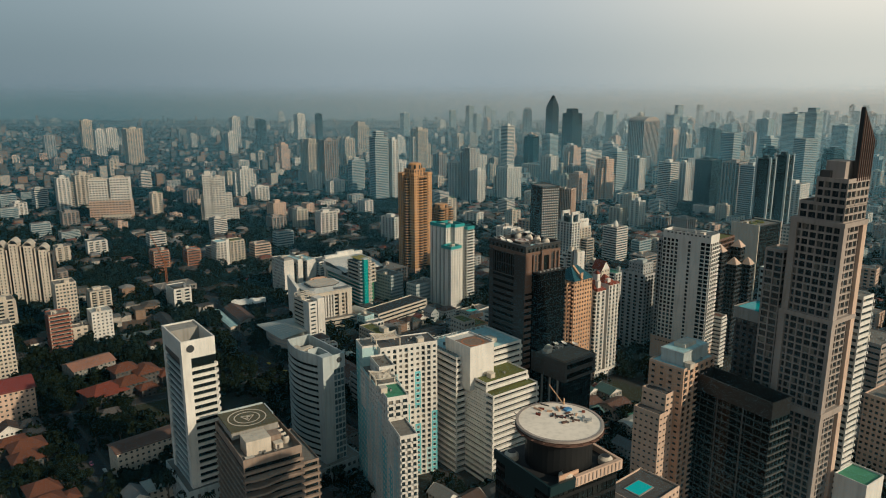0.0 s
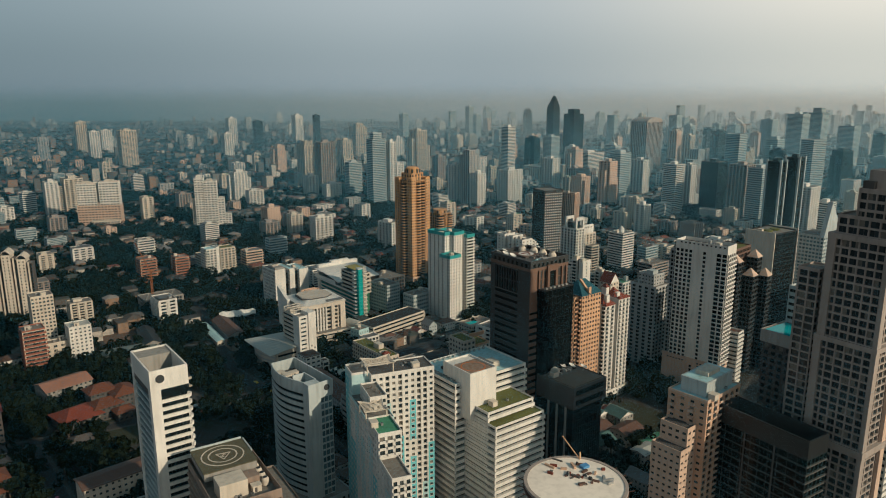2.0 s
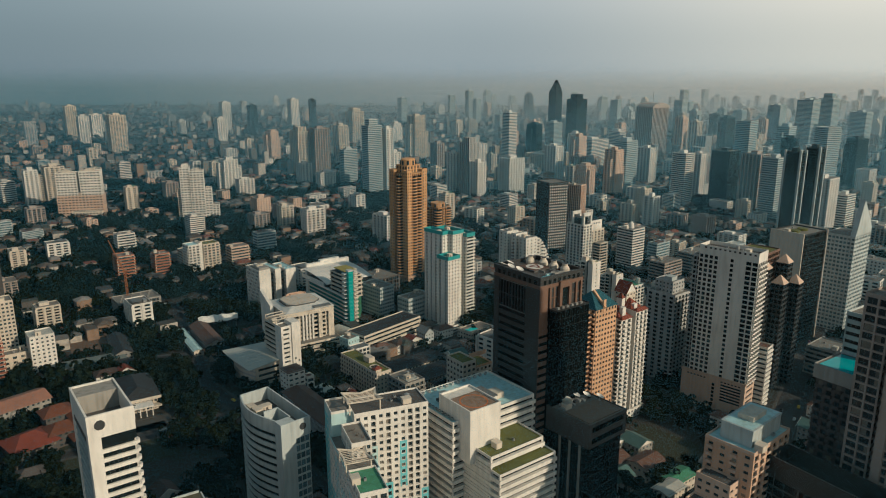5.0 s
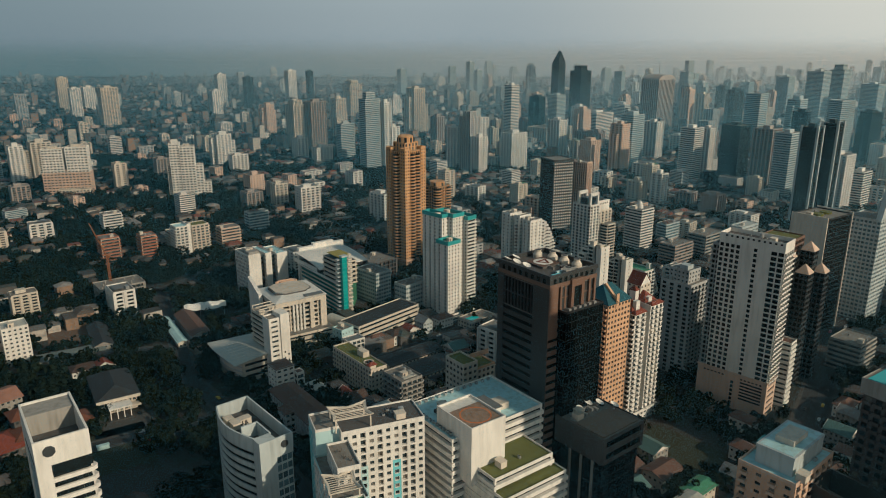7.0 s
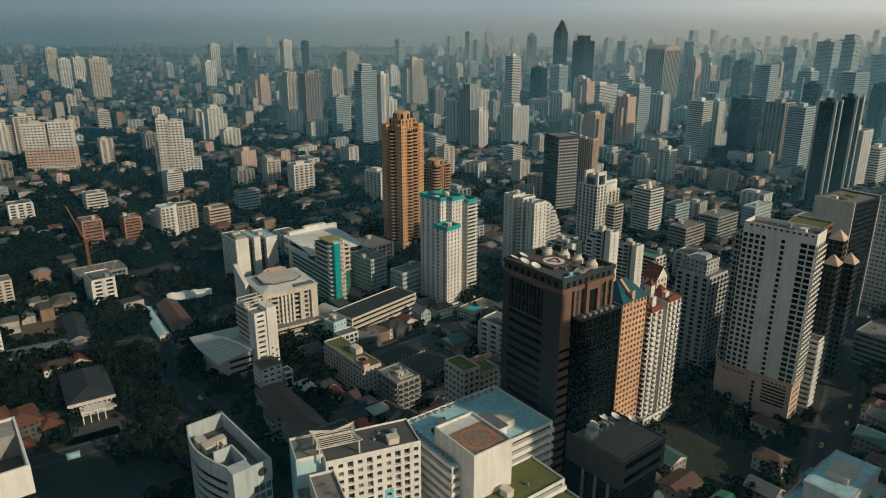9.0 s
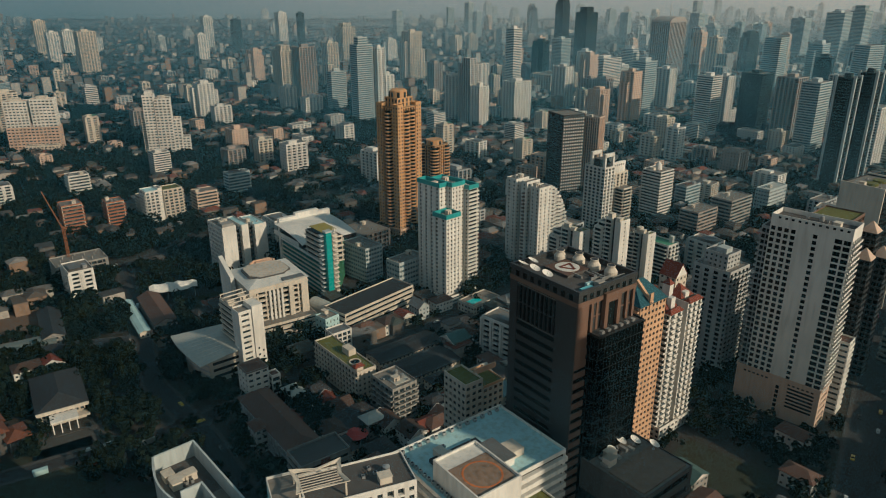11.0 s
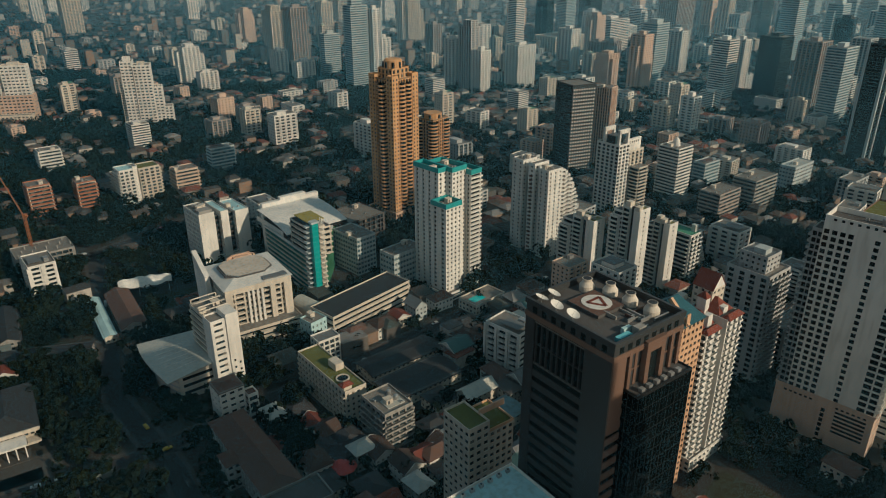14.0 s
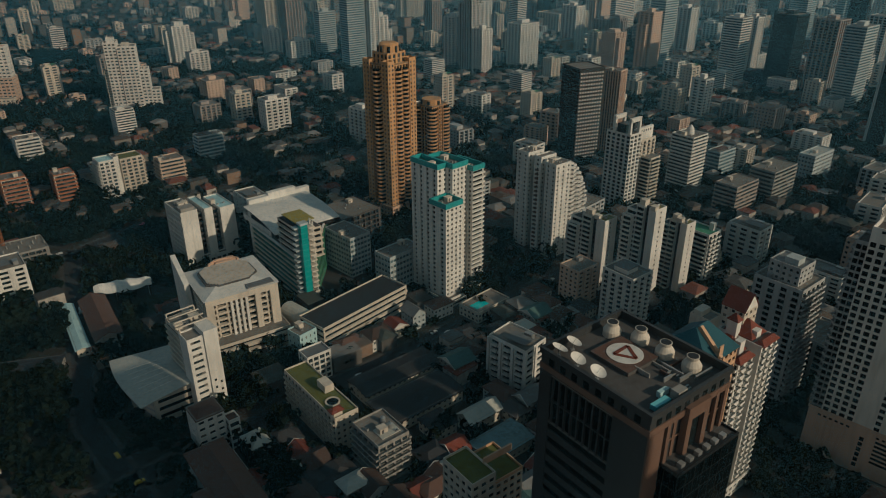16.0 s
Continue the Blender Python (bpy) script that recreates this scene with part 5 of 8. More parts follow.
boxy(o, "roof_screen", 8, 84.5, 0, 52.5, 88, 38.4, WHITE), boxy(o, "screen_cap", 22, 84.3, 38.4, 42, 88.2, 40.4, WHITE)

# ---- white institute with grey louvred roof ----
T = 35
o = thing("institute_building", "white institute with faceted white roof and grey louvres", "institute", -125, 576, T)
taken(-125, 576, T, 0, -6, 40, 40)
IN = S(5.6, 0.82, 0.5, 2.9, 2.2, (0.4, 0.8, 0.9, 1))
block(o, 0.5, 2, 37, 35, 11, 31.5, 3.4, (IN, PUNCH, PUNCH, PUNCH2), wall=OFFWHITE, glass=DKGLASS, parapet=0)
block(o, -2, -7, 42, 44, 0, 11, 3.66, (S(900, 0.95, 1.5, 2.9, 1.0, None, (0.9, 0.0, 1.4)),) * 4, wall=OFFWHITE, glass=DKGLASS, parapet=0.9)
boxy(o, "facade_frame", 0, 0, 11, 4, 2, 35, OFFWHITE), boxy(o, "facade_frame", 33.5, 0, 11, 38, 2, 35, OFFWHITE), boxy(o, "facade_frame", 4, 0, 31.4, 33.5, 2, 35, OFFWHITE), boxy(o, "facade_frame", 25.5, 0.2, 11, 28.5, 2, 31.4, OFFWHITE)
boxy(o, "roof_base", 0.4, 2, 31.5, 37.6, 37, 35, OFFWHITE)
for k in range(4):
    boxy(o, "facade_fin", 12.5 + 2.6 * k, 0.4, 11, 13.8 + 2.6 * k, 2, 31.4, WHITE)
s = Shape()
s.prism([(-0.8, -0.8), (38.8, -0.8), (38.8, 38), (-0.8, 38)], 0, 2.6, 0, [(9, 9), (28, 9), (28, 31), (9, 31)])
part("faceted_roof", s.data("faceted_roof", plain("white_metal_roof", (0.6, 0.59, 0.56), 0.5, 0.25)), o, (0, 0, 35), 0, "white faceted metal roof")
OCT = [(4.5, 12), (10, 7.5), (26, 7.5), (32, 13), (32, 24), (26, 31), (10, 31), (4.5, 27)]
s = Shape()
s.prism(OCT, 0, 1.0)
part("louvre_base", s.data("louvre_base", DARKCON), o, (0, 0, 36.9))
for k in range(20):
    y = 8.3 + 1.13 * k
    cut = max(0.0, (12.5 - y) * 1.1, (y - 26) * 1.1)
    s = Shape()
    s.mesh8([(5.5 + cut, y, 0), (31 - cut, y, 0), (31 - cut, y + 0.75, 0.7), (5.5 + cut, y + 0.75, 0.7), (5.5 + cut, y, 0.12), (31 - cut, y, 0.12), (31 - cut, y + 0.75, 0.82), (5.5 + cut, y + 0.75, 0.82)])
    part("roof_louvre", s.data("roof_louvre", CONCRETE), o, (0, 0, 37.9))
s = Shape()
for k in range(14):
    a, b = math.pi * k / 14, math.pi * (k + 1) / 14
    p = [(7.5 * math.cos(a), 3.5 * math.sin(a)), (8.4 * math.cos(a), 4.2 * math.sin(a)), (8.4 * math.cos(b), 4.2 * math.sin(b)), (7.5 * math.cos(b), 3.5 * math.sin(b))]
    s.mesh8([(*q, 0) for q in p] + [(*q, 2.6) for q in p])
part("roof_screen", s.data("roof_screen", PEACH), o, (20, 30, 37), 0, "curved peach roof screen")
boxy(o, "plant_house", 16, 31, 36, 27, 36, 39, PEACH)
boxy(o, "roof_panel", 22, -0.3, 35.9, 36, 5, 36.4, GREYROOF, "blue-grey roof panel")
s = Shape()
s.mesh8([(-3.5, 20, 0), (-0.8, 20, 0), (-0.8, 44, 0), (-3.5, 44, 0), (-3.5, 24, 35), (-0.8, 24, 35), (-0.8, 46, 43), (-3.5, 46, 43)])
part("sail_wall", s.data("sail_wall", WHITE), o, (0, 0, 0), 0, "white pointed wing wall")

T = 42
o = thing("office_building", "white lift tower block with roof frame", "office building", -118, 532, T)
taken(-118, 532, T, 0, 0, 15, 24)
block(o, 0, 0, 7.5, 9, 0, 40, 3.4, (S(900, 0.6, 1.2, 2.6, 0.4), BLANK, BLANK, BLANK), wall=WHITE)
block(o, 0.4, 9, 13.5, 16, 0, 40, 3.4, (BLANK, S(900, 0.9, 1.2, 2.6, 0.4, None, (0.6, 0, 1.1)), PUNCH, S(900, 0.95, 1.2, 2.6, 0.4, None, (0.6, 0, 1.1))), wall=OFFWHITE, glass=DKGLASS)
boxy(o, "lift_shaft", 7.5, -1, 0, 13.8, 9, 43, WHITE)
for k in range(4):
    boxy(o, "roof_frame", 0.2, 8 + 5 * k, 43.5, 14, 8.5 + 5 * k, 44, OFFWHITE)
for k, (lx, ly) in enumerate(((0.4, 8), (13.5, 8), (0.4, 23), (13.5, 23))):
    boxy(o, "frame_post", lx, ly, 40, lx + 0.5, ly + 0.5, 44, OFFWHITE)
for k in range(3):
    boxy(o, "shaft_window", 9, -1.06, 8 + 4 * k, 10, -1, 9.2 + 4 * k, DKGLASS), boxy(o, "shaft_window", 11.6, -1.06, 6 + 4 * k, 12.6, -1, 7.2 + 4 * k, DKGLASS)
clutter(o, 1, 11, 10, 10, 40, rng, 8, False)

# ---- fan-roofed hall ----
T = 40
o = thing("assembly_hall", "white assembly hall under a curved fan-shaped metal roof", "hall", -138, 526, T)
taken(-138, 526, T, 0, -4, 28, 40)
arc = [(2 - 4.5 * math.sin(math.pi * k / 10), -2 + 38 * k / 10) for k in range(11)]
s = Shape()
s.prism(arc[::-1] + [(27, -2), (27, 36)], 0, 15)
part("hall_wall", s.data("hall_wall", OFFWHITE), o)
for k in range(3):
    part("louvre_band", sheet("louvre_band", lambda i, j: (arc[i][0] - 0.12, arc[i][1], 1.1 * j), 10, 1, (0.2, 0, 0), GREYW), o, (0, 0, 4 + 3.2 * k))
    boxy(o, "window_strip", 4, -2.1, 3 + 4 * k, 25, -1.98, 4.6 + 4 * k, DKGLASS)
n, m = 12, 8


def fan(i, j):
    t, q = i / n, j / m
    x0, x1 = -4.5 - 2.5 * math.sin(math.pi * t), 28.5
    return (x0 + (x1 - x0) * q, -6.5 + 46 * t * (1 - 0.26 * q) + 3 * q, 16.5 + 3.2 * math.sin(math.pi * (0.15 + 0.7 * t)) - 3 + 2.2 * q)


part("fan_roof", sheet("fan_roof", fan, n, m, (0, 0, 0.5), PALEROOF), o, label="pale curved metal roof with skylights")
for k in range(6):
    p, q = fan(2 + k * 1.2, 1.2), fan(2 + k * 1.2, 4.4)
    s = Shape()
    strut(s, (p[0], p[1], p[2] + 0.5), (q[0], q[1], q[2] + 0.5), 0.14)
    part("skylight", s.data("skylight", WHITE), o)

# ---- long white deck block, pale green annex and barrel hall ----
o = thing("parking_block", "long white banded block with dark flat roof", "building", -69, 584, 50)
taken(-69, 584, 50, 0, 0, 33, 20), taken(-69, 584, 50, 33, 0, 66, 20)
block(o, 0, 0, 62, 20, 0, 14, 3.5, (S(900, 0.97, 1.4, 3.0, 0.6, None, (0.4, 0, 1.3)),) * 4, wall=OFFWHITE, roof=SLATE, glass=DKGLASS)
o = tower("office_building", "small pale green office annex", "office building", -80, 577, 11, 10, 14, 3.5, (S(3, 0.3, 0.8, 2.4, 0.2),) * 4, wall=AQUA2, turn=50)
o = thing("barrel_hall", "low white barrel-vaulted hall", "hall", -78, 594, 50)
taken(-78, 594, 50, 0, 0, 10, 26)
part("vault", sheet("vault", lambda i, j: (5 - 5.5 * math.cos(math.pi * i / 10), 26 * j, 8 + 5 * math.sin(math.pi * i / 10)), 10, 1, (0, 0, 0.3), PALEROOF), o)
boxy(o, "hall_wall", 0, 0.3, 0, 10, 25.7, 9, OFFWHITE)
tower("office_building", "blue-grey office with angled wings", "office building", -66, 668, 16, 26, 26, 3.4, (S(2.6, 0.8, 0.8, 2.6, 0.4),) * 4, wall=PALEBLUE, glass=BLUEGLASS, turn=46)
tower("office_building", "blue-grey office with pale stair tower", "office building", -40, 650, 26, 14, 22, 3.4, (S(2.6, 0.8, 0.8, 2.6, 0.4),) * 4, wall=PALEBLUE, glass=BLUEGLASS, turn=46)
tower("concrete_frame", "unfinished dark concrete car park frame", "building", -78, 716, 34, 30, 18, 3.6, (S(5, 0.9, 0.4, 3.4, 2.0),) * 4, wall=DARKCON, turn=46)

# ---- cream and white apartments behind the brown tower ----
T = 40
o = thing("apartment_tower", "white apartment slab with dark slots and curved stepped end", "apartment tower", 62, 697, T)
taken(62, 697, T, 0, 0, 28, 36)
CA = S(4.6, 0.3, 0.7, 2.1, 0.4)
for y0, y1, h in ((0, 9.0, 64), (13, 19, 66), (24.5, 35, 66)):
    block(o, 0, y0, 14, y1 - y0, 0, h, 2.95, (CA, CA, CA, CA), wall=WHITE, glass=DKGLASS)
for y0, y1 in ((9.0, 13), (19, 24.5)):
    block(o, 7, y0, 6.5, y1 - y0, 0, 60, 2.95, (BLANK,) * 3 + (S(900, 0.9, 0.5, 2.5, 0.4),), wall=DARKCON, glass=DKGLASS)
for k in range(20):
    boxy(o, "brown_balcony", -0.9, 14.8, 1.2 + 2.95 * k, 0, 17.4, 2.2 + 2.95 * k, RUST)
for k in range(7):
    block(o, 14 + k * 2.6, 2, 2.6, 16, 0, 62 - k * k * 0.55, 2.95, (S(900, 1.0, 1.05, 2.6, 1.0, None, (0.9, 0, 1.1)), BANDS, BLANK, BLANK), wall=WHITE, glass=DKGLASS)
clutter(o, 1, 1, 10, 8, 64, rng, 4), clutter(o, 2, 26, 9, 7, 66, rng, 3)
BB = S(4.5, 0.45, 0.5, 2.2, 0.3, (1.4, 0.5, 0.95, 1))
SB = S(900, 0.92, 0.3, 2.6, 0.9, (1.2, 0.9, 1.0, 1))
OLIVE = plain("olive_waterproofing", (0.21, 0.2, 0.075), stain=0.55)
for x, y, w, d, h, hh, lab in ((86, 653, 11, 26, 45, 37, "white apartment tower with side balconies and green roof"), (111, 641, 10, 20, 57, 50, "white apartment tower with yellow-green roof"), (133, 651, 9, 18, 44, 0, "narrow white apartment tower with green roof")):
    o = thing("apartment_tower", lab, "apartment tower", x, y, T, group="white apartment towers")
    taken(x, y, T, 0, 0, w, d)
    block(o, 0, 0, w, d * 0.24, 0, h, 2.95, (S(w, 0.13, 0.8, 2.0, 0.4), BB, BLANK, BLANK), wall=WHITE, roof=OLIVE, glass=DKGLASS)
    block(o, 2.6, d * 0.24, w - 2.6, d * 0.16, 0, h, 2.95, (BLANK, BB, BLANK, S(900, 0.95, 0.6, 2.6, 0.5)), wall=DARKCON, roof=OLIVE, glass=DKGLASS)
    block(o, 0, d * 0.4, w, d * 0.26, 0, h, 2.95, (BLANK, BB, BLANK, SB), wall=WHITE, roof=OLIVE, glass=DKGLASS)
    block(o, 0.6, d * 0.66, w - 1.2, d * 0.34, 0, h - 4, 2.95, (BLANK, BB, BB, SB), wall=WHITE, roof=DARKCON, glass=DKGLASS)
    boxy(o, "stair_head", 1, d * 0.42, h, 5, d * 0.6, h + 4, OFFWHITE)
    if hh:
        block(o, -3, d * 0.7, 3, d * 0.3, 0, hh, 2.95, (BLANK, BLANK, BB, SB), wall=WHITE, glass=DKGLASS)
    clutter(o, 2, 1, w - 5, d * 0.3, h, rng, 3)
o = thing("apartment_tower", "cream apartment block with green roof and stepped terraces", "apartment tower", 153, 667, T)
taken(153, 667, T, 0, 0, 20, 34)
block(o, 0, 0, 13, 30, 0, 30, 2.95, (BALC, BALC2, BB, SB), wall=WHITE, roof=GREENROOF, glass=DKGLASS)
for k in range(4):
    block(o, 13 + 2.5 * k, 2, 2.5, 18, 0, 25 - 5 * k, 2.9, (BALC, BANDS, BANDS, BLANK), wall=OFFWHITE)
boxy(o, "stair_head", 2, 18, 30, 6, 23, 34.5, WHITE), boxy(o, "chimney", 9, 3, 30, 12, 6, 35, WHITE)
o = thing("apartment_building", "white low apartment block with grey roofs", "apartment building", 92, 602, T)
taken(92, 602, T, 0, 0, 18, 22)
block(o, 0, 0, 17, 20, 0, 34, 2.95, (BALC2, PUNCH, PUNCH, BALC2), wall=WHITE)
boxy(o, "roof_house", 3, 6, 34.3, 12, 15, 37, WHITE), boxy(o, "metal_roof", 2.6, 5.6, 37, 12.4, 15.4, 37.4, GREYROOF)
o = thing("water_tower_block", "cream twin-topped service tower", "tower", 112, 545, T)
taken(112, 545, T, 0, 0, 10, 10)
block(o, 0, 0, 9, 10, 0, 44, 3.0, (BLANK, PUNCH, PUNCH, BLANK), wall=OFFWHITE)
boxy(o, "roof_house", 1, 5, 44, 8, 9, 47, OFFWHITE)

# ---- twin-arched and dark towers ----
T = 41
o = thing("apartment_tower", "grey-white apartment tower with two white roof arches", "apartment tower", 128, 783, T)
taken(128, 783, T, 0, 0, 45, 22)
block(o, 0, 0, 14, 22, 0, 58, 3.0, (S(4.6, 0.7, 0.3, 2.5, 1.0),) * 4, wall=WHITE, glass=DKGLASS)
block(o, 14, 2, 22, 16, 0, 50, 3.0, (BALC2, BALC2, BALC2, BALC2), wall=OFFWHITE, glass=DKGLASS)
block(o, 18, -8, 12, 10, 0, 38, 3.0, (SB, BALC2, BALC2, SB), wall=OFFWHITE, glass=DKGLASS)
boxy(o, "roof_slab_wall", 14, 4, 50, 34, 6, 60, WHITE)
for k in range(6):
    boxy(o, "wall_slot", 16 + 2.8 * k, 3.9, 56.4, 17 + 2.8 * k, 4.02, 58.2, DKGLASS)
for ly in (1, 15):
    boxy(o, "arch_leg", 0.5, ly, 58, 2.5, ly + 2, 70, WHITE), boxy(o, "arch_leg", 11.5, ly, 58, 13.5, ly + 2, 70, WHITE), boxy(o, "arch_beam", 0.5, ly, 67.5, 13.5, ly + 2, 70.6, WHITE)
boxy(o, "dark_plant_room", 2, 6, 58, 12, 14, 65, DARKTEAL)
o = tower("apartment_tower", "white apartment tower with rounded stacked balconies", "apartment tower", 186, 816, 20, 20, 46, 2.9, (BANDS, BANDS, BANDS, BANDS), wall=WHITE)
s = Shape()
s.tube(0, 0, 3.4, 0, 5, 0, 2.6, n=14), s.tube(0, 0, 2.6, 5, 8, 0, 0.3, n=14)
part("roof_turret", s.data("roof_turret", WHITE), o, (10, 10, 46))
o = thing("office_tower", "dark tower dotted with small bright windows built as white panels", "office tower", 106, 892, 25)
taken(106, 892, 25, 0, 0, 26, 28)
block(o, 0, 0, 26, 28, 0, 84, 3.3, (BLANK, BLANK, BLANK, S(2.2, 0.8, 0.4, 3.0, 0.2)), wall=DARKMETAL, glass=DKGLASS)
# white boxes stand in for the bright windows that dot this face
for k in range(24):
    for j in range(9):
        boxy(o, "white_panel", 1.2 + 2.75 * j, -0.12, 4 + 3.3 * k, 2.6 + 2.75 * j, -0.02, 5.4 + 3.3 * k, WHITE)
tower("apartment_tower", "tan ribbed tower beside the dark one", "apartment tower", 146, 913, 14, 22, 78, 3.1, (S(2.4, 0.5, 0.3, 2.8, 0.4, None, None, (0.5, 0.5)),) * 4, wall=PINK, turn=55)

# ---- pointed brown blocks, black slab and pale office at the right ----
T = 45
o = thing("office_building", "brown stepped office with pyramid-capped corner towers", "office building", 212, 520, T)
taken(212, 520, T, 0, 0, 34, 34)
PKS = S(2.4, 0.8, 0.6, 2.9, 0.3)
block(o, 2, 18, 26, 20, 0, 92, 3.5, (PKS,) * 4, wall=BROWN2, glass=DKGLASS, roof=MOSS)
for lx, ly, h in ((0, 14, 84), (8, 6, 74), (18, 8, 86), (24, 2, 72), (30, 10, 64)):
    block(o, lx, ly, 8, 8, 0, h, 3.5, (PKS,) * 4, wall=BROWN, glass=DKGLASS, parapet=0)
    s = Shape()
    s.prism([(-0.3, -0.3), (8.3, -0.3), (8.3, 8.3), (-0.3, 8.3)], 0, 5.5, 0, [(3.9, 3.9), (4.1, 3.9), (4.1, 4.1), (3.9, 4.1)])
    part("pyramid_cap", s.data("pyramid_cap", PINK), o, (lx, ly, h))
o = tower("office_tower", "black slab tower with white edge walls", "office tower", 262, 610, 34, 26, 88, 3.5, (S(1.8, 0.95, 0.3, 3.3, 0.15), CURTAIN, CURTAIN, CURTAIN), wall=DARKMETAL, glass=DKGLASS, turn=36)
boxy(o, "edge_wall", -0.8, -0.8, 0, 0, 26, 90, OFFWHITE), boxy(o, "edge_wall", 34, -0.8, 0, 34.8, 26, 90, OFFWHITE)
for k in range(2):
    s = Shape()
    s.tube(0, 0, 4, 0, 1.6, 0, n=20)
    part("roof_drum", s.data("roof_drum", MOSS), o, (9 + 11 * k, 12, 88.4))
o = thing("office_tower", "pale office tower with a sail-shaped top", "office tower", 318, 640, 40)
taken(318, 640, 40, 0, 0, 30, 24)
block(o, 0, 0, 30, 24, 0, 80, 3.4, (S(3, 0.7, 0.8, 2.6, 0.3),) * 4, wall=PALEBLUE, glass=BLUEGLASS)
s = Shape()
s.mesh8([(0, 0, 0), (30, 0, 0), (30, 4, 0), (0, 4, 0), (10, 0, 30), (30, 0, 6), (30, 4, 6), (10, 4, 30)])
part("sail_wall", s.data("sail_wall", PALEBLUE), o, (0, 0, 80))
tower("office_building", "low banded concrete office block", "office building", 262, 545, 24, 20, 20, 3.3, (BANDS,) * 4, wall=CONCRETE, turn=40)
tower("apartment_building", "white school block with blue roof", "building", 300, 846, 34, 14, 21, 3.3, (PUNCH2,) * 4, wall=PALEBLUE, roof=PALEROOF)
tower("office_building", "brown banded office building", "office building", 208, 770, 30, 18, 22, 3.3, (BANDS,) * 4, wall=TAUPE)
tower("office_building", "grey stepped office building", "office building", 244, 792, 34, 20, 26, 3.3, (BANDS,) * 4, wall=CONCRETE)

# ---- mid-rise blocks of the near streets ----
o = thing("apartment_building", "long cream apartment block with mossy roof and roof pool", "apartment building", -51, 508, 40)
taken(-51, 508, 40, 0, 0, 12, 22), taken(-51, 508, 40, 0, 22, 12, 46)
block(o, 0, 0, 11.5, 45, 0, 18, 3.0, (PUNCH, PUNCH2, PUNCH, S(3.2, 0.6, 0.4, 2.3, 0.4, (0.9, 0.8, 0.9, 1))), wall=OFFWHITE, roof=MOSS, single=(3,))
hoop(o, "pool_kerb", 5.5, 11, 18.3, 2.6, 3.3, 0.5, OFFWHITE), disc(o, "pool_water", 5.5, 11, 18.3, 2.6, 0.15, DKGLASS)
boxy(o, "stair_head", 6, 18, 18.3, 10.5, 25, 22, OFFWHITE), hip(o, "stair_roof", -0.5, 1, 5, 4.5, 21, 1.5, REDROOF, "", 0.4, 0.3), boxy(o, "roof_house", 0.5, 1.3, 18.3, 4.6, 4.2, 21, OFFWHITE)
o = thing("apartment_building", "small white block with grey sheet roof", "building", -72, 556, 40)
taken(-72, 556, 40, 0, 0, 14, 10)
block(o, 0, 0, 13, 9, 0, 15, 3.2, (S(3.2, 0.8, 0.3, 2.7, 0.8),) * 4, wall=WHITE, roof=GREYROOF)
o = tower("apartment_building", "dark concrete apartment block with wrapped balconies", "apartment building", -31, 490, 15, 19, 19, 3.0, (S(3.6, 0.8, 0.2, 2.5, 0.8, (1.3, 0.95, 0.9, 1)),) * 4, wall=CONCRETE, bits=6)
boxy(o, "pale_roof", 4, 3, 19.3, 13, 10, 19.7, PALEROOF)
o = thing("apartment_building", "cream apartment block with planted terraces and orange parapet", "apartment building", 4, 428, 38)
taken(4, 428, 38, 0, 0, 20, 16)
block(o, 0, 0, 9, 14, 0, 60, 3.0, (PUNCH2, PUNCH2, PUNCH2, PUNCH2), wall=OFFWHITE, roof=MOSS, trim=OFFWHITE)
block(o, 9, 0, 11, 14, 0, 56, 3.0, (PUNCH2, PUNCH2, PUNCH2, BLANK), wall=OFFWHITE, roof=MOSS, trim=ORANGE)
boxy(o, "parapet_wall", 8.6, 5, 60, 19.8, 5.6, 62.4, PEACH)
o = thing("school_building", "long school building with rust-red hipped roof", "school", -72.5, 447.5, 39)
taken(-72.5, 447.5, 39, 0, 0, 15, 28), taken(-72.5, 447.5, 39, 0, 28, 15, 58)
block(o, 0, 0, 15, 58, 0, 13, 3.25, (PUNCH2, PUNCH2, PUNCH2, S(3.0, 0.6, 0.3, 3.0, 0.8)), wall=GREYW, parapet=0)
hip(o, "roof", 0, 0, 15, 58, 13, 4.2, RUST, "rust-red sheet roof", 1.0, 0.8)
block(o, -5.5, 26, 6, 9, 0, 13, 3.25, (PUNCH2,) * 4, wall=GREYW, parapet=0)
hip(o, "porch_roof", -5.5, 26, 1, 35, 13, 2.6, RUST, "", 0.6, 0.3)
o = thing("office_building", "white office block with rust-red roof", "building", -107.6, 504, 40)
taken(-107.6, 504, 40, 0, 0, 16, 12)
block(o, 0, 0, 12, 12, 0, 20, 3.3, (S(4, 0.6, 0.8, 2.2, 0.4),) * 4, wall=WHITE, parapet=0)
hip(o, "roof", 0, 0, 12, 12, 20, 1.6, RUST, "", 0.3, 0.3)
block(o, 12.5, -2, 5, 6, 0, 14, 3.3, (S(900, 0.8, 0.5, 2.8, 0.5),) * 4, wall=WHITE, roof=RUST)
o = thing("office_building", "low office with dark sunken roof and brick panels", "building", -63, 425.3, 37)
taken(-63, 425.3, 37, 0, 0, 22, 16)
block(o, 0, 0, 23, 14, 0, 22, 3.4, (S(900, 0.9, 1.2, 2.8, 0.4, None, (0.4, 0, 1.1)),) * 4, wall=CONCRETE, roof=DARKCON, parapet=1.4)
boxy(o, "brick_panel", 9, -0.5, 0, 13, 0, 23, REDROOF)
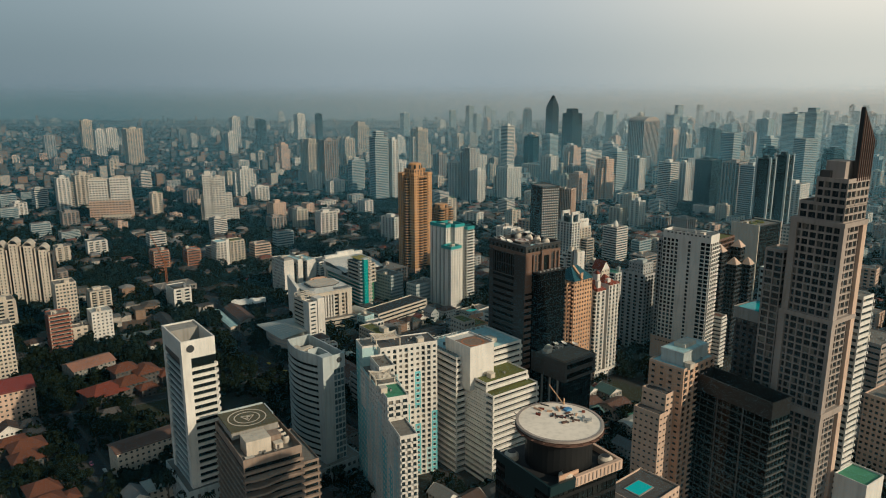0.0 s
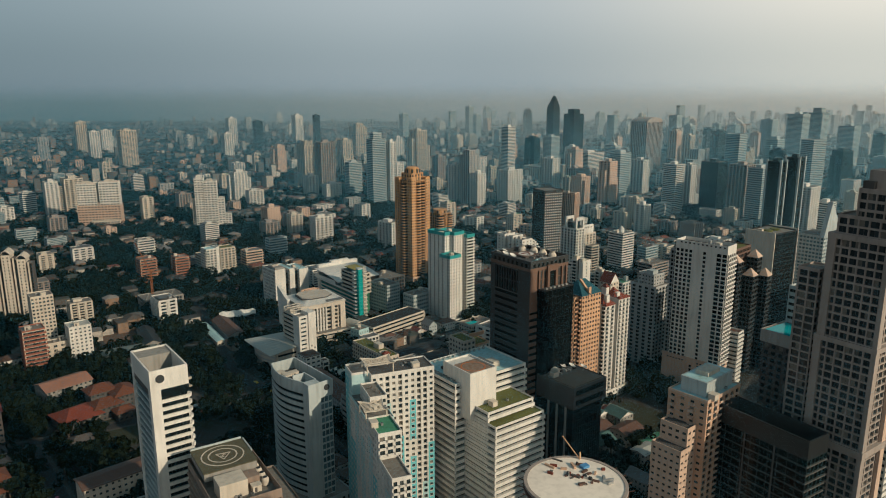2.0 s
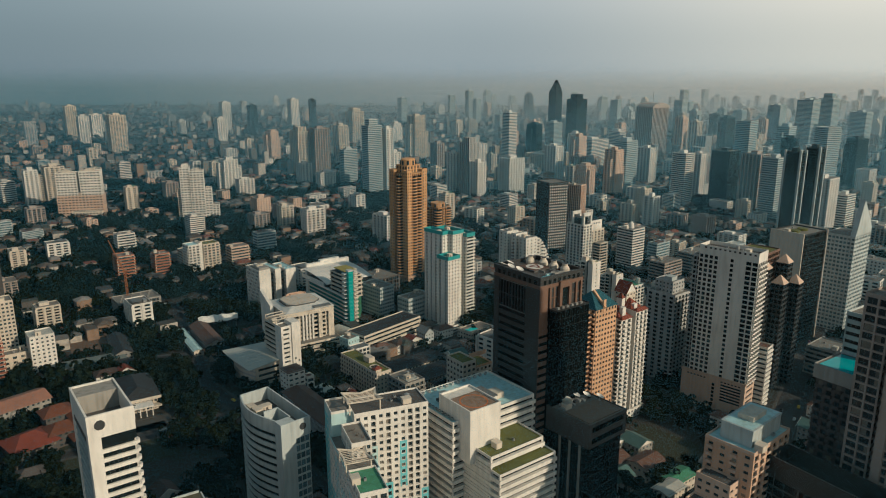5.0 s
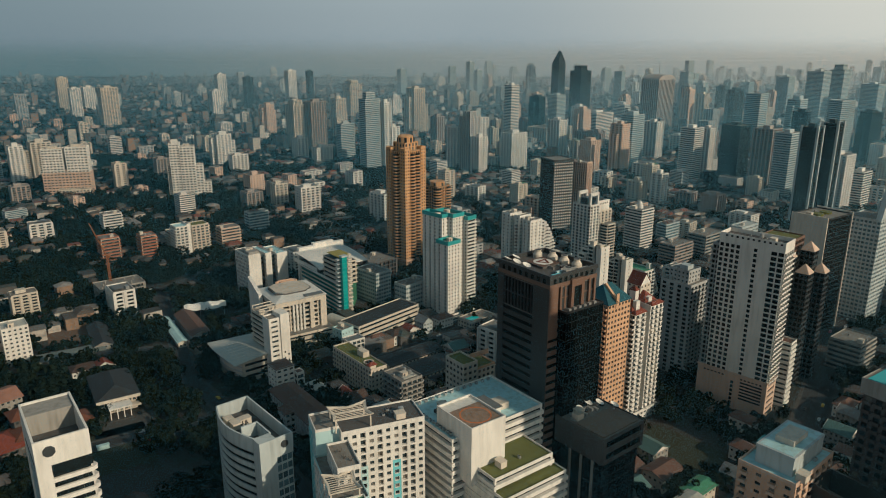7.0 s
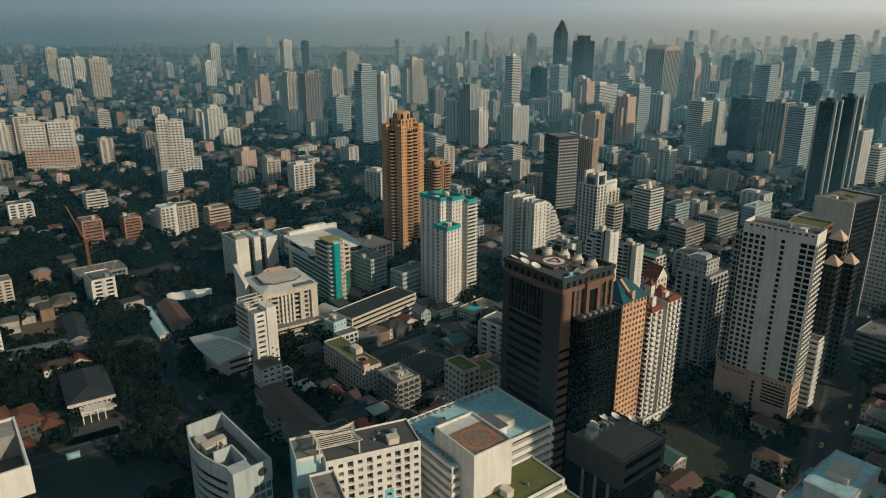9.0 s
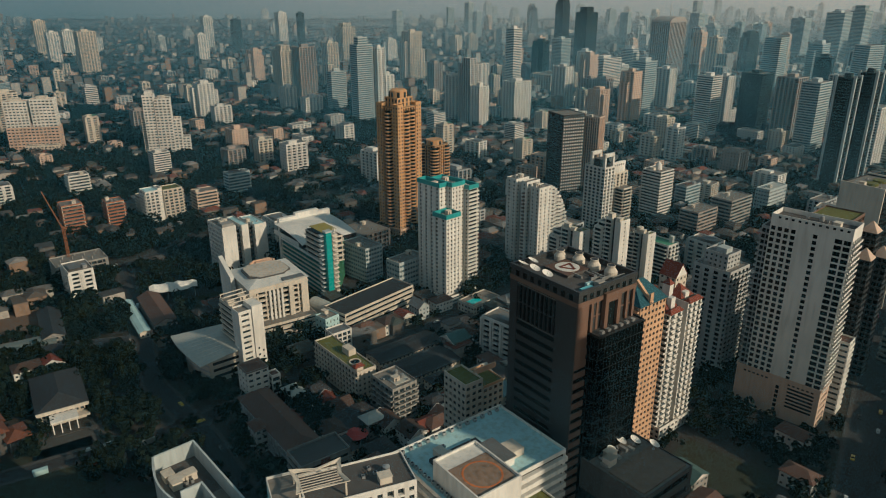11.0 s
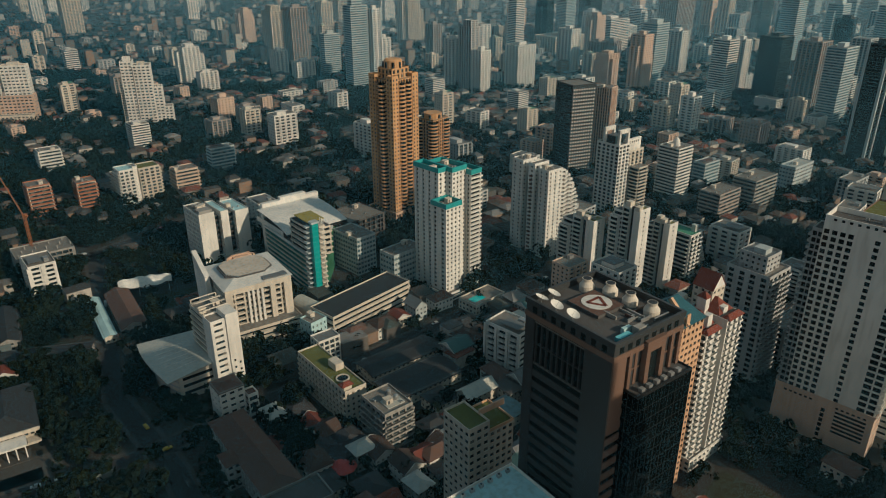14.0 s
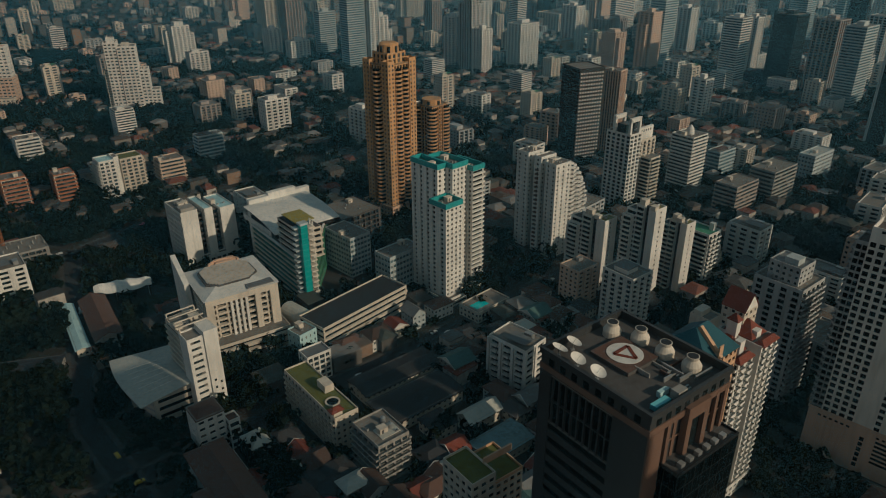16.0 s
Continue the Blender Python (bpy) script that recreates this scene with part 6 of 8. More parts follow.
for lx, ly, r in ((-48, 475, 6.3), (-53, 467, 4.4)):
    o = thing("red_canopy", "round bright red pavilion canopy", "canopy", lx, ly, 0)
    s = Shape()
    s.tube(0, 0, r, 0, 2.2, 0, r * 0.3, n=10)
    part("canopy_roof", s.data("canopy_roof", plain("bright_red_paint", (0.5, 0.06, 0.05), 0.6)), o, (0, 0, 5))
    s = Shape()
    for k in range(6):
        s.tube(r * 0.8 * math.cos(k * 1.05), r * 0.8 * math.sin(k * 1.05), 0.12, 0, 5, n=6)
    part("canopy_posts", s.data("canopy_posts", STEEL), o)

# ---- the western cluster ----
T = 40
o = thing("apartment_tower", "cream apartment complex with dark vertical bays", "apartment tower", -452, 640, 20)
taken(-452, 640, 20, 0, 0, 60, 26)
VB, VC = S(3.4, 0.36, 0.7, 2.2, 0.4), S(900, 0.8, 0.3, 2.8, 0.5)
for k in range(5):
    h = (52, 57, 60, 57, 52)[k]
    block(o, 12 * k, 1.5 * abs(k - 2), 6.8, 18, 0, h, 3.0, (VB, PUNCH, PUNCH, VB), wall=OFFWHITE)
    block(o, 12 * k + 6.8, 4, 5.2, 12, 0, h - 4, 3.0, (VC,) + (BLANK,) * 3, wall=DARKCON, glass=DKGLASS)
    boxy(o, "facade_pier", 12 * k + 8.4, 3.0, 0, 9.6 + 12 * k, 4.1, h - 2, OFFWHITE)
    part("curved_crown", sheet("curved_crown", lambda i, j: (-1 + 9 * i / 8, 1.5 * abs(k - 2) + 16 * j, 4.2 * math.sin(math.pi * i / 8)), 8, 1, (0, 0, 0.6), OFFWHITE), o, (12 * k, 0, h + 0.6))
boxy(o, "pool_water", 36, -16, 0.3, 56, -8, 0.5, WATER)
tower("apartment_tower", "cream apartment tower with square windows", "apartment tower", -334, 556, 16, 16, 47, 3.0, (PUNCH2,) * 4, wall=OFFWHITE)
tower("apartment_building", "red-brick banded apartment block", "apartment building", -318, 516, 15, 15, 33, 3.0, (S(900, 0.95, 1.0, 2.5, 0.6, None, (0.6, 0, 1.0)),) * 4, wall=OFFWHITE, trim=plain("red_brick", (0.3, 0.1, 0.06)))
tower("apartment_building", "white apartment block with blue roof", "apartment building", -300, 545, 16, 16, 26, 3.0, (PUNCH,) * 4, wall=WHITE, roof=PALEROOF)
tower("apartment_building", "low terraced concrete block", "apartment building", -318, 540, 26, 10, 14, 3.2, (BALC2,) * 4, wall=OFFWHITE)
tower("apartment_tower", "cream apartment slab at the western edge", "apartment tower", -333, 451, 24, 16, 44, 3.0, (PUNCH2,) * 4, wall=OFFWHITE)


def hall(label, x, y, turn, w, d, h, rise, roof, wall=OFFWHITE, kind_="hall"):
    """A long low building with a pitched roof."""
    o = thing(kind_, label, kind_.replace("_", " "), x, y, turn)
    taken(x, y, turn, 0, 0, w, d)
    block(o, 0, 0, w, d, 0, h, max(3, h / max(1, round(h / 3.4))), (PUNCH,) * 4, wall=wall, parapet=0)
    gable(o, "roof", 0, 0, w, d, h, rise, roof, 0.9, w >= d)
    s = Shape()
    if w >= d:
        for x0 in (0.02, w - 0.02):
            s.face([(x0, 0, 0), (x0, d, 0), (x0, d / 2, rise)])
    else:
        for y0 in (0.02, d - 0.02):
            s.face([(0, y0, 0), (w, y0, 0), (w / 2, y0, rise)])
    part("gable_wall", s.data("gable_wall", wall), o, (0, 0, h))
    return o


PEACHROOF = plain("faded_peach_roof", (0.3, 0.15, 0.105), stain=0.4)
DARKRED = plain("dark_red_roof", (0.19, 0.035, 0.03), stain=0.4)
hall("low building with faded peach pitched roof", -274, 466, 52, 30, 20, 9, 3.0, PEACHROOF, CONCRETE)
hall("building with dark red roof and cream louvred facade", -294, 396, 40, 30, 26, 20, 4, DARKRED, PINK)
hall("barrack with brown flat-pitched roof", -181.5, 338.5, 44, 36, 14, 16, 1.5, RUST, OFFWHITE)
hall("pale metal-roofed shed beside the barrack", -158, 318, 34, 24, 12, 6, 1.5, PALEROOF)
hall("long school hall with dark pitched roof", -188, 582, 35, 13, 50, 8, 3, RUST, CONCRETE)
hall("long shed with pale aqua roof", -197, 578, 35, 6, 54, 4.5, 1, AQUA2)
hall("long low arcade with dark roof", -243, 551, 15, 46, 12, 4.2, 1.2, SLATE, CONCRETE)
hall("long low shed with dark brown roof", -251, 566, 33, 12, 44, 6, 2.6, SLATE, CONCRETE)
hall("long low shed with pale green roof", -280, 541, 33, 44, 13, 4.6, 0.8, plain("grey_green_sheet", (0.14, 0.17, 0.165), stain=0.4), CONCRETE)
hall("market hall with dark sheet roof", -28, 520, 40, 40, 20, 6, 1.5, SLATE)
hall("market hall with dark sheet roof", -42, 540, 40, 44, 16, 6, 1.5, SLATE)
hall("shed with pale blue metal roof", 14, 498, 40, 24, 14, 6, 1.2, plain("faded_blue_sheet", (0.16, 0.24, 0.26), stain=0.6))
hall("house with cream curved roof", 6, 520, 40, 18, 9, 7, 3, PALEROOF)
hall("workshop with brown roof", 100, 415, 40, 16, 12, 8, 2, RUST)
hall("house with dull red roof", 84, 420, 40, 14, 12, 7, 2, RUST)
hall("shop row with green tarpaulin roof", 112, 402, 40, 16, 9, 8, 1, GREENROOF)
hall("shop row with pale sheet roof", 104, 390, 40, 14, 9, 9, 1, PALEROOF)
hall("narrow shed with cream sheet roof", -90, 488, 39, 6, 14, 6, 0.8, PALEROOF, CONCRETE)
hall("small house with red tiled roof", -80, 480, 39, 9, 10, 5, 2.2, REDROOF, OFFWHITE)


def villa(label, x, y, turn, wings, roof):
    """A rambling house: several low wings, each with its own hipped roof."""
    o = thing("villa", label, "house", x, y, turn)
    for x0, y0, w, d, h, rise in wings:
        taken(x, y, turn, x0, y0, x0 + w, y0 + d)
        block(o, x0, y0, w, d, 0, h, 3.2, (PUNCH,) * 4, wall=DARKCON, parapet=0, flat=False, joined=True)
        hip(o, "roof", x0, y0, x0 + w, y0 + d, h + 0.2, rise, roof, "", 1.6, 0.3)
    return o


BROWNTILE = plain("orange_brown_tiles", (0.125, 0.042, 0.02), stain=0.65)
villa("villa with red hipped roof between trees", -238, 424, 52, ((0, 0, 22, 22, 7, 5), (22, 5, 6, 9, 5, 2.5)), REDROOF)
villa("rambling villa with layered orange-brown roofs", -228, 441, 46, ((0, 0, 16, 13, 9, 4), (14, 4, 14, 16, 12, 4.5), (2, 14, 15, 12, 14, 4), (28, 0, 8, 12, 8, 3), (10, -9, 10, 9, 6, 2.5), (20, 20, 10, 9, 9, 3)), BROWNTILE)
villa("house row with orange-red hipped roofs", -239, 340, 44, ((0, 0, 14, 12, 8, 3.6), (2, 12, 16, 12, 9, 4), (-3, 24, 15, 12, 8, 3.5)), BROWNTILE)
villa("house row with orange-red hipped roofs", -203, 297, 44, ((0, 0, 14, 13, 8, 3.6), (2, 13, 13, 13, 9, 4), (14, 4, 7, 8, 6, 2)), BROWNTILE)

# ---- assembly house with its portico ----
o = thing("assembly_house", "dark-roofed assembly house with white portico and columns", "hall", -206, 481, 34)
taken(-206, 481, 34, 0, 0, 22, 40)
block(o, 1, 1.5, 20, 38, 0, 9, 4.5, (PUNCH2, PUNCH2, PUNCH, PUNCH2), wall=OFFWHITE, parapet=0, flat=False)
hip(o, "roof", 0, 0.6, 22, 40, 9.4, 5, SLATE, "black hipped roof", 1.2, 0.55)
boxy(o, "fascia", -1.0, -1.2, 8.2, 23, -0.5, 9.9, OFFWHITE, "cream fascia board")
boxy(o, "portico_slab", 4.5, -8.5, 6.6, 17, -0.6, 7.5, WHITE, "white porch slab"), boxy(o, "porch_wing", -1, -3.5, 3.6, 4.4, 1, 4.5, OFFWHITE), boxy(o, "porch_wing", 17.1, -3.5, 3.6, 22.5, 1, 4.5, OFFWHITE)
for k in range(4):
    boxy(o, "column", 5 + 3.6 * k, -8, 0.06, 5.5 + 3.6 * k, -7.5, 6.6, WHITE)
boxy(o, "steps", 4, -10, 0.06, 17.5, -1, 0.5, PAVING)
o = thing("shade_sail", "white fabric canopy over a sports court", "canopy", -200, 643, 22)
taken(-200, 643, 22, -14, -8, 14, 8)
fabric = sheet("fabric", lambda i, j: (-16 + 3.2 * i, (j / 4 - 0.5) * 16 * math.sin(math.pi * (0.12 + 0.076 * i)), 7 + 3.5 * math.sin(math.pi * j / 4) - 0.6 * math.cos(0.8 * math.pi * i)), 10, 4, (0, 0, 0.05), WHITE)
part("fabric", fabric, o)
for k in range(4):
    s = Shape()
    s.tube(0, 0, 0.15, 0, 7, n=6)
    part("mast", s.data("mast", STEEL), o, (-13 + 9 * k, -4.5, 0))

# ---- blocks in the wooded quarter ----
BR = S(900, 0.95, 0.95, 2.6, 0.7, None, (0.9, 0, 1.0))
BRICK = plain("orange_brick", (0.36, 0.14, 0.07))
for x, y, w, d, h, wl_, tr, lab in ((-345, 772, 17, 17, 25, OFFWHITE, BRICK, "brick-banded apartment block with curved balconies"), (-312, 786, 15, 15, 24, OFFWHITE, BRICK, "brick-banded apartment block with curved balconies"),
                                 (-398, 884, 20, 16, 22, WHITE, WHITE, "white apartment block with blank panels"), (-245, 826, 20, 16, 22, OFFWHITE, PINK, "cream apartment block with balconies"),
                                 (-300, 826, 40, 14, 18, BRICK, OFFWHITE, "low brick apartment block with red roofs")):
    tower("apartment_building", lab, "apartment building", x, y, w, d, h, 3.0, (BR, BR, PUNCH, BR), wall=wl_, trim=tr, bits=5)
o = thing("apartment_building", "white twin apartment block with blue roof and deep balconies", "apartment building", -282, 800, 42)
taken(-282, 800, 42, 0, 0, 36, 18)
block(o, 0, 0, 12, 16, 0, 30, 3.0, (BALC, BALC, PUNCH, BALC), wall=WHITE, roof=BLUEROOF)
block(o, 16, 0, 18, 16, 0, 29, 3.0, (BALC, BALC, PUNCH, BLANK), wall=OFFWHITE, roof=MOSS)
block(o, 12, 2, 4, 12, 0, 31, 3.0, (BLANK,) * 4, wall=WHITE)
o = thing("concrete_frame", "unfinished concrete building with orange crane", "building site", -292, 660, 40)
taken(-292, 660, 40, 0, 0, 40, 26)
block(o, 0, 0, 36, 24, 0, 13, 3.3, (S(4, 0.9, 0.3, 3.0, 2.0),) * 4, wall=CONCRETE)
for k in range(12):
    boxy(o, "column_stub", 2 + 3 * k, 3 + (k * 7) % 18, 13, 2.6 + 3 * k, 3.6 + (k * 7) % 18, 15.5, CONCRETE)
CRANE = plain("faded_orange_steel", (0.3, 0.12, 0.05), rough=0.6)
o = thing("tower_crane", "orange lattice tower crane at the building site", "crane", -296, 684, 0)
s = Shape()
for k in range(12):
    z = 3 * k
    for a, b in (((0, 0), (1.4, 0)), ((1.4, 0), (1.4, 1.4)), ((1.4, 1.4), (0, 1.4)), ((0, 1.4), (0, 0))):
        strut(s, (*a, z), (*b, z + 3), 0.09), strut(s, (*a, z), (*a, z + 3), 0.12)
part("mast", s.data("mast", CRANE), o)
s = Shape()
strut(s, (0.7, 0.7, 34), (-16, 10, 62), 0.28), strut(s, (0.7, 0.7, 36.2), (-16, 10, 62), 0.16), strut(s, (0.7, 0.7, 34), (5, -2, 37), 0.4)
part("jib", s.data("jib", CRANE), o)
boxy(o, "cab", 0, 0, 34, 2, 2, 37, CRANE)

# ---- small white gabled house by the lane ----
o = thing("house", "small white three-storey house with grey gabled roof", "house", -24, 606, 40)
taken(-24, 606, 40, 0, 0, 9, 11)
block(o, 0, 0, 8.5, 11, 0, 9, 3.0, (S(2.8, 0.45, 0.8, 2.1, 0.2),) * 4, wall=PALEBLUE, parapet=0, flat=False, joined=True)
gable(o, "roof", 0, 0, 8.5, 11, 9.2, 3.6, GREYROOF, 0.6, False)
s = Shape()
s.face([(0, 0.02, 0), (8.5, 0.02, 0), (4.25, 0.02, 3.6)]), s.face([(8.5, 10.98, 0), (0, 10.98, 0), (4.25, 10.98, 3.6)])
part("gable_wall", s.data("gable_wall", PALEBLUE), o, (0, 0, 9))

# ---- landmark towers of the middle distance ----
F0, F1 = S(4.0, 0.45, 0.9, 2.3, 0.3), S(6.6, 0.56, 0.8, 2.5, 0.7, None, None, (0.7, 1.6))
F2 = S(7.0, 0.6, 0.7, 2.4, 0.8, (1.3, 0.5, 1.0, 1), None, (0.8, 1.4))
F3, F4, F5 = S(5.4, 0.8, 0.4, 2.8, 0.9, None, None, (1.0, 1.6)), S(900, 0.98, 0.5, 3.0, 0.15), S(900, 0.96, 1.0, 2.8, 0.5, None, (0.5, 0.0, 0.9))
F6 = S(4.4, 0.46, 0.8, 2.2, 0.5)
FAR_STYLE = {
    "w": dict(wall=WHITE, glass=DKGLASS, specs=(F1, F0, F0, F2)), "c": dict(wall=OFFWHITE, glass=DKGLASS, specs=(F2, F0, F0, F1)), "b": dict(wall=TAUPE, specs=(F3, F0, F0, F3)),
    "d": dict(wall=DARKTEAL, glass=DKGLASS, specs=(F4,) * 4), "g": dict(wall=PALEBLUE, glass=BLUEGLASS, specs=(F5, F0, F0, F5)),
    "r": dict(wall=WHITE, specs=(BANDS,) * 4), "p": dict(wall=PINK, glass=DKGLASS, specs=(F6, F0, F0, F1)), "h": dict(wall=GREYW, glass=DKGLASS, specs=(F1, F0, F0, F3)),
}
WORDS = {"w": "white apartment tower with rows of square windows", "c": "cream apartment tower with small balconies", "b": "taupe ribbed apartment tower with flat roof", "d": "dark glass office tower with flat top",
         "g": "blue-grey glass office tower with flat roof", "r": "white banded tower with dark windows", "p": "pinkish apartment tower with punched windows", "h": "grey apartment tower with punched windows"}


def far_tower(style, x, y, w, h, shape=(1.0, 1.0), top=None, turn=A):
    k = w * 0.72
    kw = dict(FAR_STYLE[style])
    specs = kw.pop("specs")
    o = thing("office_tower" if style in "dg" else "apartment_tower", WORDS[style], "tower", x, y, turn, group="distant towers")
    a, b = k * shape[0], k * shape[1]
    taken(x, y, turn, 0, 0, a, b)
    block(o, 0, 0, a, b, 0, h, 3.2, specs, joined=True, **kw)
    m = kw["wall"]
    if top == "step":
        block(o, a * 0.18, b * 0.2, a * 0.6, b * 0.6, h, h * 1.09, 3.2, specs, joined=True, **kw)
    elif top == "point":
        s = Shape()
        s.mesh8([(0, 0, 0), (a, 0, 0), (a, b, 0), (0, b, 0), (a * 0.1, b * 0.1, h * 0.1), (a * 0.5, b * 0.2, h * 0.22), (a * 0.55, b * 0.6, h * 0.24), (a * 0.1, b * 0.6, h * 0.12)])
        part("pointed_crown", s.data("pointed_crown", kw.get("glass", m)), o, (0, 0, h))
    elif top == "arch":
        s = Shape()
        for j in range(10):
            t0, t1 = math.pi * j / 10, math.pi * (j + 1) / 10
            q = [(a / 2 - a / 2 * math.cos(t), h * 0.1 * math.sin(t)) for t in (t0, t1)]
            s.mesh8([(q[0][0], 0, 0), (q[1][0], 0, 0), (q[1][0], b, 0), (q[0][0], b, 0), (q[0][0], 0, q[0][1]), (q[1][0], 0, q[1][1]), (q[1][0], b, q[1][1]), (q[0][0], b, q[0][1])])
        part("arched_crown", s.data("arched_crown", m), o, (0, 0, h))
        boxy(o, "mast", a / 2 - 0.5, b / 2 - 0.5, h, a / 2 + 0.5, b / 2 + 0.5, h * 1.3, STEEL)
    elif top == "mast":
        boxy(o, "mast", a / 2 - 0.4, b / 2 - 0.4, h, a / 2 + 0.4, b / 2 + 0.4, h * 1.18, STEEL)
    elif top == "wing":
        block(o, a, b * 0.2, a * 0.45, b * 0.7, 0, h * 0.62, 3.2, specs, joined=True, **kw)
        block(o, -a * 0.3, b * 0.25, a * 0.3, b * 0.6, 0, h * 0.8, 3.2, specs, joined=True, **kw)
    elif top == "slab":
        boxy(o, "edge_wall", -0.9, -0.9, 0, 1.0, 1.6, h + 3, PALEBLUE), boxy(o, "edge_wall", a - 1, -0.9, 0, a + 0.9, 1.6, h + 3, PALEBLUE), boxy(o, "edge_wall", -0.9, b - 1.6, 0, 1.0, b + 0.6, h + 3, PALEBLUE)
    boxy(o, "plant_room", a * 0.3, b * 0.35, h, a * 0.7, b * 0.7, h + 5, m)
    return o


for row in (
    ("g", -153, 1303, 36, 118, (1.1, 0.8), "step"), ("w", -124, 1322, 22, 112, (0.9, 0.9), "slab"), ("w", -112, 1330, 22, 70), ("c", -318, 1500, 44, 92, (0.9, 1.1), "step"), ("b", -284, 1500, 42, 98, (1.1, 0.9)),
    ("w", -292, 1404, 30, 40), ("w", -248, 1357, 34, 30, (1.3, 0.7)), ("g", -212, 1406, 33, 66, (1.2, 0.7)), ("w", -8, 1306, 22, 72), ("h", 20, 1275, 40, 92, (0.8, 0.9), "step"),
    ("w", 34, 1258, 26, 62), ("r", 112, 1640, 34, 122, (0.9, 0.9), "mast"), ("w", 90, 1305, 46, 62, (1.1, 0.8)), ("p", 188, 1850, 26, 90), ("d", 292, 2250, 44, 150, (0.9, 0.9), "point"),
    ("d", 312, 1980, 56, 138, (1.0, 0.9), "step"), ("g", 238, 1860, 42, 86), ("r", 300, 1680, 66, 60, (1.2, 0.9)), ("c", 186, 1620, 110, 34, (1.2, 0.7)), ("b", 478, 1860, 84, 122, (1.1, 0.8), "arch"),
    ("w", 184, 1420, 36, 72, (0.8, 1.1), "slab"), ("p", 268, 1286, 32, 80, (0.9, 1.0), "wing"), ("d", 336, 1450, 42, 68), ("w", 358, 1412, 36, 70, (0.8, 1.1), "slab"), ("p", 576, 1930, 30, 96),
    ("c", 596, 1880, 32, 88), ("r", 362, 1214, 34, 82), ("w", 408, 1280, 28, 74, (0.9, 0.9), "slab"), ("b", 224, 1390, 32, 56), ("d", 430, 1212, 44, 86), ("b", 452, 1150, 40, 88), ("g", 450, 1086, 40, 90, (1.1, 0.8)),
    ("d", 404, 926, 24, 116, (0.8, 1.1), "slab"), ("d", 430, 934, 23, 120, (0.9, 1.1), "slab"), ("w", 486, 1010, 44, 72, (0.9, 1.0)), ("r", 520, 1026, 30, 48, (1.2, 0.8)), ("g", 914, 1960, 58, 138), ("g", 990, 2010, 58, 140, (1.0, 0.9), "step"),
    ("g", 1000, 2340, 56, 108), ("d", 696, 1790, 46, 66), ("c", 730, 1830, 36, 60), ("g", 1020, 1900, 56, 110), ("g", 946, 2500, 44, 84), ("h", 660, 2200, 40, 90, (1, 1), "mast"),
    ("w", -664, 1150, 26, 60), ("c", -655, 1190, 40, 60, (1, 1), "wing"), ("c", -900, 1920, 56, 98), ("w", -1120, 2180, 40, 80), ("w", -1184, 2380, 46, 72), ("c", -1266, 2380, 44, 100), ("w", -788, 2480, 40, 108), ("d", -696, 2480, 36, 98),
    ("w", -730, 2250, 40, 70), ("w", -640, 2840, 46, 106), ("d", -492, 2490, 26, 118), ("c", -292, 2070, 52, 100, (1, 1), "step"), ("c", -300, 1880, 40, 76), ("c", -104, 1820, 44, 104, (1, 1), "wing"), ("b", -44, 1600, 30, 60),
    ("g", -240, 3140, 42, 100), ("g", 46, 3150, 36, 130, (1, 1), "mast"), ("g", 78, 3150, 38, 96), ("w", 268, 1043, 22, 42), ("c", 242, 1052, 26, 30), ("p", -292, 1096, 30, 28),
):
    far_tower(*row)
# the broad white slabs in the west
o = thing("apartment_tower", "wide cream apartment slab with twin upper blocks", "apartment tower", -574, 1074, 14)
taken(-574, 1074, 14, 0, 0, 62, 22)
WS = S(4.6, 0.66, 1.1, 2.7, 0.9, None, (0.4, 0, 0.5))
block(o, 0, 0, 61, 20, 0, 34, 3.7, (WS, PUNCH, PUNCH, PUNCH), wall=PINK, glass=DKGLASS)
block(o, 1, 2, 27, 16, 34, 67, 3.7, (WS, PUNCH, PUNCH, PUNCH), wall=WHITE, roof=PINK, glass=DKGLASS), block(o, 32, 2, 28, 16, 34, 69, 3.7, (WS, PUNCH, PUNCH, PUNCH), wall=WHITE, roof=PINK, glass=DKGLASS)
block(o, 20, -9, 40, 9, 0, 12, 3.7, (WS, PUNCH, PUNCH, PUNCH), wall=OFFWHITE)
boxy(o, "plant_room", 8, 6, 67, 20, 14, 71, OFFWHITE), boxy(o, "plant_room", 40, 6, 69, 52, 14, 73, OFFWHITE), boxy(o, "plant_room", 26, 4, 34, 34, 10, 39, TAUPE)
o = thing("apartment_tower", "tall white apartment slab with lower wing and stepped roof", "apartment tower", -393, 1072, 16)
taken(-393, 1072, 16, 0, 0, 62, 24)
WX = S(4.6, 0.6, 0.9, 2.6, 0.8, (0.7, 0.7, 0.8, 1))
WN = S(2.6, 0.5, 0.5, 2.2, 0.4, None, (0.35, 0, 0.5))
block(o, 0, 0, 13, 20, 0, 76, 3.6, (WX, PUNCH, PUNCH, WN), wall=WHITE, glass=DKGLASS), block(o, 13, 1.5, 19, 18, 0, 71, 3.6, (WX, PUNCH, PUNCH, BLANK), wall=WHITE, glass=DKGLASS)
block(o, 32, 3, 9.5, 16, 0, 45, 3.6, (WX, WN, PUNCH, BLANK), wall=WHITE, glass=DKGLASS), block(o, 41.5, 4, 9, 14, 0, 21, 3.6, (WX, WN, PUNCH, BLANK), wall=WHITE, glass=DKGLASS)
block(o, -5, 5, 5, 13, 0, 44, 3.0, (WN, BLANK, PUNCH, WN), wall=OFFWHITE), block(o, 3, 5, 8, 9, 76, 80, 4.0, (BLANK,) * 4, wall=WHITE)
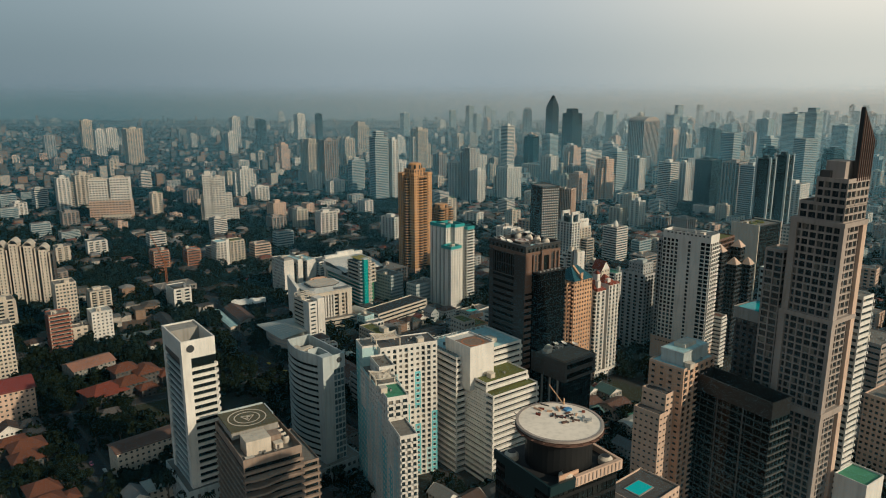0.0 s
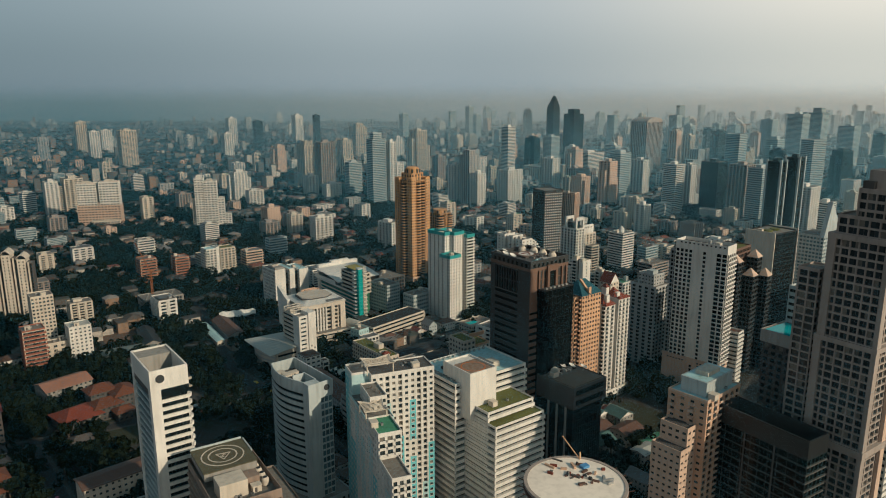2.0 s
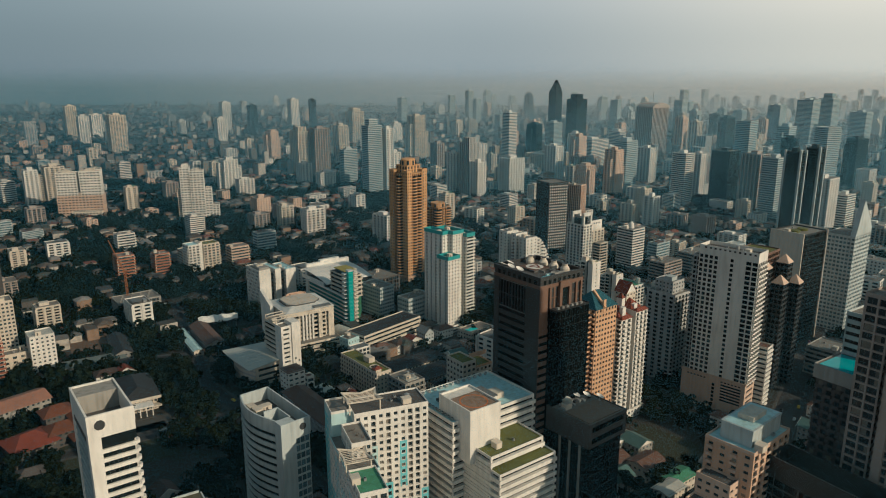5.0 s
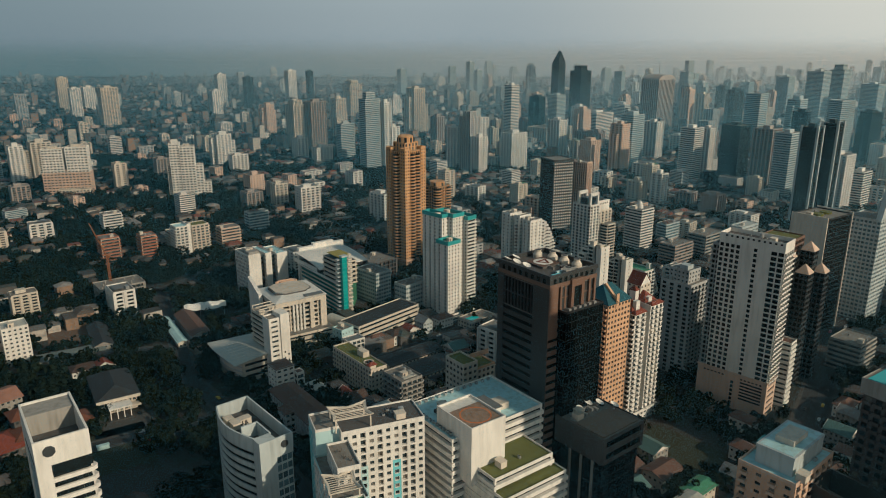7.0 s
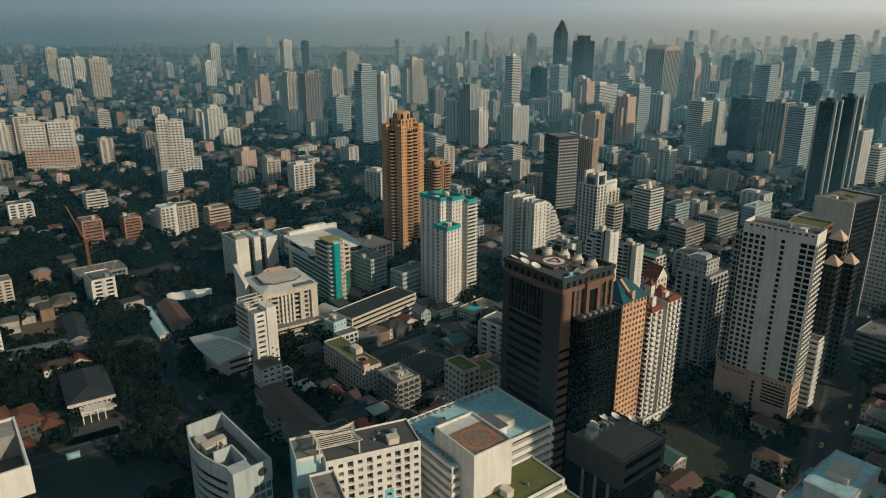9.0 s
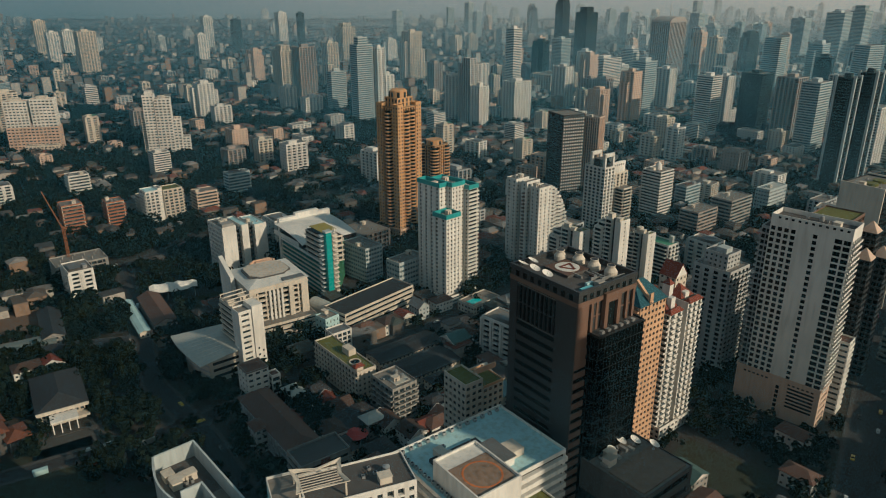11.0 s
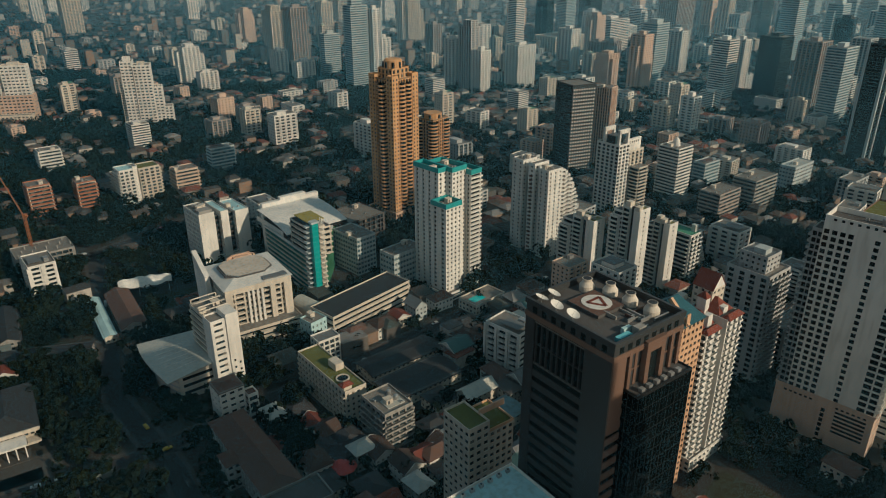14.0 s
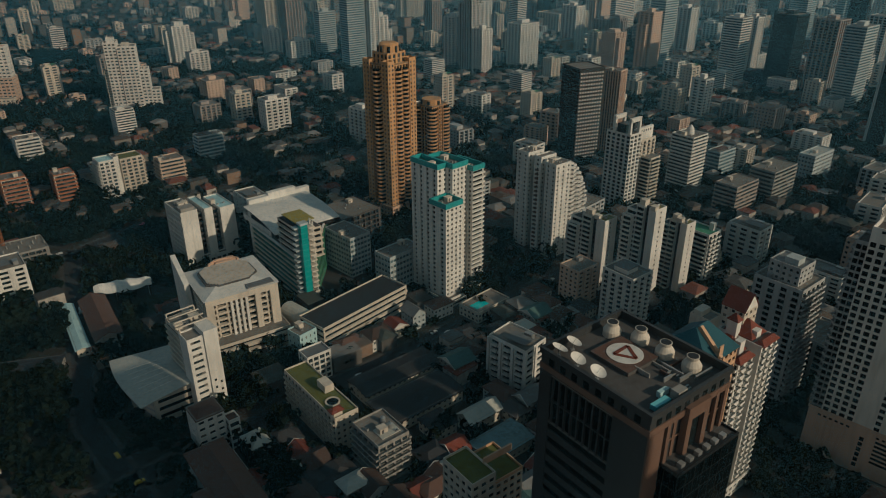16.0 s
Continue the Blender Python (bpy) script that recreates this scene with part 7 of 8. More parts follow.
# dark strip stands proud of the facade where the two blocks step
boxy(o, "dark_slot", 12.4, -0.5, 0, 13.2, 0.2, 70, DARKCON), boxy(o, "plant_room", 18, 6, 71, 26, 13, 75, OFFWHITE)
clutter(o, 14, 3, 16, 13, 71, rng, 5), clutter(o, 33, 4, 7, 12, 45, rng, 4)

# ---- unseen towers added across the avenue to cast shade on the road ----
for x, y, h in ((352, 455, 84), (322, 398, 58), (384, 525, 92)):
    tower("apartment_tower", "unseen cream tower added to shade the avenue", "apartment tower", x, y, 26, 28, h, 3.1, (PUNCH2,) * 4, wall=OFFWHITE, joined=True)

# ---- roads with kerbs, pavements and markings ----
ROADS = [((-262, 700), (-168, 526), 9), ((-168, 526), (-122, 478), 9), ((-300, 385), (-135, 488), 8), ((-135, 488), (30, 640), 9), ((-122, 478), (-60, 395), 9), ((150, 400), (300, 640), 16), ((300, 640), (520, 1010), 16),
         ((-250, 408), (-186, 336), 7), ((30, 640), (150, 760), 9), ((-470, 600), (-262, 700), 9), ((-262, 700), (-130, 900), 9)]


def road_strip(a, b, width):
    a, b = Vector((*a, 0)), Vector((*b, 0))
    d = (b - a)
    length, turn = d.length, math.degrees(math.atan2(d.y, d.x))
    o = thing("road", "grey asphalt city road with raised pavements", "road", a.x, a.y, turn, kind="structure")
    s = Shape()
    s.box(0, -width / 2, 0, length, width / 2, 0.06)
    part("carriageway", s.data("carriageway", ASPHALT), o)
    for side in (-1, 1):
        s = Shape()
        y0, y1 = sorted((side * width / 2, side * (width / 2 + 2.2)))
        s.box(0, y0, 0, length, y1, 0.2)
        part("pavement", s.data("pavement", PAVING), o)
    s = Shape()
    for k in range(int(length / 7)):
        s.box(7 * k, -0.09, 0.06, 7 * k + 3, 0.09, 0.065)
    tagged(part("lane_marking", s.data("lane_marking", PAVING), o), kind="stuff")


for r in ROADS:
    road_strip(*r)


def on_road(x, y, margin):
    for (ax, ay), (bx, by), w in ROADS:
        dx, dy = bx - ax, by - ay
        t = max(0, min(1, ((x - ax) * dx + (y - ay) * dy) / (dx * dx + dy * dy)))
        if math.hypot(x - ax - t * dx, y - ay - t * dy) < w / 2 + 2.2 + margin:
            return True
    return False


def flat_patch(name, label, x, y, turn, w, d, z, mat):
    s = Shape()
    s.box(0, 0, 0, w, d, z)
    ob = new(name, s.data(name, mat))
    ob.matrix_basis = pose(x, y, 0, 0, 0, turn)
    return tagged(ob, label, name.replace("_", " "), kind="structure")


flat_patch("lawn", "dull green sports lawn beside the road", -205, 405, 34, 62, 46, 0.05, LAWN)
flat_patch("yard", "brown earth sports yard", -283, 566, 32, 26, 52, 0.05, plain("brown_earth", (0.13, 0.085, 0.06), 1.0, 0.5))
flat_patch("yard", "paved forecourt with parked cars", -196, 456, 34, 34, 18, 0.05, PAVING)
flat_patch("lawn", "green school court", -184, 618, 30, 34, 22, 0.05, LAWN)
OPEN = [(-185, 432, 30), (-162, 412, 26), (-142, 428, 18), (-284, 594, 22), (-186, 472, 12), (-176, 634, 16), (124, 455, 25), (-188, 330, 12)]
flat_patch("lawn", "dark empty grass lot beside the hotel", 122, 424, 47, 36, 44, 0.05, LAWN)


for x, y, turn, w, d, h, mat, nm, lab in ((-155, 466, 40, 12, 0.8, 2.2, OFFWHITE, "garden_wall", "pale garden wall beside the road"), (-166, 453, 34, 5, 3, 3, REDROOF, "kiosk", "small red roadside kiosk"), (-160, 455, 34, 8, 2.4, 2.6, CONCRETE, "kiosk", "grey roadside stall with a flat roof"), (-190, 446, 34, 6, 2, 2.4, AQUA2, "bus_shelter", "pale aqua roadside bus shelter")):
    o = thing(nm, lab, nm.replace("_", " "), x, y, turn)
    boxy(o, "body", 0, 0, 0, w, d, h, mat), boxy(o, "flat_roof", -0.2, -0.2, h, w + 0.2, d + 0.2, h + 0.15, mat)

# ---- cars ----
def car_shape(body, name):
    o = thing("car", "small %s car on the city road" % name, "car", 0, 0)
    s = Shape()
    s.prism([(-2.1, -0.85), (2.1, -0.85), (2.1, 0.85), (-2.1, 0.85)], 0.3, 0.85, 0, [(-2.15, -0.8), (2.0, -0.8), (2.0, 0.8), (-2.15, 0.8)])
    s.prism([(-1.7, -0.75), (1.0, -0.75), (1.0, 0.75), (-1.7, 0.75)], 0.85, 1.42, 0, [(-1.3, -0.62), (0.4, -0.62), (0.4, 0.62), (-1.3, 0.62)])
    part("body", s.data("body", body), o)
    s = Shape()
    s.face([(1.01, -0.7, 0.88), (1.01, 0.7, 0.88), (0.45, 0.6, 1.4), (0.45, -0.6, 1.4)])
    part("windscreen", s.data("windscreen", DKGLASS), o)
    wheel = Shape()
    for k in range(10):
        a, b = 2 * math.pi * k / 10, 2 * math.pi * (k + 1) / 10
        wheel.mesh8([(0, -0.1, 0), (0.32 * math.cos(a), -0.1, 0.32 * math.sin(a)), (0.32 * math.cos(b), -0.1, 0.32 * math.sin(b)), (0, -0.1, 0.001), (0, 0.1, 0), (0.32 * math.cos(a), 0.1, 0.32 * math.sin(a)), (0.32 * math.cos(b), 0.1, 0.32 * math.sin(b)), (0, 0.1, 0.001)])
    wm = wheel.data("wheel", DARKMETAL)
    for wx in (-1.3, 1.3):
        for wy in (-0.78, 0.78):
            part("wheel", wm, o, (wx, wy, 0.32))
    return o


CARS = [car_shape(plain(n + "_car_paint", c, 0.3, 0.05), n) for n, c in (("white", (0.7, 0.7, 0.7)), ("silver", (0.4, 0.42, 0.43)), ("black", (0.03, 0.03, 0.03)), ("pink", (0.6, 0.15, 0.25)), ("yellow", (0.6, 0.4, 0.05)))]
placed = 0
for (a, b, w) in ROADS:
    d = Vector((*b, 0)) - Vector((*a, 0))
    n = Vector((-d.y, d.x, 0)).normalized()
    turn = math.degrees(math.atan2(d.y, d.x))
    for k in range(int(d.length / (16 if w > 12 else 40))):
        t, side = rng.random(), rng.choice((-1, 1))
        p = Vector((*a, 0)) + d * t + n * side * (w * 0.27)
        m = pose(p.x, p.y, 0.06, 0, 0, turn + (180 if side > 0 else 0))
        if placed < len(CARS):
            CARS[placed].matrix_basis = m
        else:
            tagged(copy_thing(CARS[rng.randrange(5)], m), group="cars on the roads")
        placed += 1

# ---- trees ----
def crown_points(r, blobs, leaves, size, seed):
    """Leaf clumps scattered over several overlapping lobes; returns the corners of small bent quads."""
    g = np.random.RandomState(seed)
    c = g.normal(0, 1, (blobs, 3)) * (r * 0.45, r * 0.45, r * 0.25)
    rad = g.uniform(0.38, 0.62, blobs) * r
    which = g.randint(0, blobs, leaves)
    d = g.normal(0, 1, (leaves, 3))
    d /= np.linalg.norm(d, axis=1)[:, None]
    d[:, 2] = np.abs(d[:, 2]) * 0.9 - 0.2
    p = c[which] + d * (rad[which] * g.uniform(0.72, 1.08, leaves))[:, None]
    u = np.cross(d, g.normal(0, 1, (leaves, 3)))
    u /= np.linalg.norm(u, axis=1)[:, None]
    v = np.cross(d, u)
    k = (size * g.uniform(0.6, 1.3, leaves))[:, None]
    tilt = d * k * 0.35
    return np.stack((p - u * k - tilt, p - v * k, p + u * k - tilt, p + v * k), 1)


def quads(name, pts, mat):
    me = bpy.data.meshes.new(name)
    n = len(pts)
    me.from_pydata(pts.reshape(-1, 3).tolist(), [], np.arange(n * 4).reshape(n, 4).tolist())
    me.materials.append(mat)
    me.update()
    return me


def tree(k):
    o = thing("tree", "broad dark green tree between houses", "tree", 0, 0)
    s = Shape()
    h, r = 5.0 + k * 0.8, 4.0 + 0.6 * (k % 3)
    s.tube(0, 0, 0.38, 0, h, 0, 0.22, n=8)
    for j in range(5):
        a = j * 1.26 + k
        strut(s, (0, 0, h * 0.6), (math.cos(a) * r * 0.5, math.sin(a) * r * 0.5, h + 1.2), 0.1)
    part("trunk", s.data("trunk", BARK), o)
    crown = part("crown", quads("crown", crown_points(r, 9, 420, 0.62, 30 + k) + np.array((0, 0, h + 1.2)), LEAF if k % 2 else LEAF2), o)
    return o


def palm():
    o = thing("palm_tree", "slim palm tree among the houses", "palm tree", 0, 0)
    s = Shape()
    s.tube(0, 0, 0.22, 0, 8, 0, 0.14, n=7)
    part("trunk", s.data("trunk", BARK), o)
    s = Shape()
    for j in range(14):
        a = j * 0.45
        c, q = math.cos(a), math.sin(a)
        p = [(c * t * 2.6, q * t * 2.6, 8 + 1.0 * t - 2.0 * t * t) for t in (0, 0.35, 0.7, 1.0)]
        for m, n in zip(p, p[1:]):
            s.face([(m[0] - q * 0.3, m[1] + c * 0.3, m[2]), (m[0] + q * 0.3, m[1] - c * 0.3, m[2]), (n[0] + q * 0.25, n[1] - c * 0.25, n[2]), (n[0] - q * 0.25, n[1] + c * 0.25, n[2])])
    part("crown", s.data("crown", LEAF2), o)
    return o


TREES = [tree(k) for k in range(6)] + [palm()]
used = [False] * len(TREES)
SPARE = [crown_points(4.6, 7, 64, 1.25, 90 + k) + np.array((0, 0, 5.0)) for k in range(6)]
wood = []          # the joined far trees


def plant(x, y, near, scale=1.0):
    k = rng.choice((0, 1, 2, 3, 4, 5, 0, 1, 2, 3, 4, 5, 6))
    if near:
        m = pose(x, y, 0, 0, 0, rng.uniform(0, 360))
        if not used[k]:
            used[k] = True
            TREES[k].matrix_basis = m
            ob = TREES[k]
        else:
            ob = copy_thing(TREES[k], m)
        ob.scale = (scale, scale, scale * rng.uniform(0.85, 1.15))
    else:
        p = SPARE[k % 6] * (scale * rng.uniform(0.8, 1.2))
        wood.append(p + np.array((x, y, 0)))


# ---- houses ----
HOUSE_ROOFS = [REDROOF, plain("brown_tile_roof", (0.075, 0.045, 0.034), stain=0.5, vary=0.5), GREYROOF, plain("dark_slate_roof", (0.032, 0.033, 0.036), stain=0.4), PALEROOF, RUST, plain("dull_green_sheet_roof", (0.07, 0.14, 0.135), stain=0.5), plain("ash_tile_roof", (0.085, 0.075, 0.07), stain=0.5)]
HOUSES = []
for k in range(10):
    w, d, h = 8 + (k * 3) % 5, 9 + (k * 5) % 6, 6.0 + (k % 3) * 1.5
    roof = HOUSE_ROOFS[(0, 1, 2, 3, 1, 4, 0, 5, 6, 7)[k]]
    nm = ("red tiled", "brown tiled", "grey sheet", "dark slate", "brown tiled", "pale metal", "red tiled", "rusty", "dull green", "ash grey")[k]
    o = thing("house", "small white-walled house with %s roof" % nm, "house", 0, 0)
    block(o, -w / 2, -d / 2, w, d, 0, h, 3.0, (S(2.8, 0.45, 0.9, 2.1, 0.15),) * 4, wall=(OFFWHITE, WHITE, CONCRETE)[k % 3], parapet=0, joined=True, flat=False)
    if k % 2:
        hip(o, "roof", -w / 2, -d / 2, w / 2, d / 2, h + 0.3, 2.6, roof, "", 0.7, 0.35)
    else:
        gable(o, "roof", -w / 2, -d / 2, w / 2, d / 2, h + 0.25, 2.8, roof, 0.7, False)
        s = Shape()
        for y0 in (-d / 2 + 0.02, d / 2 - 0.02):
            s.face([(-w / 2, y0, 0), (w / 2, y0, 0), (0, y0, 2.7)])
        part("gable_wall", s.data("gable_wall", WHITE), o, (0, 0, h))
        s = Shape()
        strut(s, (-w / 2 - 0.7, -d / 2 - 0.75, h - 0.35), (0, -d / 2 - 0.75, h + 3.2), 0.16), strut(s, (w / 2 + 0.7, -d / 2 - 0.75, h - 0.35), (0, -d / 2 - 0.75, h + 3.2), 0.16)
        part("bargeboard", s.data("bargeboard", WHITE), o)
    HOUSES.append(o)
house_used = [False] * len(HOUSES)
joined_houses, joined_roofs = Shape(), Shape()


def put_house(x, y, turn, near):
    k = rng.choice((0, 1, 1, 2, 3, 3, 3, 4, 4, 5, 6, 7, 7, 8, 9))
    if near:
        m = pose(x, y, 0, 0, 0, turn)
        if not house_used[k]:
            house_used[k] = True
            HOUSES[k].matrix_basis = m
        else:
            copy_thing(HOUSES[k], m)
        return
    w, d, h, rise = rng.uniform(4, 7), rng.uniform(4, 8), rng.uniform(5, 10), rng.uniform(1.2, 2.8)
    tall = y > 1400 and rng.random() < 0.12
    if tall:
        w, d, h = w * 1.3, d * 1.2, rng.uniform(13, 34)
    c, s = math.cos(radians(turn)), math.sin(radians(turn))
    def at(px, py, pz):
        return (x + c * px - s * py, y + s * px + c * py, pz)
    joined_houses.mesh8([at(-w, -d, 0), at(w, -d, 0), at(w, d, 0), at(-w, d, 0), at(-w, -d, h), at(w, -d, h), at(w, d, h), at(-w, d, h)])
    if rng.random() < 0.7 and not tall:
        joined_roofs.mesh8([at(-w - 0.6, -d - 0.6, h - 0.2), at(w + 0.6, -d - 0.6, h - 0.2), at(w + 0.6, d + 0.6, h - 0.2), at(-w - 0.6, d + 0.6, h - 0.2), at(-w * 0.1, -d * 0.5, h + rise), at(w * 0.1, -d * 0.5, h + rise), at(w * 0.1, d * 0.5, h + rise), at(-w * 0.1, d * 0.5, h + rise)])
    else:
        joined_roofs.mesh8([at(-w, -d, h), at(w, -d, h), at(w, d, h), at(-w, d, h), at(-w, -d, h + 0.4), at(w, -d, h + 0.4), at(w, d, h + 0.4), at(-w, d, h + 0.4)])


# ---- generic apartment and office blocks ----
MIDS = []
for k, (w, d, h, st, top) in enumerate(((16, 22, 21, "w", 0), (18, 14, 27, "c", 1), (26, 14, 18, "h", 0), (20, 18, 33, "r", 1), (14, 18, 24, "p", 0), (30, 16, 16, "w", 0), (16, 16, 40, "c", 1), (22, 20, 24, "b", 1), (18, 26, 30, "w", 1), (24, 12, 21, "g", 0), (15, 15, 14, "p", 1), (34, 18, 14, "h", 1))):
    kw = dict(FAR_STYLE[st])
    specs = kw.pop("specs")
    o = thing("apartment_building", WORDS[st].replace("tower", "block"), "apartment building", 0, 0, group="apartment blocks")
    block(o, -w / 2, -d / 2, w, d, 0, h, 3.1, specs, joined=True, **kw)
    if top:
        boxy(o, "roof_house", -w * 0.3, -d * 0.1, h, w * 0.1, d * 0.3, h + 3.4, kw["wall"])
    if not top:
        boxy(o, "water_tank", w * 0.15, -d * 0.3, h + 0.2, w * 0.32, -d * 0.1, h + 2.6, STEEL)
    if k % 3 == 0:
        boxy(o, "sheet_roof", -w * 0.42, -d * 0.42, h + 2.4, w * 0.05, d * 0.1, h + 2.6, (GREYROOF, PALEROOF, GREENROOF, RUST)[k // 3])
    MIDS.append((o, math.hypot(w, d) / 2))
TALLS = []
for k, (w, d, h, st, top) in enumerate(((26, 22, 66, "w", 1), (24, 26, 82, "c", 1), (28, 24, 74, "h", 0), (30, 26, 92, "g", 1), (22, 30, 58, "w", 0), (26, 26, 100, "d", 1), (34, 20, 62, "r", 1), (24, 24, 78, "p", 1), (30, 30, 112, "g", 0), (22, 20, 54, "b", 1))):
    kw = dict(FAR_STYLE[st])
    specs = kw.pop("specs")
    o = thing("office_tower" if st in "dg" else "apartment_tower", WORDS[st], "tower", 0, 0, group="distant towers")
    block(o, -w / 2, -d / 2, w, d, 0, h, 3.4, specs, joined=True, **kw)
    if top:
        boxy(o, "plant_room", -w * 0.25, -d * 0.25, h, w * 0.25, d * 0.25, h + 6, kw["wall"])
        block(o, w / 2, -d * 0.3, w * 0.3, d * 0.6, 0, h * 0.78, 3.4, specs, joined=True, **kw)
        block(o, -w / 2 - w * 0.25, -d * 0.1, w * 0.25, d * 0.5, 0, h * 0.88, 3.4, specs, joined=True, **kw)
    TALLS.append((o, math.hypot(w, d) * 0.7))
mid_used, tall_used = [False] * len(MIDS), [False] * len(TALLS)


def put_block(pool, flags, x, y, turn, k, lo=0.7, hi=1.2):
    o, r = pool[k]
    m = pose(x, y, 0, 0, 0, turn)
    if not flags[k]:
        flags[k] = True
        o.matrix_basis = m
    else:
        o = copy_thing(o, m)
    o.scale = (1, 1, rng.uniform(lo, hi))
    TAKEN.append((x, y, r))


def free(x, y, r):
    return all((x - a) ** 2 + (y - b) ** 2 > (r + c) ** 2 for a, b, c in TAKEN) and not on_road(x, y, r * 0.8)


def in_view(x, y, wide=0):
    return abs(x) < 0.66 * (y + 15) + 30 + wide


# towers scattered through the haze
g2 = random.Random(21)
count = 0
for k in range(3000):
    y = 1250 + 3300 * g2.random() ** 0.9
    x = g2.uniform(-0.66, 0.7) * (y + 40)
    right = max(0.0, min(1.0, (x + 0.12 * y) / (0.35 * y)))
    if g2.random() > 0.04 + 0.8 * right or count >= 210:
        continue
    kk = g2.randrange(len(TALLS))
    if right < 0.3 and TALLS[kk][0]["label"].startswith(("dark", "blue")):
        kk = 0
    if free(x, y, TALLS[kk][1] + 4):
        put_block(TALLS, tall_used, x, y, g2.choice((A, A + 90, A + 12, A - 20)), kk, 0.5 if x < 0 else 0.6, 0.95 if x < 0 else 1.15)
        count += 1
# mid-rise blocks
count = 0
for k in range(6000):
    y = 560 + 1500 * g2.random()
    x = g2.uniform(-0.66, 0.68) * (y + 20)
    chance = 0.85 if x > 60 else (0.16 if y < 900 else 0.34)
    if g2.random() > chance or count >= 262:
        continue
    kk = g2.randrange(len(MIDS))
    if y < 900 and MIDS[kk][0].children[0].dimensions.z > 28:
        kk = 0
    if free(x, y, MIDS[kk][1] + (2 if x > 60 else 7)) and all(math.hypot(x - a, y - b) > c + 16 for a, b, c in OPEN):
        put_block(MIDS, mid_used, x, y, g2.choice((A, A + 90, A + 8)), kk)
        count += 1

# houses and trees between them
near_houses = near_trees = 0
step = 13.0
ca, sa = math.cos(radians(A)), math.sin(radians(A))
cells = []
for i in range(-10, 170):
    for j in range(-90, 140):
        u, v = i * step, j * step
        x, y = ca * u - sa * v, sa * u + ca * v
        if 300 < y < 1500 and in_view(x, y):
            cells.append((y, x))
cells.sort()
for y, x in cells:
    x, y = x + g2.uniform(-3, 3), y + g2.uniform(-3, 3)
    q = g2.random()
    if any(math.hypot(x - a, y - b) < c for a, b, c in OPEN):
        continue
    grove = noise.noise(Vector((x * 0.012, y * 0.012, 3.0)))
    woody = 0.36 + 0.9 * grove + (0.12 if x > -60 else 0.3)
    if math.hypot(x + 150, y - 510) < 62 or math.hypot(x + 150, y - 440) < 25 or math.hypot(x - 148, y - 478) < 12:
        woody = 0.95
    if abs(x) < 75 and 470 < y < 650:
        woody = 0.3
    near = y < 800
    if q < woody:
        if not on_road(x, y, 0.5) and all((x - a) ** 2 + (y - b) ** 2 > (c * 0.86 + 1.5) ** 2 for a, b, c in TAKEN):
            ok = near and near_trees < 150
            near_trees += ok
            plant(x, y, ok, g2.uniform(0.8, 1.45))
            if y < 1000 and g2.random() < 0.6:
                plant(x + g2.uniform(-6, 6), y + g2.uniform(-6, 6), False, g2.uniform(0.6, 1.1))
    elif q < (0.95 if x > -70 else woody + (0.95 - woody) * 0.7) and free(x, y, 5.5):
        ok = near and near_houses < 175
        near_houses += ok
        put_house(x, y, A + g2.choice((0, 90, 180, 270)) + g2.uniform(-5, 5), ok)
# tight rows of small houses along the central lanes
for k in range(420):
    x, y = g2.uniform(-62, 74), g2.uniform(478, 648)
    if near_houses < 270 and free(x, y, 6.2):
        near_houses += 1
        put_house(x, y, A + g2.choice((0, 90, 180, 270)), True)
        TAKEN.append((x, y, 5.6))
# undergrowth of trees that fills the gardens
for k in range(11500):
    y = 320 + 1150 * g2.random()
    x = g2.uniform(-0.66, 0.66) * (y + 20)
    if g2.random() > (0.75 if x > -60 else 1.0) or on_road(x, y, 1.0) or any(math.hypot(x - a, y - b) < c for a, b, c in OPEN):
        continue
    if all((x - a) ** 2 + (y - b) ** 2 > (c * 0.9 + 2.0) ** 2 for a, b, c in TAKEN):
        p = SPARE[k % 6] if y < 800 else SPARE[k % 6][::2]
        wood.append(p * (g2.uniform(0.7, 1.3) + (0 if x > -60 else 0.35 if y < 640 else 0.2)) * np.array((1, 1, g2.uniform(0.7, 1.1))) + np.array((x, y, -1.0)))
# the far carpet of low roofs and trees
for k in range(9000):
    y = 1480 + 3300 * g2.random() ** 1.25
    x = g2.uniform(-0.66, 0.68) * (y + 20)
    if g2.random() < 0.45:
        put_house(x, y, A + g2.choice((0, 90)), False)
    else:
        wood.append(SPARE[k % 6][::3] * g2.uniform(1.6, 2.6) * np.array((1, 1, 0.8)) + np.array((x, y, -3)))
if wood:
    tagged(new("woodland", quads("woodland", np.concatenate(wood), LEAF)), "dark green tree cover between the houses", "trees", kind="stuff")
tagged(new("low_houses", joined_houses.data("low_houses", islands("house_walls", [(0.2, 0.18, 0.155), (0.42, 0.39, 0.35), (0.12, 0.11, 0.1), (0.24, 0.16, 0.11), (0.08, 0.075, 0.07)]))), "dense far low houses with pale walls", "houses", kind="stuff")
tagged(new("low_roofs", joined_roofs.data("low_roofs", islands("house_roofs", [(0.075, 0.048, 0.034), (0.16, 0.05, 0.03), (0.1, 0.1, 0.1), (0.035, 0.036, 0.037), (0.2, 0.195, 0.19), (0.08, 0.065, 0.055), (0.05, 0.046, 0.042), (0.04, 0.05, 0.045)]))), "mixed tiled and sheet roofs of far houses", "roofs", kind="stuff")

# shrubs on the planted roofs
for o, x0, y0, x1, y1, z in ROOF_GARDENS:
    for k in range(6):
        sh = part("shrub", TREES[k % 6].children[1].data, o, (g2.uniform(x0, x1), g2.uniform(y0, y1), z - 2.4))
        sh.scale = (0.4, 0.4, 0.4)

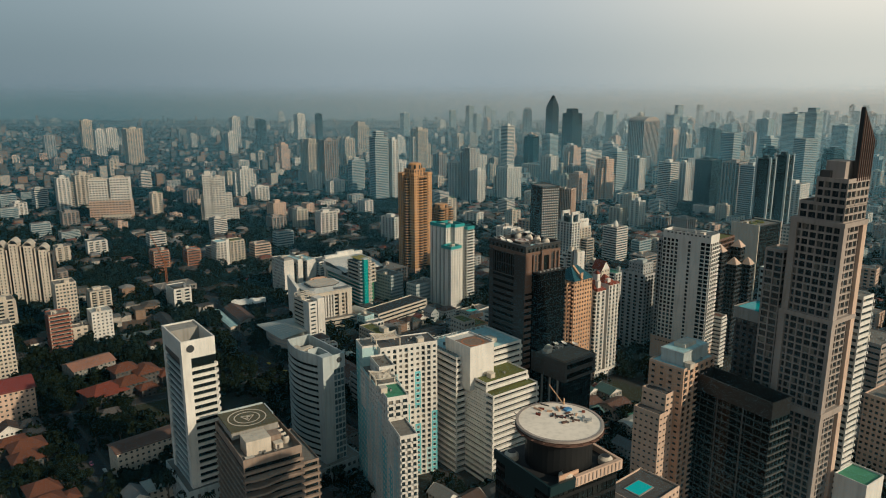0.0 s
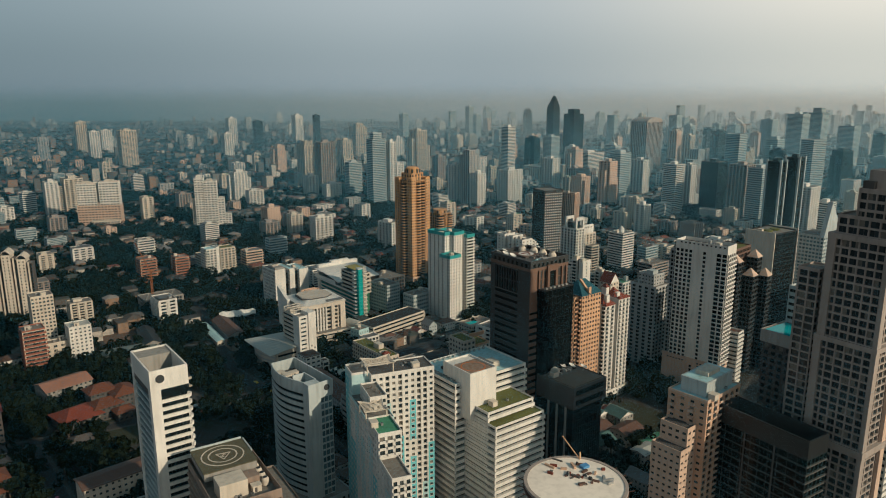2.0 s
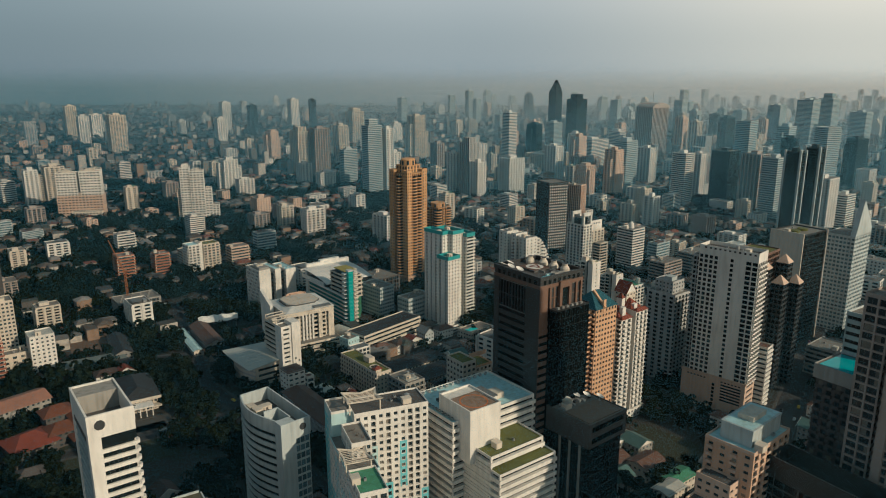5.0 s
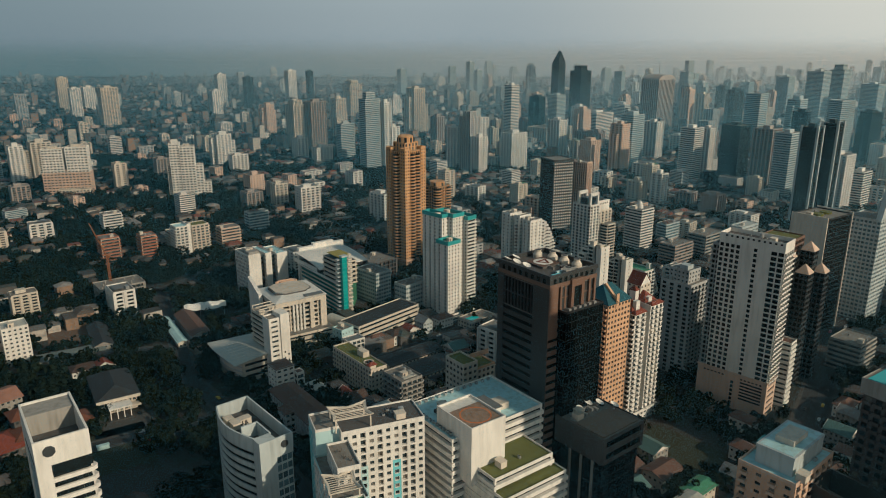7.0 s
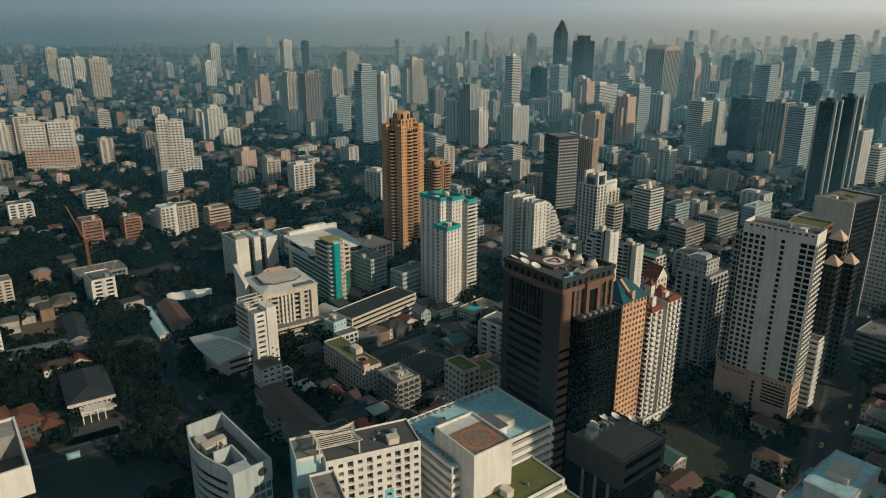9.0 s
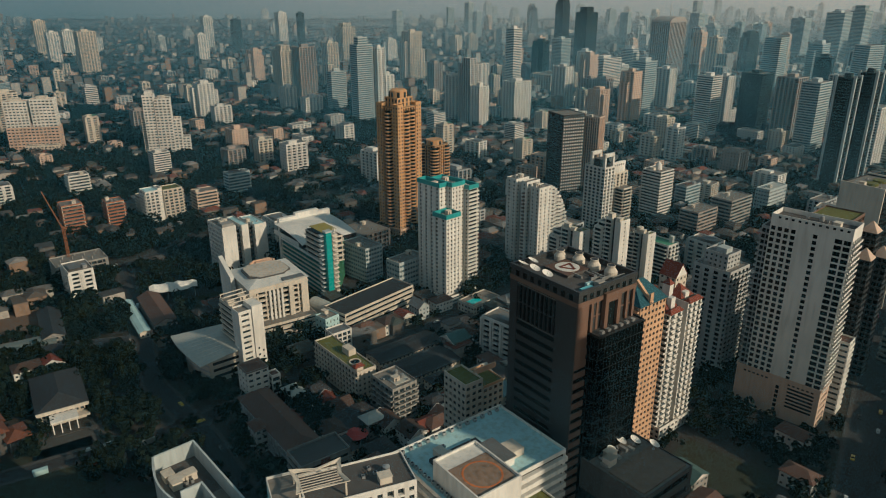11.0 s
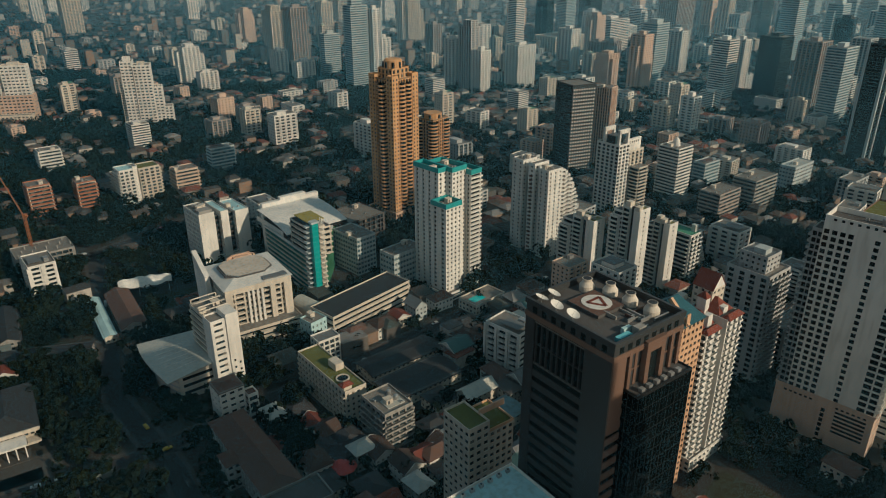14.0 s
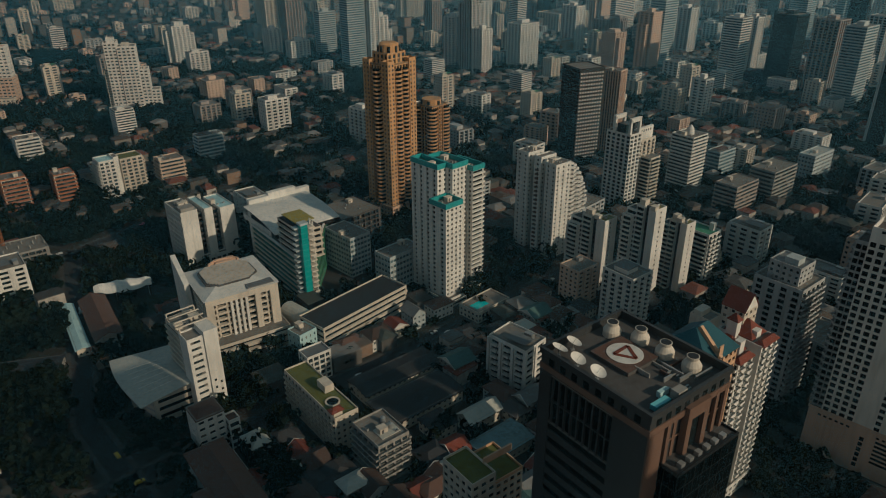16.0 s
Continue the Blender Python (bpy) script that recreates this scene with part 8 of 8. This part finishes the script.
# ---- painted haze: screens of opaque strips, thinning out with height ----
def veil_paint(name, west, east):
    """Haze painted as a surface colour, graded paler towards the east to suit the sky."""
    m, n, l, p = material(name)
    n.remove(p)
    pos, across, xyz = n.new("ShaderNodeNewGeometry"), n.new("ShaderNodeMath"), n.new("ShaderNodeSeparateXYZ")
    across.operation = "DIVIDE"
    l.new(pos.outputs["Position"], xyz.inputs[0])
    l.new(xyz.outputs["X"], across.inputs[0])
    l.new(xyz.outputs["Y"], across.inputs[1])
    tone = mixed(n, l, ranged(n, l, across.outputs[0], -0.5, 0.6), west, east)
    scatter, pass_on, both = n.new("ShaderNodeBsdfDiffuse"), n.new("ShaderNodeBsdfTranslucent"), n.new("ShaderNodeMixShader")
    l.new(tone, scatter.inputs["Color"])
    l.new(tone, pass_on.inputs["Color"])
    l.new(scatter.outputs[0], both.inputs[1])
    l.new(pass_on.outputs[0], both.inputs[2])
    l.new(both.outputs[0], n["Material Output"].inputs[0])
    return m


NEAR_VEIL = veil_paint("blue_veil_paint", (0.08, 0.29, 0.44), (0.27, 0.62, 0.82))
MID_VEIL = veil_paint("grey_blue_veil_paint", (0.19, 0.38, 0.5), (0.6, 0.77, 0.88))
FAR_VEIL = veil_paint("pale_veil_paint", (0.3, 0.46, 0.58), (0.97, 0.93, 0.92))
hz_rng = np.random.RandomState(5)
# vertical strip screens: haze put into the picture as painted surfaces
for y, share in HAZE_SHARES:
    gap = y * 0.00003
    n = int(242 / gap)
    z = np.arange(n) * gap
    fall = np.clip((240 - z) / 175, 0, 1)
    t = gap * share * fall * fall * (3 - 2 * fall)
    w = y * 0.9 + 80
    v = np.zeros((n, 4, 3))
    v[:, :, 0] = (-w, w, w, -w)
    z += hz_rng.uniform(0, 1, n) * (gap - t)
    v[:, :2, 2], v[:, 2:, 2] = z[:, None], (z + t)[:, None]
    ob = new("haze", quads("haze", v, NEAR_VEIL if y < 1700 else MID_VEIL if y < 2900 else FAR_VEIL))
    ob.location = (0, y, 0.6)
    tagged(ob, "opaque strips painted to stand in for distant haze", "haze", kind="stuff")
# flat layers of painted strips, added only to raise the blacks towards teal
for z, share in LIFT_LAYERS:
    gap = 0.06
    n = int(1250 / gap)
    y = 180 + np.arange(n) * gap + hz_rng.uniform(0, 1, n) * gap * (1 - share)
    v = np.zeros((n, 4, 3))
    v[:, 0, 0] = v[:, 3, 0] = -1100
    v[:, 1, 0] = v[:, 2, 0] = 1100
    v[:, :2, 1], v[:, 2:, 1] = y[:, None], (y + gap * share)[:, None]
    ob = new("haze", quads("haze", v, NEAR_VEIL))
    ob.location = (0, 0, z)
    tagged(ob, "flat blue strips added to lift the dark street tones", "haze", kind="stuff")
